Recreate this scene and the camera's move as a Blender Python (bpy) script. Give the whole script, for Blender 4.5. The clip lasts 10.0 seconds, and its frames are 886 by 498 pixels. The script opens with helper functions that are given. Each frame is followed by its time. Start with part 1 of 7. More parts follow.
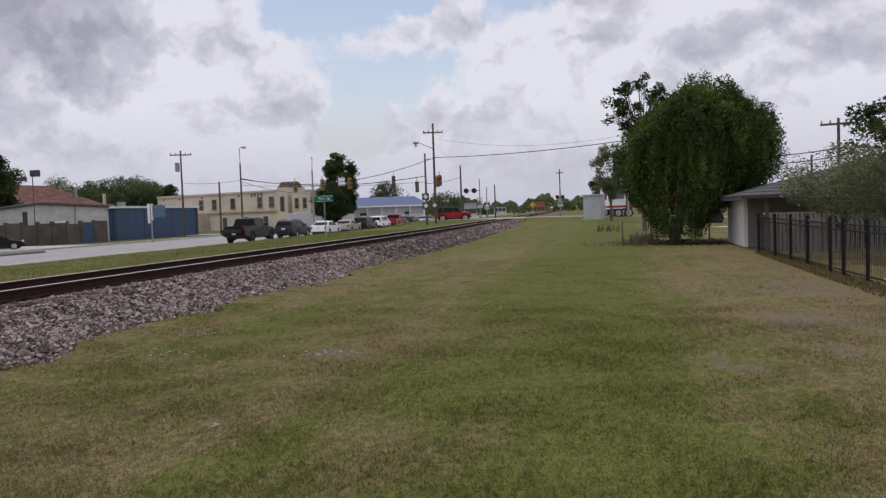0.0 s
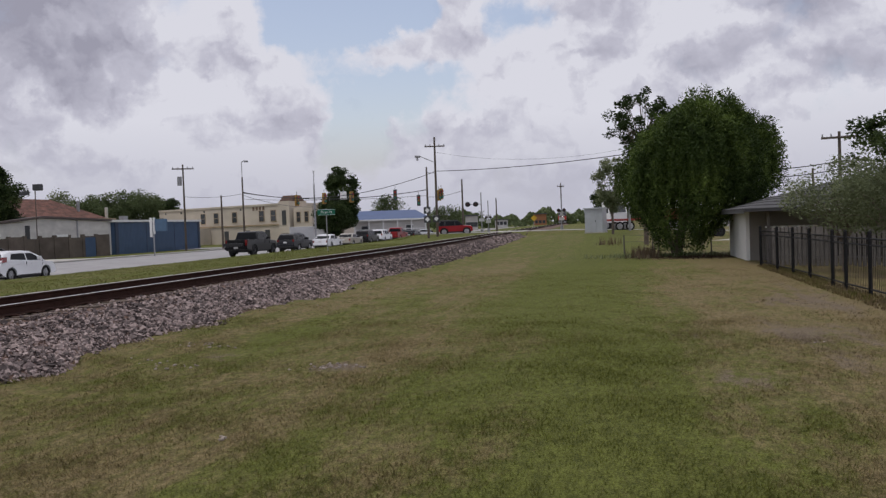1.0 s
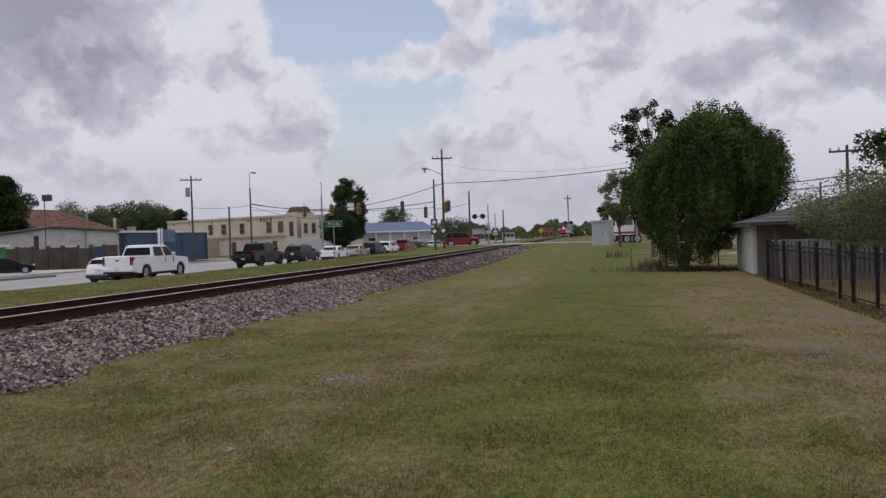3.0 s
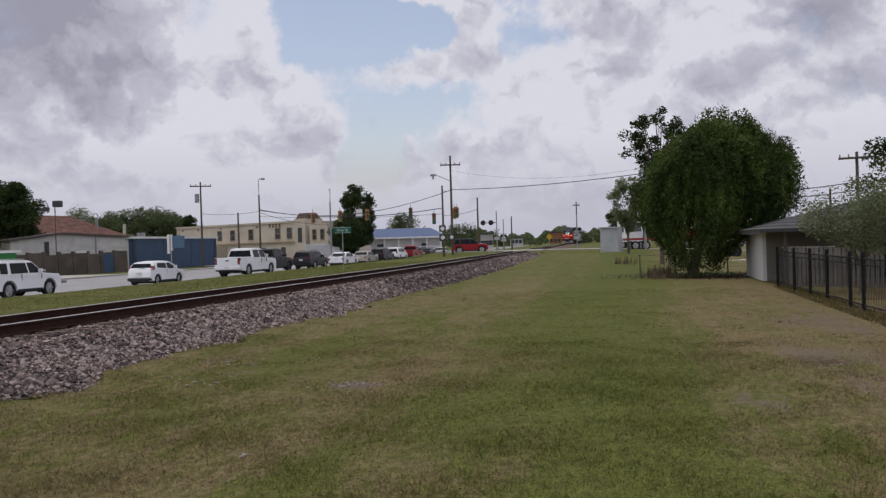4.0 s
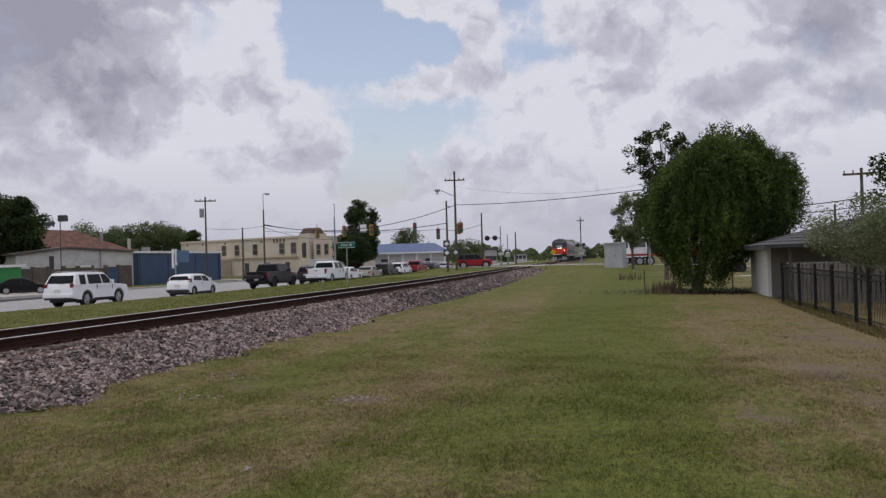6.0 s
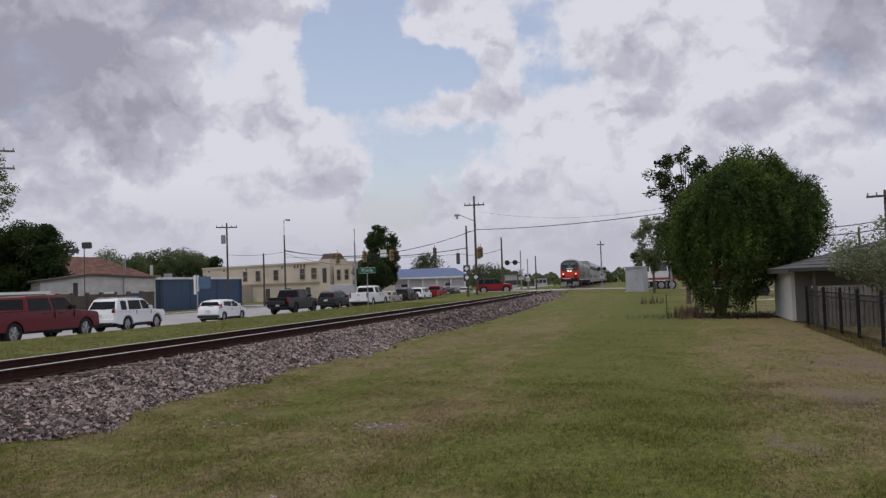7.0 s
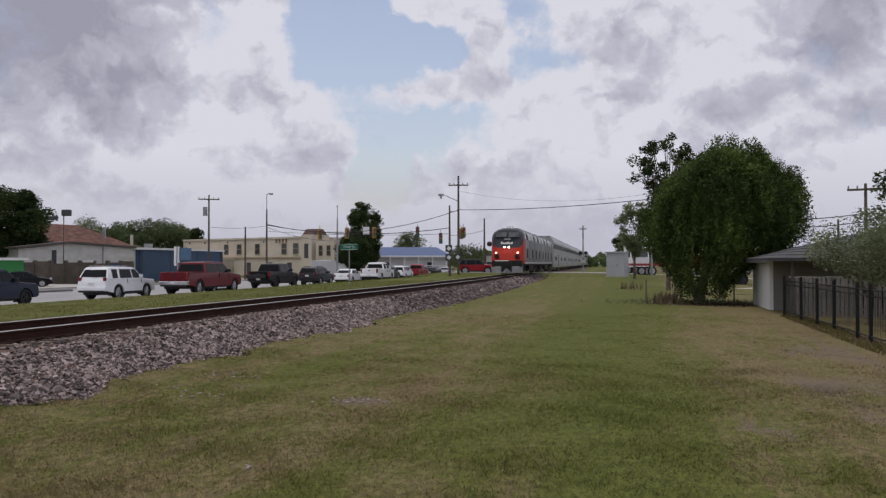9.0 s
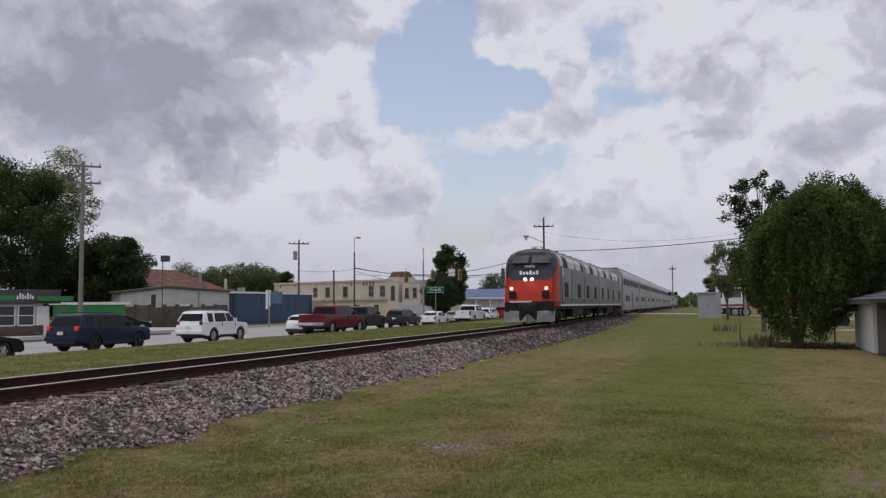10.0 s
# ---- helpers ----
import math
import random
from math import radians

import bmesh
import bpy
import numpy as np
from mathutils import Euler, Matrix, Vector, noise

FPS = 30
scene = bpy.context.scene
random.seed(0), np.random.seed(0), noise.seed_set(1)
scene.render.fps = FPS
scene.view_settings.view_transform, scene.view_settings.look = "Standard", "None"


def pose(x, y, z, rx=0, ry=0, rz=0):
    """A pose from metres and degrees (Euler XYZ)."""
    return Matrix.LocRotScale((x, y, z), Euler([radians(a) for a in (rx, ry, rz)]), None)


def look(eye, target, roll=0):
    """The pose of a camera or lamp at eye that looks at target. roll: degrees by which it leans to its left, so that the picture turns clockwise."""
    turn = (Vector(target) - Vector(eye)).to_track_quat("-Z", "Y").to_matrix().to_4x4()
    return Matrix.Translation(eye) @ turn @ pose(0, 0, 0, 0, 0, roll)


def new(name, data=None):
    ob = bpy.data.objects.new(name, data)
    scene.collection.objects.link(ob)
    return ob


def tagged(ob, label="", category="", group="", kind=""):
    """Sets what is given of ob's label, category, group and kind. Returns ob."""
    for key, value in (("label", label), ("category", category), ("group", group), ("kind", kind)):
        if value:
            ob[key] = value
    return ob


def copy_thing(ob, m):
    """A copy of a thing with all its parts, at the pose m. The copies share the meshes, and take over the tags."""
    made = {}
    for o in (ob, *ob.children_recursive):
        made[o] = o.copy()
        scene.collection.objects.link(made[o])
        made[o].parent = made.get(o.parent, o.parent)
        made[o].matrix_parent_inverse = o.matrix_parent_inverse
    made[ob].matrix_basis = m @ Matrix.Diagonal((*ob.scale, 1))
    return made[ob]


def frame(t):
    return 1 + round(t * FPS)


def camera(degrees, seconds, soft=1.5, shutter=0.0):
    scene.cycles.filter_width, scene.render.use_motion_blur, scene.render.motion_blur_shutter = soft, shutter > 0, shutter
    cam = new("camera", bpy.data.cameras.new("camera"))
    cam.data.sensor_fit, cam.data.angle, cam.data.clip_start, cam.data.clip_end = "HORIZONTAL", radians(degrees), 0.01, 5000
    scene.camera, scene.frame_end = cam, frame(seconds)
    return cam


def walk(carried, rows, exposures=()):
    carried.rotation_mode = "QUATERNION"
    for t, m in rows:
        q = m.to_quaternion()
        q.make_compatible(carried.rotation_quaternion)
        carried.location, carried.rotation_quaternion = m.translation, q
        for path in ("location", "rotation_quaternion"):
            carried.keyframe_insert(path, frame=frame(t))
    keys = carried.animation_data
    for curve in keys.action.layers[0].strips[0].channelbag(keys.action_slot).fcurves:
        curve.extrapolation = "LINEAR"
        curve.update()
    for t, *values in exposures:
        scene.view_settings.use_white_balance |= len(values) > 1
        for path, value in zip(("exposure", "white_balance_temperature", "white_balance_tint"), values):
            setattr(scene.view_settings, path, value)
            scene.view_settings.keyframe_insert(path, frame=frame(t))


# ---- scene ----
# World: y runs along the railway, x to its right, z up; the lawn by the camera is z = 0.
cam = camera(55.26, 10.0, soft=1.35)
PATH = [
    (0, 0.085, 0.233, 1.884, 11.483, -2.554, 2.008),
    (0.5, 0.079, 0.198, 1.887, 11.496, -1.91, 2.113),
    (1, 0.052, 0.169, 1.888, 11.566, -1.639, 2.057),
    (1.5, 0.066, 0.173, 1.863, 11.567, -1.481, 2.074),
    (2, 0.096, 0.145, 1.872, 11.765, -1.416, 2.069),
    (2.5, 0.083, 0.138, 1.89, 11.866, -1.017, 1.918),
    (4, 0.039, 0.05, 1.92, 12.578, -0.387, 1.741),
    (4.5, 0.052, 0.064, 1.913, 12.782, 0.59, 1.636),
    (5, 0.05, 0.067, 1.888, 12.773, 0.58, 1.606),
    (6.5, 0.01, 0.027, 1.916, 13.013, 0.857, 1.622),
    (7, -0.001, 0.01, 1.93, 14.187, 2.367, 1.893),
    (7.5, 0.015, 0.004, 1.922, 13.66, 1.528, 1.356),
    (8, 0.015, 0.029, 1.92, 13.66, 1.497, 1.308),
    (8.5, 0.019, 0.055, 1.904, 12.883, 0.998, 0.339),
    (9, -0.0, -0.0, 1.9, 12.95, 0.969, 0.08),
    (9.5, -0.023, -0.044, 1.926, 13.419, 1.207, -0.199),
    (9.6, -0.02, -0.064, 1.936, 14.0, 1.67, -0.079),
    (9.7, -0.017, -0.083, 1.945, 15.14, 2.32, 0.041),
    (9.8, -0.015, -0.103, 1.955, 16.6, 3.0, 0.162),
    (9.9, -0.012, -0.122, 1.964, 17.77, 3.48, 0.282),
    (10, -0.009, -0.142, 1.974, 18.722, 3.788, 0.402),
]
walk(cam, [(t, pose(x, y, z, 90 + p, r, yaw)) for t, x, y, z, yaw, p, r in PATH],
     exposures=[(0.0, -0.15), (0.6, -0.24), (1.2, -0.30), (10.0, -0.30)])


def bearing(az, dist, z=0.0):
    """A place by its bearing from the railway's direction (degrees to the right) and its distance."""
    a = radians(az)
    return Vector((dist * math.sin(a), dist * math.cos(a), z))


# ---------------------------------------------------------------- light
SUN_EL, SUN_AZ = 72.0, -135.0
sun = new("sun", bpy.data.lights.new("sun", "SUN"))
sun.data.energy, sun.data.angle, sun.data.color = 1.5, radians(10), (1.0, 0.96, 0.9)
sun.matrix_world = look(bearing(SUN_AZ, 80, 80 * math.tan(radians(SUN_EL))), (0, 0, 0))

world = bpy.data.worlds.new("world")
scene.world = world
world.use_nodes = True
wn, wl = world.node_tree.nodes, world.node_tree.links
wn.clear()


def wnode(kind, **props):
    n = wn.new(kind)
    for k, v in props.items():
        if k == "operation":
            n.operation = v
        elif k == "blend":
            n.data_type, n.blend_type = "RGBA", v
    return n


def wmath(op, a, b, c=None):
    n = wnode("ShaderNodeMath", operation=op)
    for i, v in enumerate((a, b) if c is None else (a, b, c)):
        if isinstance(v, (int, float)):
            n.inputs[i].default_value = v
        else:
            wl.new(v, n.inputs[i])
    return n.outputs[0]


tex = wn.new("ShaderNodeTexCoord")
sep = wn.new("ShaderNodeSeparateXYZ")
wl.new(tex.outputs["Generated"], sep.inputs[0])


def wnoise(scale, detail, rough, stretch=1.6, off=(0, 0, 0), warp=0.0):
    m = wn.new("ShaderNodeMapping")
    m.inputs["Scale"].default_value = (1, 1, stretch)
    m.inputs["Location"].default_value = off
    wl.new(tex.outputs["Generated"], m.inputs[0])
    n = wn.new("ShaderNodeTexNoise")
    n.inputs["Scale"].default_value, n.inputs["Detail"].default_value = scale, detail
    n.inputs["Roughness"].default_value, n.inputs["Distortion"].default_value = rough, warp
    wl.new(m.outputs[0], n.inputs["Vector"])
    return n.outputs["Fac"]


def total(values):
    out = values[0]
    for v in values[1:]:
        out = wmath("ADD", out, v)
    return out


# directions stirred a little, so that banks and gaps get ragged rims
stir = wn.new("ShaderNodeTexNoise")
stir.inputs["Scale"].default_value, stir.inputs["Detail"].default_value, stir.inputs["Roughness"].default_value = 9.0, 7, 0.6
wl.new(tex.outputs["Generated"], stir.inputs["Vector"])
shift = wn.new("ShaderNodeVectorMath")
shift.operation = "MULTIPLY_ADD"
wl.new(stir.outputs["Color"], shift.inputs[0])
shift.inputs[1].default_value, shift.inputs[2].default_value = (0.16, 0.16, 0.12), (-0.08, -0.08, -0.06)
stirred = wn.new("ShaderNodeVectorMath")
stirred.operation = "ADD"
wl.new(tex.outputs["Generated"], stirred.inputs[0])
wl.new(shift.outputs[0], stirred.inputs[1])


def cloud_bank(az, el, radius, amount):
    """A soft mass of cloud (or a gap, if negative) about one direction of the sky."""
    d = bearing(az, math.cos(radians(el)), math.sin(radians(el)))
    far = wn.new("ShaderNodeVectorMath")
    far.operation = "DISTANCE"
    wl.new(stirred.outputs[0], far.inputs[0])
    far.inputs[1].default_value = d
    r = wn.new("ShaderNodeMapRange")
    r.interpolation_type = "SMOOTHSTEP"
    r.inputs[1].default_value, r.inputs[2].default_value = radians(radius), 0.0
    r.inputs[3].default_value, r.inputs[4].default_value = 0.0, amount
    wl.new(far.outputs["Value"], r.inputs[0])
    return r.outputs[0]


def heaps(scale, off=(0, 0, 0)):
    """Rounded heads, large and small, like cauliflower."""
    m = wn.new("ShaderNodeMapping")
    m.inputs["Scale"].default_value, m.inputs["Location"].default_value = (1, 1, 1.25), off
    wl.new(stirred.outputs[0], m.inputs[0])
    v = wn.new("ShaderNodeTexVoronoi")
    v.feature = "SMOOTH_F1"
    v.inputs["Scale"].default_value, v.inputs["Detail"].default_value = scale, 3.0
    v.inputs["Roughness"].default_value, v.inputs["Smoothness"].default_value = 0.55, 0.6
    wl.new(m.outputs[0], v.inputs["Vector"])
    return wmath("SUBTRACT", 0.42, v.outputs["Distance"])


GAPS = [(-21.6, 15.0, 4.2, -1.15), (-18.3, 13.6, 4.6, -1.2), (-19.6, 17.8, 4.2, -1.1), (-14.5, 8.9, 4.0, -1.15), (-10.2, 9.0, 3.4, -0.8), (-18.0, 8.0, 3.8, -1.1), (-14.0, 14.0, 3.8, -1.0), (-17.6, 5.6, 3.2, -0.7), (-6.0, 14.4, 3.4, -0.7), (-8.5, 17.2, 4.0, -0.6), (60, 40, 30, -0.6), (150, 30, 35, -0.6)]
BANKS = [(-25, 12.5, 4.5, 0.4), (-22.0, 9.0, 3.6, 0.35), (-17.0, 10.7, 2.0, 0.55), (-14.5, 11.4, 2.6, 0.8), (-11.6, 11.7, 2.6, 0.6), (-8.6, 12.2, 2.4, 0.35), (-14.8, 16.8, 2.4, 0.8), (-10.6, 15.2, 2.6, 0.7), (-14.0, 19.8, 2.8, 0.5), (-26, 18.5, 4.0, 0.4), (-3, 12, 5.0, 0.25)]
SHADES = [(-37, 15.0, 9.5, 0.72), (-32.0, 11.8, 5.5, 0.5), (-41, 11.5, 6.5, 0.4), (-45, 17.0, 10.0, 0.6), (0.8, 13.4, 5.5, 0.36), (10.0, 10.5, 7.0, 0.38), (14, 15.5, 8.0, 0.42), (5.0, 8.0, 4.0, 0.18), (-24.5, 10.2, 2.6, 0.22), (-21.4, 8.0, 2.4, 0.2), (-12.5, 10.9, 2.4, 0.16), (-30, 22, 8, 0.5), (-27.0, 14.6, 4.0, -0.4), (-23.0, 13.6, 2.8, -0.25), (-3.8, 11.8, 2.6, -0.25), (6.0, 12.8, 3.2, -0.3)]
billow = wnoise(7.0, 10, 0.57, 1.5, (0.3, 0.1, 0), 0.1)
puffs = heaps(11.0)
cover = total([wmath("MULTIPLY_ADD", wmath("SUBTRACT", billow, 0.5), 1.05, 0.72), wmath("MULTIPLY", puffs, 0.42)] + [cloud_bank(*b) for b in GAPS + BANKS])
mask = wn.new("ShaderNodeMapRange")
mask.interpolation_type = "SMOOTHSTEP"
mask.inputs[1].default_value, mask.inputs[2].default_value = -0.10, 0.42
mask.inputs[3].default_value, mask.inputs[4].default_value = 0.16, 1.0
wl.new(cover, mask.inputs[0])
# heads lit from above, bellies in shade, thick cloud greyer than its rims
relief = wmath("MULTIPLY", wmath("SUBTRACT", wnoise(7.0, 6, 0.5, 1.5, (0.3, 0.1, 0.05), 0.1), wnoise(7.0, 6, 0.5, 1.5, (0.3, 0.1, 0), 0.1)), 1.5)
heads = wmath("MULTIPLY", wmath("SUBTRACT", heaps(11.0, (0, 0, 0.025)), puffs), 0.9)
drift = wmath("MULTIPLY", wmath("SUBTRACT", wnoise(4.0, 3, 0.45, 2.4, (0.7, 0.4, 0.2), 0.1), 0.42), 0.9)
thick = wmath("MULTIPLY", wmath("SUBTRACT", cover, 0.55), 0.32)
shade = total([relief, heads, drift, thick] + [cloud_bank(*b) for b in SHADES])
ramp = wn.new("ShaderNodeValToRGB")
ramp.color_ramp.elements[0].position, ramp.color_ramp.elements[0].color = 0.0, (0.84, 0.84, 0.93, 1)
ramp.color_ramp.elements[1].position, ramp.color_ramp.elements[1].color = 1.0, (0.40, 0.395, 0.49, 1)
mid = ramp.color_ramp.elements.new(0.36)
mid.color = (0.63, 0.625, 0.735, 1)
wl.new(shade, ramp.inputs[0])
sky = wn.new("ShaderNodeTexSky")
sky.sky_type, sky.sun_disc = "NISHITA", False
sky.sun_elevation, sky.sun_rotation = radians(SUN_EL), radians(SUN_AZ)
sky.dust_density, sky.air_density = 2.5, 1.0
dim = wnode("ShaderNodeMix", blend="MULTIPLY")
dim.inputs[0].default_value = 1.0
wl.new(sky.outputs[0], dim.inputs[6])
dim.inputs[7].default_value = (0.232, 0.204, 0.194, 1)
clouds = wnode("ShaderNodeMix", blend="MIX")
wl.new(mask.outputs[0], clouds.inputs[0])
wl.new(dim.outputs[2], clouds.inputs[6])
wl.new(ramp.outputs[0], clouds.inputs[7])
# low haze on the horizon
haze = wn.new("ShaderNodeMapRange")
haze.inputs[1].default_value, haze.inputs[2].default_value = 0.01, 0.125
haze.inputs[3].default_value, haze.inputs[4].default_value = 0.97, 0.0
wl.new(sep.outputs[2], haze.inputs[0])
hazed = wnode("ShaderNodeMix", blend="MIX")
wl.new(haze.outputs[0], hazed.inputs[0])
wl.new(clouds.outputs[2], hazed.inputs[6])
hazed.inputs[7].default_value = (0.605, 0.605, 0.71, 1)
bg = wn.new("ShaderNodeBackground")
bg.inputs[1].default_value = 1.0
wl.new(hazed.outputs[2], bg.inputs[0])
wl.new(bg.outputs[0], wn.new("ShaderNodeOutputWorld").inputs[0])

# ---------------------------------------------------------------- materials
MATS = {}


def mat(name, color, rough=0.7, metal=0.0, var=0.25, scale=3.0, fine=40.0, bump=0.1, tint=None, glow=0.0, coat=0.0, rand=0.0, spec=0.5):
    """A surface with stains at one scale and grain at another."""
    if name in MATS:
        return MATS[name]
    m = bpy.data.materials.new(name)
    m.use_nodes = True
    nt = m.node_tree
    n, l = nt.nodes, nt.links
    b = n["Principled BSDF"]
    b.inputs["Roughness"].default_value, b.inputs["Metallic"].default_value = rough, metal
    b.inputs["Coat Weight"].default_value, b.inputs["Specular IOR Level"].default_value = coat, spec
    tc = n.new("ShaderNodeTexCoord")
    big, small = n.new("ShaderNodeTexNoise"), n.new("ShaderNodeTexNoise")
    big.inputs["Scale"].default_value, big.inputs["Detail"].default_value = scale, 6
    small.inputs["Scale"].default_value, small.inputs["Detail"].default_value = fine, 4
    for t in (big, small):
        l.new(tc.outputs["Object"], t.inputs["Vector"])
    add = n.new("ShaderNodeMath")
    add.operation = "MULTIPLY_ADD"
    l.new(small.outputs["Fac"], add.inputs[0])
    add.inputs[1].default_value = 0.5
    l.new(big.outputs["Fac"], add.inputs[2])
    fac = add.outputs[0]
    if rand:
        info = n.new("ShaderNodeObjectInfo")
        geo = n.new("ShaderNodeNewGeometry")
        r = n.new("ShaderNodeMath")
        r.operation = "ADD"
        l.new(info.outputs["Random"], r.inputs[0])
        l.new(geo.outputs["Random Per Island"], r.inputs[1])
        a2 = n.new("ShaderNodeMath")
        a2.operation = "MULTIPLY_ADD"
        l.new(r.outputs[0], a2.inputs[0])
        a2.inputs[1].default_value = rand
        l.new(fac, a2.inputs[2])
        shrink = n.new("ShaderNodeMath")
        shrink.operation = "MULTIPLY"
        l.new(a2.outputs[0], shrink.inputs[0])
        shrink.inputs[1].default_value = 0.75 / (0.75 + rand)
        fac = shrink.outputs[0]
    ramp = n.new("ShaderNodeValToRGB")
    c = Vector(color)
    t = Vector(tint) if tint else c * (1 + var)
    lo, hi = c * (1 - var), t
    e = ramp.color_ramp.elements
    e[0].position, e[0].color = 0.45, (*lo, 1)
    e[1].position, e[1].color = 1.05 if not rand else 1.0, (*hi, 1)
    mid = ramp.color_ramp.elements.new(0.75)
    mid.color = (*c, 1)
    l.new(fac, ramp.inputs[0])
    l.new(ramp.outputs[0], b.inputs["Base Color"])
    if bump:
        bp = n.new("ShaderNodeBump")
        bp.inputs["Strength"].default_value, bp.inputs["Distance"].default_value = bump, 0.02
        l.new(fac, bp.inputs["Height"])
        l.new(bp.outputs[0], b.inputs["Normal"])
    if glow:
        b.inputs["Emission Color"].default_value, b.inputs["Emission Strength"].default_value = (*color, 1), glow
    MATS[name] = m
    return m


def leafy(m, share=0.4):
    """Leaves that let some light through."""
    n, l = m.node_tree.nodes, m.node_tree.links
    b = n["Principled BSDF"]
    thin, both = n.new("ShaderNodeBsdfTranslucent"), n.new("ShaderNodeMixShader")
    l.new(b.inputs["Base Color"].links[0].from_socket, thin.inputs[0])
    both.inputs[0].default_value = share
    l.new(b.outputs[0], both.inputs[1])
    l.new(thin.outputs[0], both.inputs[2])
    l.new(both.outputs[0], n["Material Output"].inputs[0])
    return m


def ribbed(name, color, pitch, axis, depth=0.02, rough=0.5, metal=0.0, var=0.15):
    """Sheet metal with ribs along one axis."""
    m = mat(name, color, rough, metal, var, 1.2, 25, 0.0)
    n, l = m.node_tree.nodes, m.node_tree.links
    tc = n.new("ShaderNodeTexCoord")
    w = n.new("ShaderNodeTexWave")
    w.wave_type, w.bands_direction = "BANDS", axis
    w.inputs["Scale"].default_value = 0.314 / pitch
    l.new(tc.outputs["Object"], w.inputs["Vector"])
    bp = n.new("ShaderNodeBump")
    bp.inputs["Strength"].default_value, bp.inputs["Distance"].default_value = 1.0, depth
    l.new(w.outputs["Fac"], bp.inputs["Height"])
    l.new(bp.outputs[0], n["Principled BSDF"].inputs["Normal"])
    return m


# ---------------------------------------------------------------- mesh helpers
def part(name, bm, material, parent=None, label="", smooth=False):
    me = bpy.data.meshes.new(name)
    bm.to_mesh(me)
    bm.free()
    me.materials.append(material)
    if smooth:
        me.shade_smooth()
    else:
        me.shade_flat()
    ob = new(name, me)
    if parent is not None:
        ob.parent = parent
    return tagged(ob, label)


def thing(name, m, label, category, group="", kind=""):
    ob = new(name)
    ob.empty_display_size = 0.2
    ob.matrix_world = m
    return tagged(ob, label, category, group, kind)


def fast_mesh(name, verts, faces, material, parent=None, smooth=False):
    me = bpy.data.meshes.new(name)
    verts, faces = np.asarray(verts, dtype=np.float32), np.asarray(faces, dtype=np.int32)
    k = faces.shape[1]
    me.vertices.add(len(verts))
    me.vertices.foreach_set("co", verts.ravel())
    me.loops.add(faces.size)
    me.loops.foreach_set("vertex_index", faces.ravel())
    me.polygons.add(len(faces))
    me.polygons.foreach_set("loop_start", np.arange(0, faces.size, k, dtype=np.int32))
    me.update(calc_edges=True)
    me.materials.append(material)
    if smooth:
        me.shade_smooth()
    else:
        me.shade_flat()
    ob = new(name, me)
    if parent is not None:
        ob.parent = parent
    return ob


def box(bm, x0, x1, y0, y1, z0, z1, bevel=0.0):
    r = bmesh.ops.create_cube(bm, size=1.0)
    for v in r["verts"]:
        v.co = Vector(((x0 + x1) / 2 + v.co.x * (x1 - x0), (y0 + y1) / 2 + v.co.y * (y1 - y0), (z0 + z1) / 2 + v.co.z * (z1 - z0)))
    if bevel:
        edges = list({e for v in r["verts"] for e in v.link_edges})
        bmesh.ops.bevel(bm, geom=edges, offset=bevel, segments=2, affect="EDGES", profile=0.5)
    return bm


def boxed(x0, x1, y0, y1, z0, z1, bevel=0.0):
    return box(bmesh.new(), x0, x1, y0, y1, z0, z1, bevel)


def tube(bm, a, b, r0, r1=None, seg=10):
    a, b = Vector(a), Vector(b)
    d = b - a
    m = Matrix.Translation((a + b) / 2) @ d.to_track_quat("Z", "Y").to_matrix().to_4x4()
    bmesh.ops.create_cone(bm, cap_ends=True, segments=seg, radius1=r0, radius2=r0 if r1 is None else r1, depth=d.length, matrix=m)
    return bm


def tubed(a, b, r0, r1=None, seg=10):
    return tube(bmesh.new(), a, b, r0, r1, seg)


def disc(bm, c, axis, r, depth, seg=20):
    axis = Vector(axis).normalized()
    return tube(bm, Vector(c) - axis * depth / 2, Vector(c) + axis * depth / 2, r, r, seg)


def prism(poly, half, bevel=0.0, bm=None, low=-9.0):
    """A side outline of (y, z) given width; half(y, z) is its half width there."""
    bm = bm or bmesh.new()
    left = [bm.verts.new((-half(y, z), y, z)) for y, z in poly]
    right = [bm.verts.new((half(y, z), y, z)) for y, z in poly]
    bm.faces.new(left)
    bm.faces.new(list(reversed(right)))
    k = len(poly)
    for i in range(k):
        j = (i + 1) % k
        bm.faces.new((left[j], left[i], right[i], right[j]))
    bmesh.ops.recalc_face_normals(bm, faces=bm.faces)
    if bevel:
        edges = [e for e in bm.edges if len(e.link_faces) == 2 and e.calc_face_angle(0) > 0.9 and abs(e.verts[0].co.x - e.verts[1].co.x) < 0.4 and min(e.verts[0].co.z, e.verts[1].co.z) > low]
        bmesh.ops.bevel(bm, geom=edges, offset=bevel, segments=2, affect="EDGES", profile=0.6)
    return bm


def quad_slab(bm, pts, d):
    """A plate on four corners, d thick along its normal."""
    p = [Vector(q) for q in pts]
    nrm = (p[1] - p[0]).cross(p[3] - p[0]).normalized() * d
    lo, hi = [bm.verts.new(q) for q in p], [bm.verts.new(q + nrm) for q in p]
    bm.faces.new(list(reversed(lo)))
    bm.faces.new(hi)
    for i in range(4):
        j = (i + 1) % 4
        bm.faces.new((lo[i], lo[j], hi[j], hi[i]))
    return bm


def smooth01(v, a, b):
    t = np.clip((np.asarray(v, dtype=float) - a) / (b - a), 0, 1)
    return t * t * (3 - 2 * t)


# ---------------------------------------------------------------- railway line and ground
RAIL_Z = 0.83


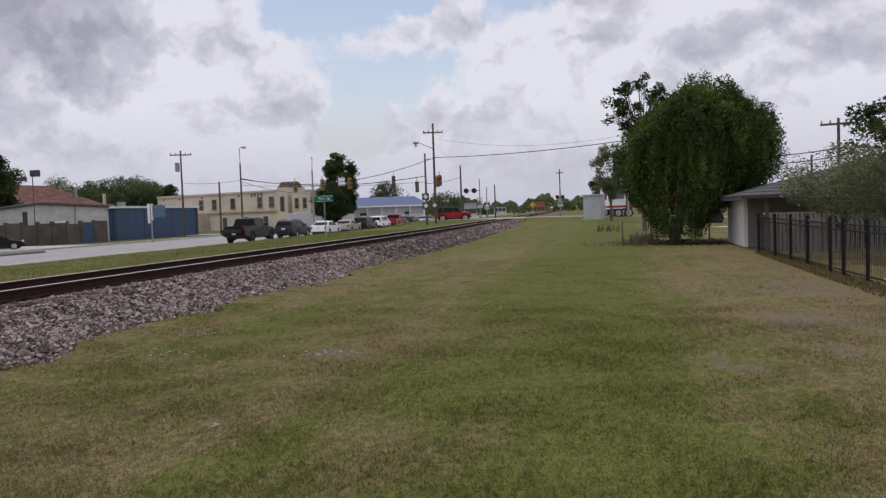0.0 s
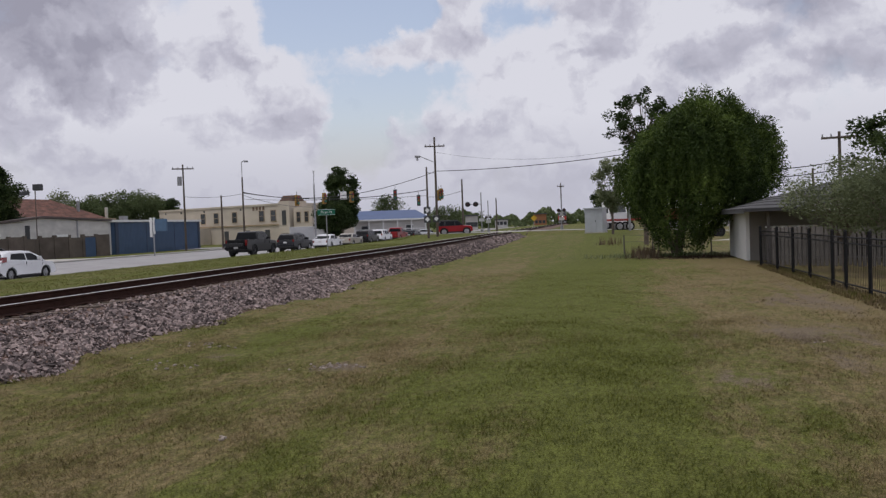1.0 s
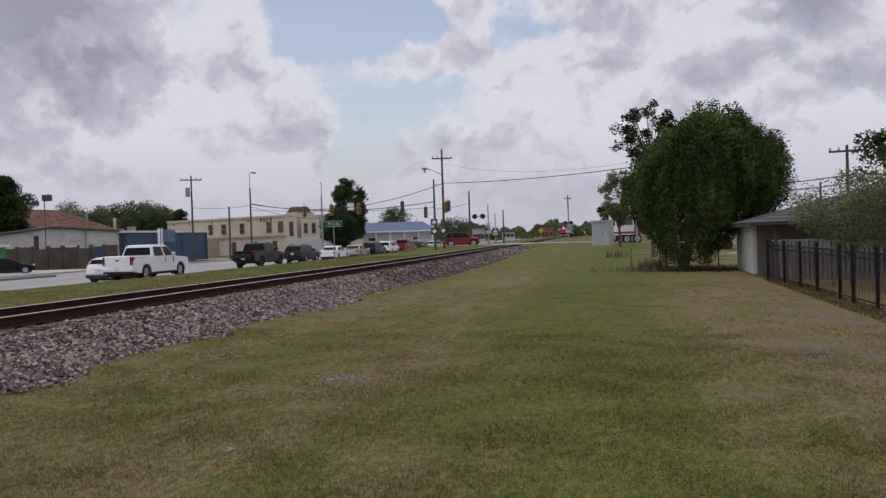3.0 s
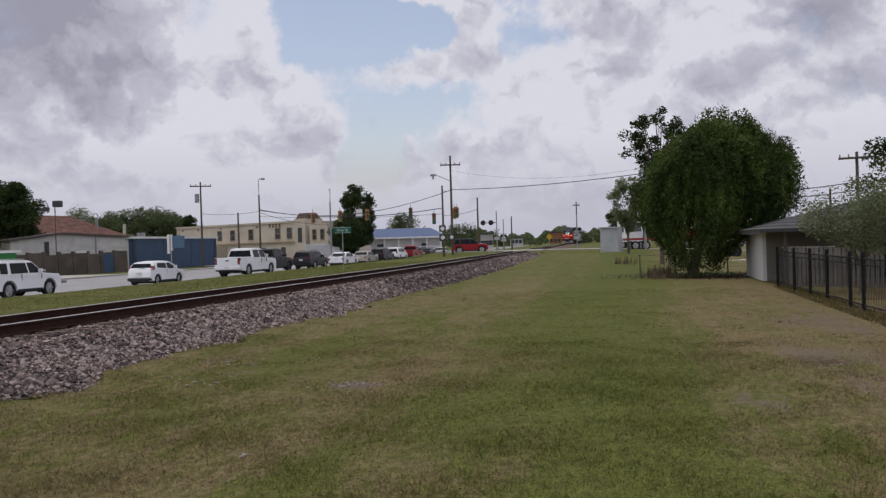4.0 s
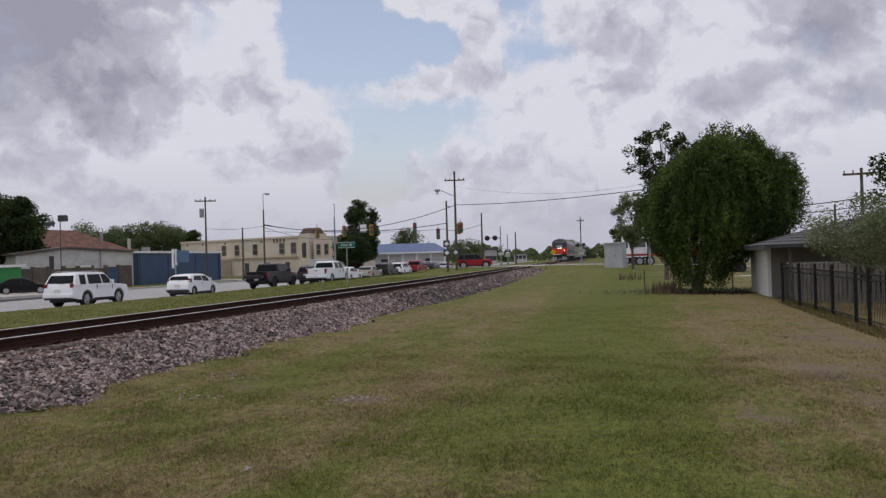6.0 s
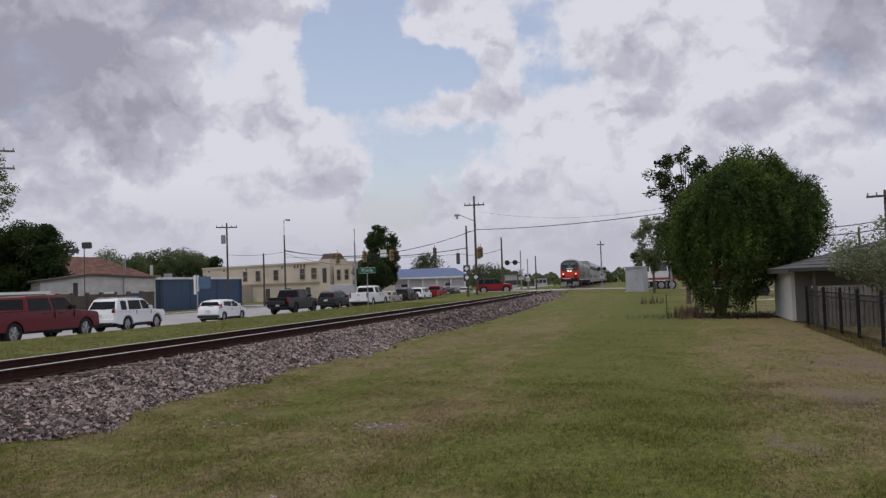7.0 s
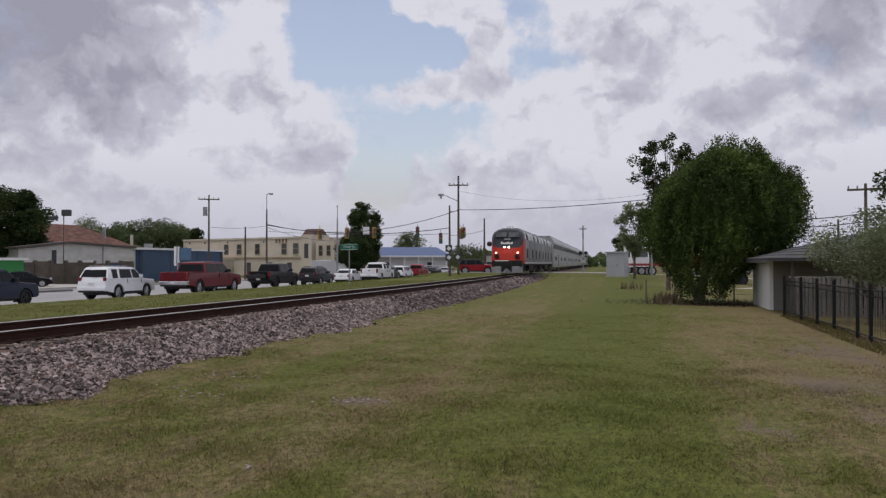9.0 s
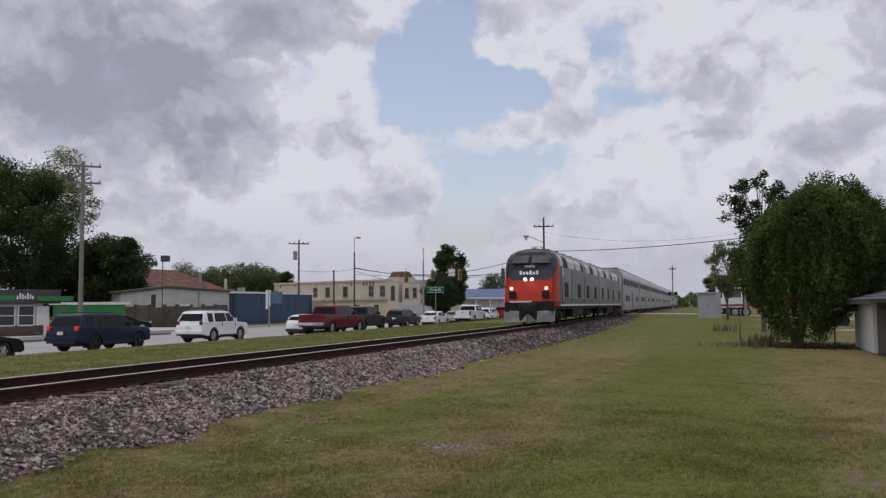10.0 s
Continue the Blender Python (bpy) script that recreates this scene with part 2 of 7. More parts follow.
def track_x(y):
    """The track's centre: straight past the lawn, then a slight bend to the left."""
    y = np.asarray(y, dtype=float)
    return -(10.6 + 0.0335 * np.where(y < 30, 0, np.where(y < 54, (y - 30) ** 2 / 48.0, y - 42)))


TOE_Y = [0, 7.3, 8.9, 10.5, 11.8, 13.2, 15, 18.1, 22, 26, 28, 35, 51, 110]
TOE_W = [7.7, 7.73, 7.83, 7.58, 7.85, 7.9, 7.77, 7.95, 7.68, 7.95, 7.92, 7.8, 7.8, 8.2]


def ballast_toe(y):
    """Where the stones end on the lawn's side: a ragged line."""
    y = np.asarray(y, float)
    return np.interp(y, TOE_Y, TOE_W) + 0.05 * np.sin(y * 2.3) + 0.05 * np.sin(y * 5.1 + 1)


def ballast_top(w):
    """Height of the stone bed's surface."""
    return np.interp(w, [6.6, 7.7, 8.9, 9.3, 12.0, 12.8, 14.2], [-0.25, 0.06, RAIL_Z - 0.27, RAIL_Z - 0.215, RAIL_Z - 0.215, RAIL_Z - 0.3, 0.30])


def ground_z(x, y):
    x, y = np.broadcast_arrays(np.asarray(x, float), np.asarray(y, float))
    w = -(x - (track_x(y) + 10.6))
    z = 0.05 * np.sin(x * 0.35 + 1.0) * np.sin(y * 0.22) * smooth01(abs(w - 2), 20, 2)
    z = z + 0.42 * smooth01(y, 45, 92) * smooth01(w, -18, -6)
    # the ballast's bed, the strip beyond it, and the fall to the road
    toe = ballast_toe(y)
    under = np.maximum(ballast_top(w) - 0.06, -0.2)
    lip = np.maximum(ballast_top(toe) + 0.01, 0)
    z = np.where(w < toe, z + (lip - z * smooth01(w, toe - 2.2, toe)) * smooth01(w, toe - 2.2, toe), np.where(w < 12.0, np.maximum(under, 0.0), RAIL_Z - 0.24))
    strip = smooth01(w, 11.9, 14.0)
    z = z * (1 - strip) + strip * np.where(w < 22.9, 0.46 - 0.008 * (w - 14), 0)
    road = smooth01(w, 22.8, 23.6)
    z = z - road * 0.42 + 0.22 * smooth01(w, 45, 47.5)
    # the side street's hump over the track
    hump = smooth01(y, 93, 97) * smooth01(y, 112, 108) * smooth01(abs(w - 12), 22, 6)
    z = z * (1 - hump) + hump * (RAIL_Z - 0.06)
    return z


def road_z(w):
    return np.interp(w, [23.4, 25.4, 28.4, 34, 60], [0.16, 0.10, -0.09, -0.16, -0.16])


def sheet(name, xs, ys, zf, material, uv=False):
    gx, gy = np.meshgrid(xs, ys)
    v = np.stack([gx.ravel(), gy.ravel(), zf(gx.ravel(), gy.ravel())], 1)
    nx = len(xs)
    i = (np.arange(len(ys) - 1)[:, None] * nx + np.arange(nx - 1)[None, :]).ravel()
    return fast_mesh(name, v, np.stack([i, i + 1, i + nx + 1, i + nx], 1), material, smooth=True)


def ground_material(blade=False):
    m = bpy.data.materials.new("grass_blade" if blade else "mown_grass")
    m.use_nodes = True
    n, l = m.node_tree.nodes, m.node_tree.links
    b = n["Principled BSDF"]
    b.inputs["Roughness"].default_value = 0.95
    b.inputs["Specular IOR Level"].default_value = 0.15
    tc = n.new("ShaderNodeTexCoord")
    sp = n.new("ShaderNodeSeparateXYZ")
    l.new(tc.outputs["Object"], sp.inputs[0])

    def tn(scale, detail=6, rough=0.6, sx=1.0, sy=1.0):
        mp = n.new("ShaderNodeMapping")
        mp.inputs["Scale"].default_value = (sx, sy, 1)
        l.new(tc.outputs["Object"], mp.inputs[0])
        t = n.new("ShaderNodeTexNoise")
        t.inputs["Scale"].default_value, t.inputs["Detail"].default_value, t.inputs["Roughness"].default_value = scale, detail, rough
        l.new(mp.outputs[0], t.inputs["Vector"])
        return t.outputs["Fac"]

    def mth(op, a, c):
        k = n.new("ShaderNodeMath")
        k.operation = op
        for i, v in enumerate((a, c)):
            if isinstance(v, (int, float)):
                k.inputs[i].default_value = v
            else:
                l.new(v, k.inputs[i])
        return k.outputs[0]

    def rng(v, a, c, lo=0.0, hi=1.0):
        r = n.new("ShaderNodeMapRange")
        r.interpolation_type = "SMOOTHSTEP"
        for i, q in ((1, a), (2, c), (3, lo), (4, hi)):
            r.inputs[i].default_value = q
        l.new(v, r.inputs[0])
        return r.outputs[0]

    def mix(f, a, c):
        k = n.new("ShaderNodeMix")
        k.data_type = "RGBA"
        if isinstance(f, float):
            k.inputs[0].default_value = f
        else:
            l.new(f, k.inputs[0])
        for i, v in ((6, a), (7, c)):
            if isinstance(v, tuple):
                k.inputs[i].default_value = (*v, 1)
            else:
                l.new(v, k.inputs[i])
        return k.outputs[2]

    def spot(x, y, r, amt, squash=1.0):
        """A worn patch of the lawn about one place."""
        mp = n.new("ShaderNodeMapping")
        mp.inputs["Location"].default_value = (-x, -y * squash, 0)
        mp.inputs["Scale"].default_value = (1, squash, 0)
        l.new(tc.outputs["Object"], mp.inputs[0])
        ln = n.new("ShaderNodeVectorMath")
        ln.operation = "LENGTH"
        l.new(mp.outputs[0], ln.inputs[0])
        return rng(ln.outputs["Value"], r, 0.0, 0.0, amt)

    big, midn, fine, grain = tn(0.5, 5, 0.6, 1.0, 0.10), tn(1.3, 6, 0.65, 1.0, 0.22), tn(7, 6, 0.75, 1.0, 0.55), tn(55, 4, 0.75)
    clod = tn(11, 5, 0.7, 1.0, 0.6)
    green = mix(rng(grain, 0.3, 0.7), (0.046, 0.051, 0.011), (0.138, 0.151, 0.033))
    dry = mix(rng(grain, 0.3, 0.7), (0.082, 0.064, 0.029), (0.238, 0.184, 0.094))
    soil = mix(rng(grain, 0.3, 0.7), (0.085, 0.064, 0.044), (0.225, 0.176, 0.128))
    # greener down the middle of the lawn, drier towards the fence and by the stones
    side = mth("ADD", rng(sp.outputs[0], -0.5, 4.5, 0.0, 0.24), mth("ADD", rng(sp.outputs[0], -2.2, -5.5, 0.0, 0.05), rng(sp.outputs[0], -11.0, -14.0, 0.0, -0.26)))
    # a greener run down the middle, and greener lawn far off
    side = mth("ADD", side, mth("ADD", mth("MULTIPLY", rng(sp.outputs[0], -3.6, -1.5, 0.0, 1.0), rng(sp.outputs[0], 1.9, 0.2, 0.0, -0.36)), rng(sp.outputs[1], 26.0, 60.0, 0.0, -0.24)))
    tuft = tn(2.4, 6, 0.7, 1.0, 0.35)
    dryness = mth("ADD", mth("ADD", rng(big, 0.38, 0.62, 0.0, 0.26), rng(midn, 0.36, 0.64, 0.0, 0.30)), mth("ADD", mth("ADD", rng(tuft, 0.38, 0.62, 0.0, 0.26), rng(fine, 0.36, 0.64, 0.0, 0.30)), side))
    # lush places and straw-dry ones
    for q in ((-2.2, 17.5, 2.0, -0.24, 0.4), (-1.6, 25.5, 2.6, -0.2, 0.3), (-1.2, 10.2, 2.0, -0.22, 0.6), (-0.1, 11.6, 1.5, -0.2, 0.6), (-0.35, 6.85, 0.45, -0.45, 1), (0.15, 7.1, 0.4, -0.4, 1), (-4.6, 9.0, 1.6, -0.2, 1), (-6.2, 14.8, 2.2, -0.24, 0.5), (-1.5, 6.7, 1.2, 0.26, 1), (-2.2, 13.0, 2.4, 0.2, 0.5), (4.6, 16.5, 3.0, 0.22, 0.5), (1.6, 24.0, 2.2, 0.22, 0.3)):
        dryness = mth("ADD", dryness, spot(*q))
    if blade:
        isle = n.new("ShaderNodeNewGeometry")
        dryness = mth("ADD", dryness, rng(isle.outputs["Random Per Island"], 0.0, 1.0, -0.2, 0.22))
    col = mix(rng(dryness, 0.18, 0.96), green, dry)
    tone = n.new("ShaderNodeMix")
    tone.data_type, tone.blend_type = "RGBA", "MULTIPLY"
    tone.inputs[0].default_value = 1.0
    l.new(col, tone.inputs[6])
    l.new(rng(clod, 0.3, 0.7, 0.76, 1.36), tone.inputs[7])
    col = tone.outputs[2]
    bare = mth("ADD", mth("ADD", mth("MULTIPLY", midn, 0.9), mth("MULTIPLY", fine, 0.65)), rng(sp.outputs[0], 0.8, 4.2, 0.0, 0.16))
    for q in ((2.85, 14.0, 1.9, 0.24, 0.6), (1.45, 10.05, 1.3, 0.28, 1), (1.0, 13.9, 0.9, 0.2, 0.6), (-3.86, 11.2, 0.75, 0.5, 1), (4.2, 20.0, 2.6, 0.16, 0.5), (3.4, 11.0, 2.0, 0.16, 1), (-5.9, 12.2, 0.9, 0.34, 1), (-1.6, 8.6, 0.7, 0.2, 1), (0.8, 6.6, 0.5, 0.2, 1), (-3.8, 7.4, 0.4, 0.36, 1), (1.0, 41.5, 4.0, 0.3, 1.6)):
        bare = mth("ADD", bare, spot(*q))
    col = mix(rng(bare, 0.98, 1.22), col, soil)
    l.new(col, b.inputs["Base Color"])
    if blade:
        # thin blades let light through
        thin, both = n.new("ShaderNodeBsdfTranslucent"), n.new("ShaderNodeMixShader")
        l.new(col, thin.inputs[0])
        both.inputs[0].default_value = 0.5
        l.new(b.outputs[0], both.inputs[1])
        l.new(thin.outputs[0], both.inputs[2])
        l.new(both.outputs[0], n["Material Output"].inputs[0])
        return m
    bp = n.new("ShaderNodeBump")
    bp.inputs["Strength"].default_value, bp.inputs["Distance"].default_value = 0.5, 0.03
    l.new(mth("ADD", mth("MULTIPLY", grain, 0.7), fine), bp.inputs["Height"])
    l.new(bp.outputs[0], b.inputs["Normal"])
    return m


GRASS = ground_material()
BLADE = ground_material(True)
SOIL = mat("ballast_bed", (0.120, 0.072, 0.054), 0.95, 0, 0.4, 3, 30, 0.5)
ASPHALT = mat("pale_road", (0.30, 0.288, 0.29), 0.9, 0, 0.2, 0.5, 30, 0.15)
CONCRETE = mat("concrete", (0.42, 0.40, 0.37), 0.85, 0, 0.2, 1.2, 35, 0.2)

xs = np.concatenate([np.linspace(-2500, -200, 8), np.linspace(-180, -40, 15), np.arange(-38, -24, 1.0), np.arange(-24, -6, 0.25), np.arange(-6, 14, 0.5), np.linspace(15, 60, 12), np.linspace(80, 2500, 9)])
ys = np.concatenate([np.linspace(-400, -30, 6), np.arange(-20, 4, 2.0), np.arange(4, 60, 0.5), np.arange(60, 130, 1.5), np.linspace(135, 400, 20), np.linspace(500, 4000, 8)])
ground = tagged(sheet("ground", xs, ys, ground_z, GRASS), "mown patchy lawn, green and dry, with bare soil", "ground", "", "structure")


def road_sheet():
    ws = np.array([23.5, 25.4, 27, 28.4, 31, 34, 38, 42, 46.0])
    yy = np.concatenate([np.arange(-60, 150, 3.0), np.linspace(150, 700, 30)])
    gw, gy = np.meshgrid(ws, yy)
    v = np.stack([-gw.ravel(), gy.ravel(), road_z(gw.ravel())], 1)
    nx = len(ws)
    i = (np.arange(len(yy) - 1)[:, None] * nx + np.arange(nx - 1)[None, :]).ravel()
    ob = fast_mesh("road", v, np.stack([i, i + 1, i + nx + 1, i + nx], 1)[:, ::-1], ASPHALT)
    return tagged(ob, "pale worn asphalt road beside the railway", "road", "", "structure")


road_sheet()

# ---------------------------------------------------------------- track
RUST = mat("rusty_rail", (0.040, 0.019, 0.014), 0.9, 0.0, 0.4, 6, 60, 0.3, spec=0.15)
SHINE = mat("worn_rail_head", (0.80, 0.77, 0.73), 0.32, 0.9, 0.12, 8, 60, 0.05)
STONE = mat("ballast_stone", (0.105, 0.085, 0.082), 0.95, 0, 0.85, 2, 45, 0.3, tint=(0.40, 0.318, 0.298), rand=0.8, spec=0.2)
TIE = mat("weathered_tie", (0.12, 0.09, 0.07), 0.95, 0, 0.4, 4, 40, 0.6, rand=0.1)

track = thing("railway_track", pose(0, 0, 0), "railway track with rusty rails and shiny heads on ballast", "railway track")


def sweep(name, profile, offset, y0, y1, step, material, z0):
    yy = np.concatenate([np.arange(y0, 140, step), np.linspace(140, y1, 30)])
    k = len(profile)
    v = []
    for y in yy:
        cx = float(track_x(y)) + offset
        v += [(cx + px, y, z0 + pz) for px, pz in profile]
    f = []
    for i in range(len(yy) - 1):
        for j in range(k):
            a, b2 = i * k + j, i * k + (j + 1) % k
            f.append((a, b2, b2 + k, a + k))
    return fast_mesh(name, v, f, material, track)


RAIL_WEB = [(-0.076, 0), (0.076, 0), (0.076, 0.012), (0.014, 0.03), (0.011, 0.125), (0.036, 0.14), (0.036, 0.172), (-0.036, 0.172), (-0.036, 0.14), (-0.011, 0.125), (-0.014, 0.03), (-0.076, 0.012)]
HEAD = [(-0.021, 0), (0.021, 0), (0.021, 0.006), (0.015, 0.011), (-0.015, 0.011), (-0.021, 0.006)]
for side in (-0.7525, 0.7525):
    tagged(sweep("rail", RAIL_WEB, side, -40, 700, 1.0, RUST, RAIL_Z - 0.183), "rusty brown steel rail")
    tagged(sweep("rail_head", HEAD, side, -40, 700, 1.0, SHINE, RAIL_Z - 0.011), "polished steel running surface")
tie_mesh = bpy.data.meshes.new("tie")
b_ = boxed(-1.3, 1.3, -0.11, 0.11, -0.17, 0.0, 0.012)
b_.to_mesh(tie_mesh)
b_.free()
tie_mesh.materials.append(TIE)
plate_bm = bmesh.new()
rng = random.Random(5)
for i in range(280):
    y = 2 + i * 0.5
    t_ = new("tie", tie_mesh)
    t_.parent = track
    t_.matrix_world = pose(float(track_x(y)) + rng.uniform(-.04, .04), y, RAIL_Z - 0.195 + rng.uniform(-.01, .004), 0, 0, rng.uniform(-1, 1))
    for side in (-0.7525, 0.7525):
        cx = float(track_x(y)) + side
        box(plate_bm, cx - 0.18, cx + 0.18, y - 0.09, y + 0.09, RAIL_Z - 0.197, RAIL_Z - 0.178)
part("tie_plate", plate_bm, RUST, track, "rusty tie plates with spikes")["kind"] = "stuff"


def ballast_bed():
    ws = np.array([7.2, 7.7, 8.2, 8.6, 8.9, 9.3, 9.8, 10.6, 11.4, 12.0, 12.8, 13.6])
    yy = np.concatenate([np.arange(-40, 90, 1.0), np.linspace(90, 700, 60)])
    gw, gy = np.meshgrid(ws, yy)
    gw = np.maximum(gw, ballast_toe(gy) - 0.02)
    x = -gw + track_x(gy) + 10.6
    v = np.stack([x.ravel(), gy.ravel(), ballast_top(gw).ravel() - 0.012], 1)
    nx = len(ws)
    i = (np.arange(len(yy) - 1)[:, None] * nx + np.arange(nx - 1)[None, :]).ravel()
    tagged(fast_mesh("ballast_bed", v, np.stack([i, i + 1, i + nx + 1, i + nx], 1)[:, ::-1], SOIL, track), "bed of crushed stone and fines")


ballast_bed()


def ballast_stones(seed, y0, y1, per_m2, size, name, toe=7.45, far=13.3):
    r = np.random.default_rng(seed)
    n = int((y1 - y0) * (far - toe) * per_m2)
    w = r.uniform(toe, far, n)
    y = r.uniform(y0, y1, n)
    # ragged toe on the lawn side, fines round the rails
    edge = ballast_toe(y)
    keep = (w > edge + r.exponential(0.06, n) - 0.22 * r.random(n) ** 3) & ~((abs(w - 9.85) < 0.14) | (abs(w - 11.35) < 0.14)) & ((w < 8.95 + 0.12 * r.normal(size=n)) | (r.random(n) < 0.10 * (w < 9.6) + 0.05) | (w > 12.1))
    w, y, edge_k = w[keep], y[keep], edge[keep]
    n = len(w)
    x = -w + track_x(y) + 10.6
    z = np.maximum(ballast_top(w), ground_z(x, y) * (w < edge_k)) + r.uniform(-0.2, 0.55, n) * size
    ico = bmesh.new()
    bmesh.ops.create_cone(ico, cap_ends=True, cap_tris=True, segments=4, radius1=1.0, radius2=0.55, depth=1.3)
    bmesh.ops.triangulate(ico, faces=ico.faces)
    bv = np.array([v.co[:] for v in ico.verts])
    bf = np.array([[v.index for v in f.verts] for f in ico.faces])
    ico.free()
    k = len(bv)
    s = size * r.lognormal(0, 0.36, n)
    jit = bv[None] * r.uniform(0.62, 1.3, (n, k, 1)) * (r.uniform(0.65, 1.2, (n, 1, 3)))
    # tumbled every way
    a = r.uniform(0, 6.28, n)
    c, d = np.cos(a), np.sin(a)
    jit = np.stack([jit[..., 0], jit[..., 1] * c[:, None] - jit[..., 2] * d[:, None], jit[..., 1] * d[:, None] + jit[..., 2] * c[:, None]], 2)
    a = r.uniform(0, 6.28, n)
    c, d = np.cos(a), np.sin(a)
    px = jit[..., 0] * c[:, None] - jit[..., 1] * d[:, None]
    py = jit[..., 0] * d[:, None] + jit[..., 1] * c[:, None]
    v = np.stack([px * s[:, None] + x[:, None], py * s[:, None] + y[:, None], jit[..., 2] * s[:, None] * 0.8 + z[:, None]], 2)
    f = bf[None] + (np.arange(n) * k)[:, None, None]
    ob = fast_mesh(name, v.reshape(-1, 3), f.reshape(-1, 3), STONE, track)
    tagged(ob, "loose grey and pinkish crushed stone", "", "", "stuff")


ballast_stones(1, 7, 30, 700, 0.029, "ballast", far=10.2)
ballast_stones(2, 30, 62, 300, 0.040, "ballast", far=10.2)
ballast_stones(3, 62, 110, 90, 0.065, "ballast", far=10.2)


def scattered_stones():
    """Stones strayed onto the lawn."""
    r = random.Random(9)
    bm = bmesh.new()
    for cx, cy, n, sp in ((-6.6, 13.0, 20, 0.34), (-6.4, 11.3, 18, 0.36), (-3.86, 11.25, 34, 0.24), (-3.6, 7.35, 3, 0.08), (-2.9, 10.9, 2, 0.2), (3.0, 13.1, 3, 0.15), (-7.2, 24.0, 12, 0.8), (-7.6, 19, 8, 0.6)):
        for _ in range(n):
            x, y = cx + r.gauss(0, sp), cy + r.gauss(0, sp * 0.6)
            s = r.uniform(0.010, 0.034)
            q = bmesh.ops.create_icosphere(bm, subdivisions=1, radius=s)
            for v in q["verts"]:
                v.co = Vector((v.co.x * r.uniform(.8, 1.3) + x, v.co.y * r.uniform(.8, 1.3) + y, v.co.z * .6 * r.uniform(.6, 1.3) + float(ground_z(x, y)) + s * .25))
    return tagged(part("stray_stones", bm, mat("pale_stone", (0.27, 0.228, 0.20), 0.9, 0, 0.4, 4, 40, 0.2)), "pale stones strewn over bare spots of the lawn", "stones", "", "stuff")


scattered_stones()


def grass_blades(seed, x0, x1, y0, y1, n, h, wd, name, strip=False):
    r = np.random.default_rng(seed)
    x, y = r.uniform(x0, x1, n), y0 + (y1 - y0) * r.random(n) ** 1.25
    w = -(x - (track_x(y) + 10.6))
    clump = np.sin(x * 2.1 + 1.3 * np.sin(y * 1.7)) * np.sin(y * 2.3 + 1.1 * np.sin(x * 1.9)) + 0.15 * np.sin(x * 0.7 + 2) * np.sin(y * 0.6)
    bare = np.zeros(n)
    for cx, cy, rr in ((2.9, 14.6, 1.6), (1.3, 10.6, 1.0), (-3.7, 11.0, 0.6), (3.4, 11, 1.6), (-3.7, 7.4, 0.3)):
        bare = np.maximum(bare, smooth01(np.hypot(x - cx, y - cy), rr, 0.2 * rr) * 0.85)
    keep = ((w < ballast_toe(y) - 0.02) | strip) & (r.random(n) < np.clip(0.62 + 0.22 * clump, 0.2, 1) * (1 - 0.9 * bare))
    x, y, clump = x[keep], y[keep], clump[keep]
    n = len(x)
    z = ground_z(x, y)
    a = r.uniform(0, 6.28, n)
    hh = h * r.uniform(0.45, 1.5, n) * (1 + 0.4 * clump)
    lean = r.uniform(0.8, 2.2, n) * hh
    dx, dy = np.cos(a), np.sin(a)
    ww = wd * r.uniform(0.7, 1.3, n)
    base = np.stack([x, y, z - 0.004], 1)
    side = np.stack([-dy * ww, dx * ww, 0 * ww], 1)
    tip = base + np.stack([dx * lean, dy * lean, hh], 1)
    v = np.stack([base - side, base + side, tip], 1).reshape(-1, 3)
    ob = fast_mesh(name, v, np.arange(3 * n).reshape(-1, 3), BLADE)
    tagged(ob, "short mown grass, green with dry straw blades", "grass", "", "stuff")


grass_blades(11, -9, 7, 4.2, 16, 360000, 0.032, 0.0038, "grass")
grass_blades(12, -9, 9, 16, 32, 100000, 0.024, 0.006, "grass")
grass_blades(14, -23.6, -14.2, 12, 70, 80000, 0.035, 0.010, "grass", True)

# ---------------------------------------------------------------- shed, fences and trees on the lawn's side
WHITE_SIDING = mat("white_painted_siding", (0.74, 0.74, 0.72), 0.7, 0, 0.08, 0.8, 30, 0.1)
SHINGLE = mat("grey_shingles", (0.085, 0.083, 0.086), 0.9, 0, 0.25, 2, 12, 0.5, rand=0.1)
DARK_WOOD = mat("weathered_fence_wood", (0.145, 0.132, 0.122), 0.9, 0, 0.35, 2, 20, 0.3, rand=0.12)
BLACK_STEEL = mat("black_fence_steel", (0.010, 0.010, 0.011), 0.6, 0.0, 0.2, 5, 40, 0.0, spec=0.15)
# the carport's shade is put into this dark wall colour
INTERIOR_SHADE = mat("shade_dark_interior_wall", (0.05, 0.044, 0.038), 0.9, 0, 0.3, 1, 20, 0.1)


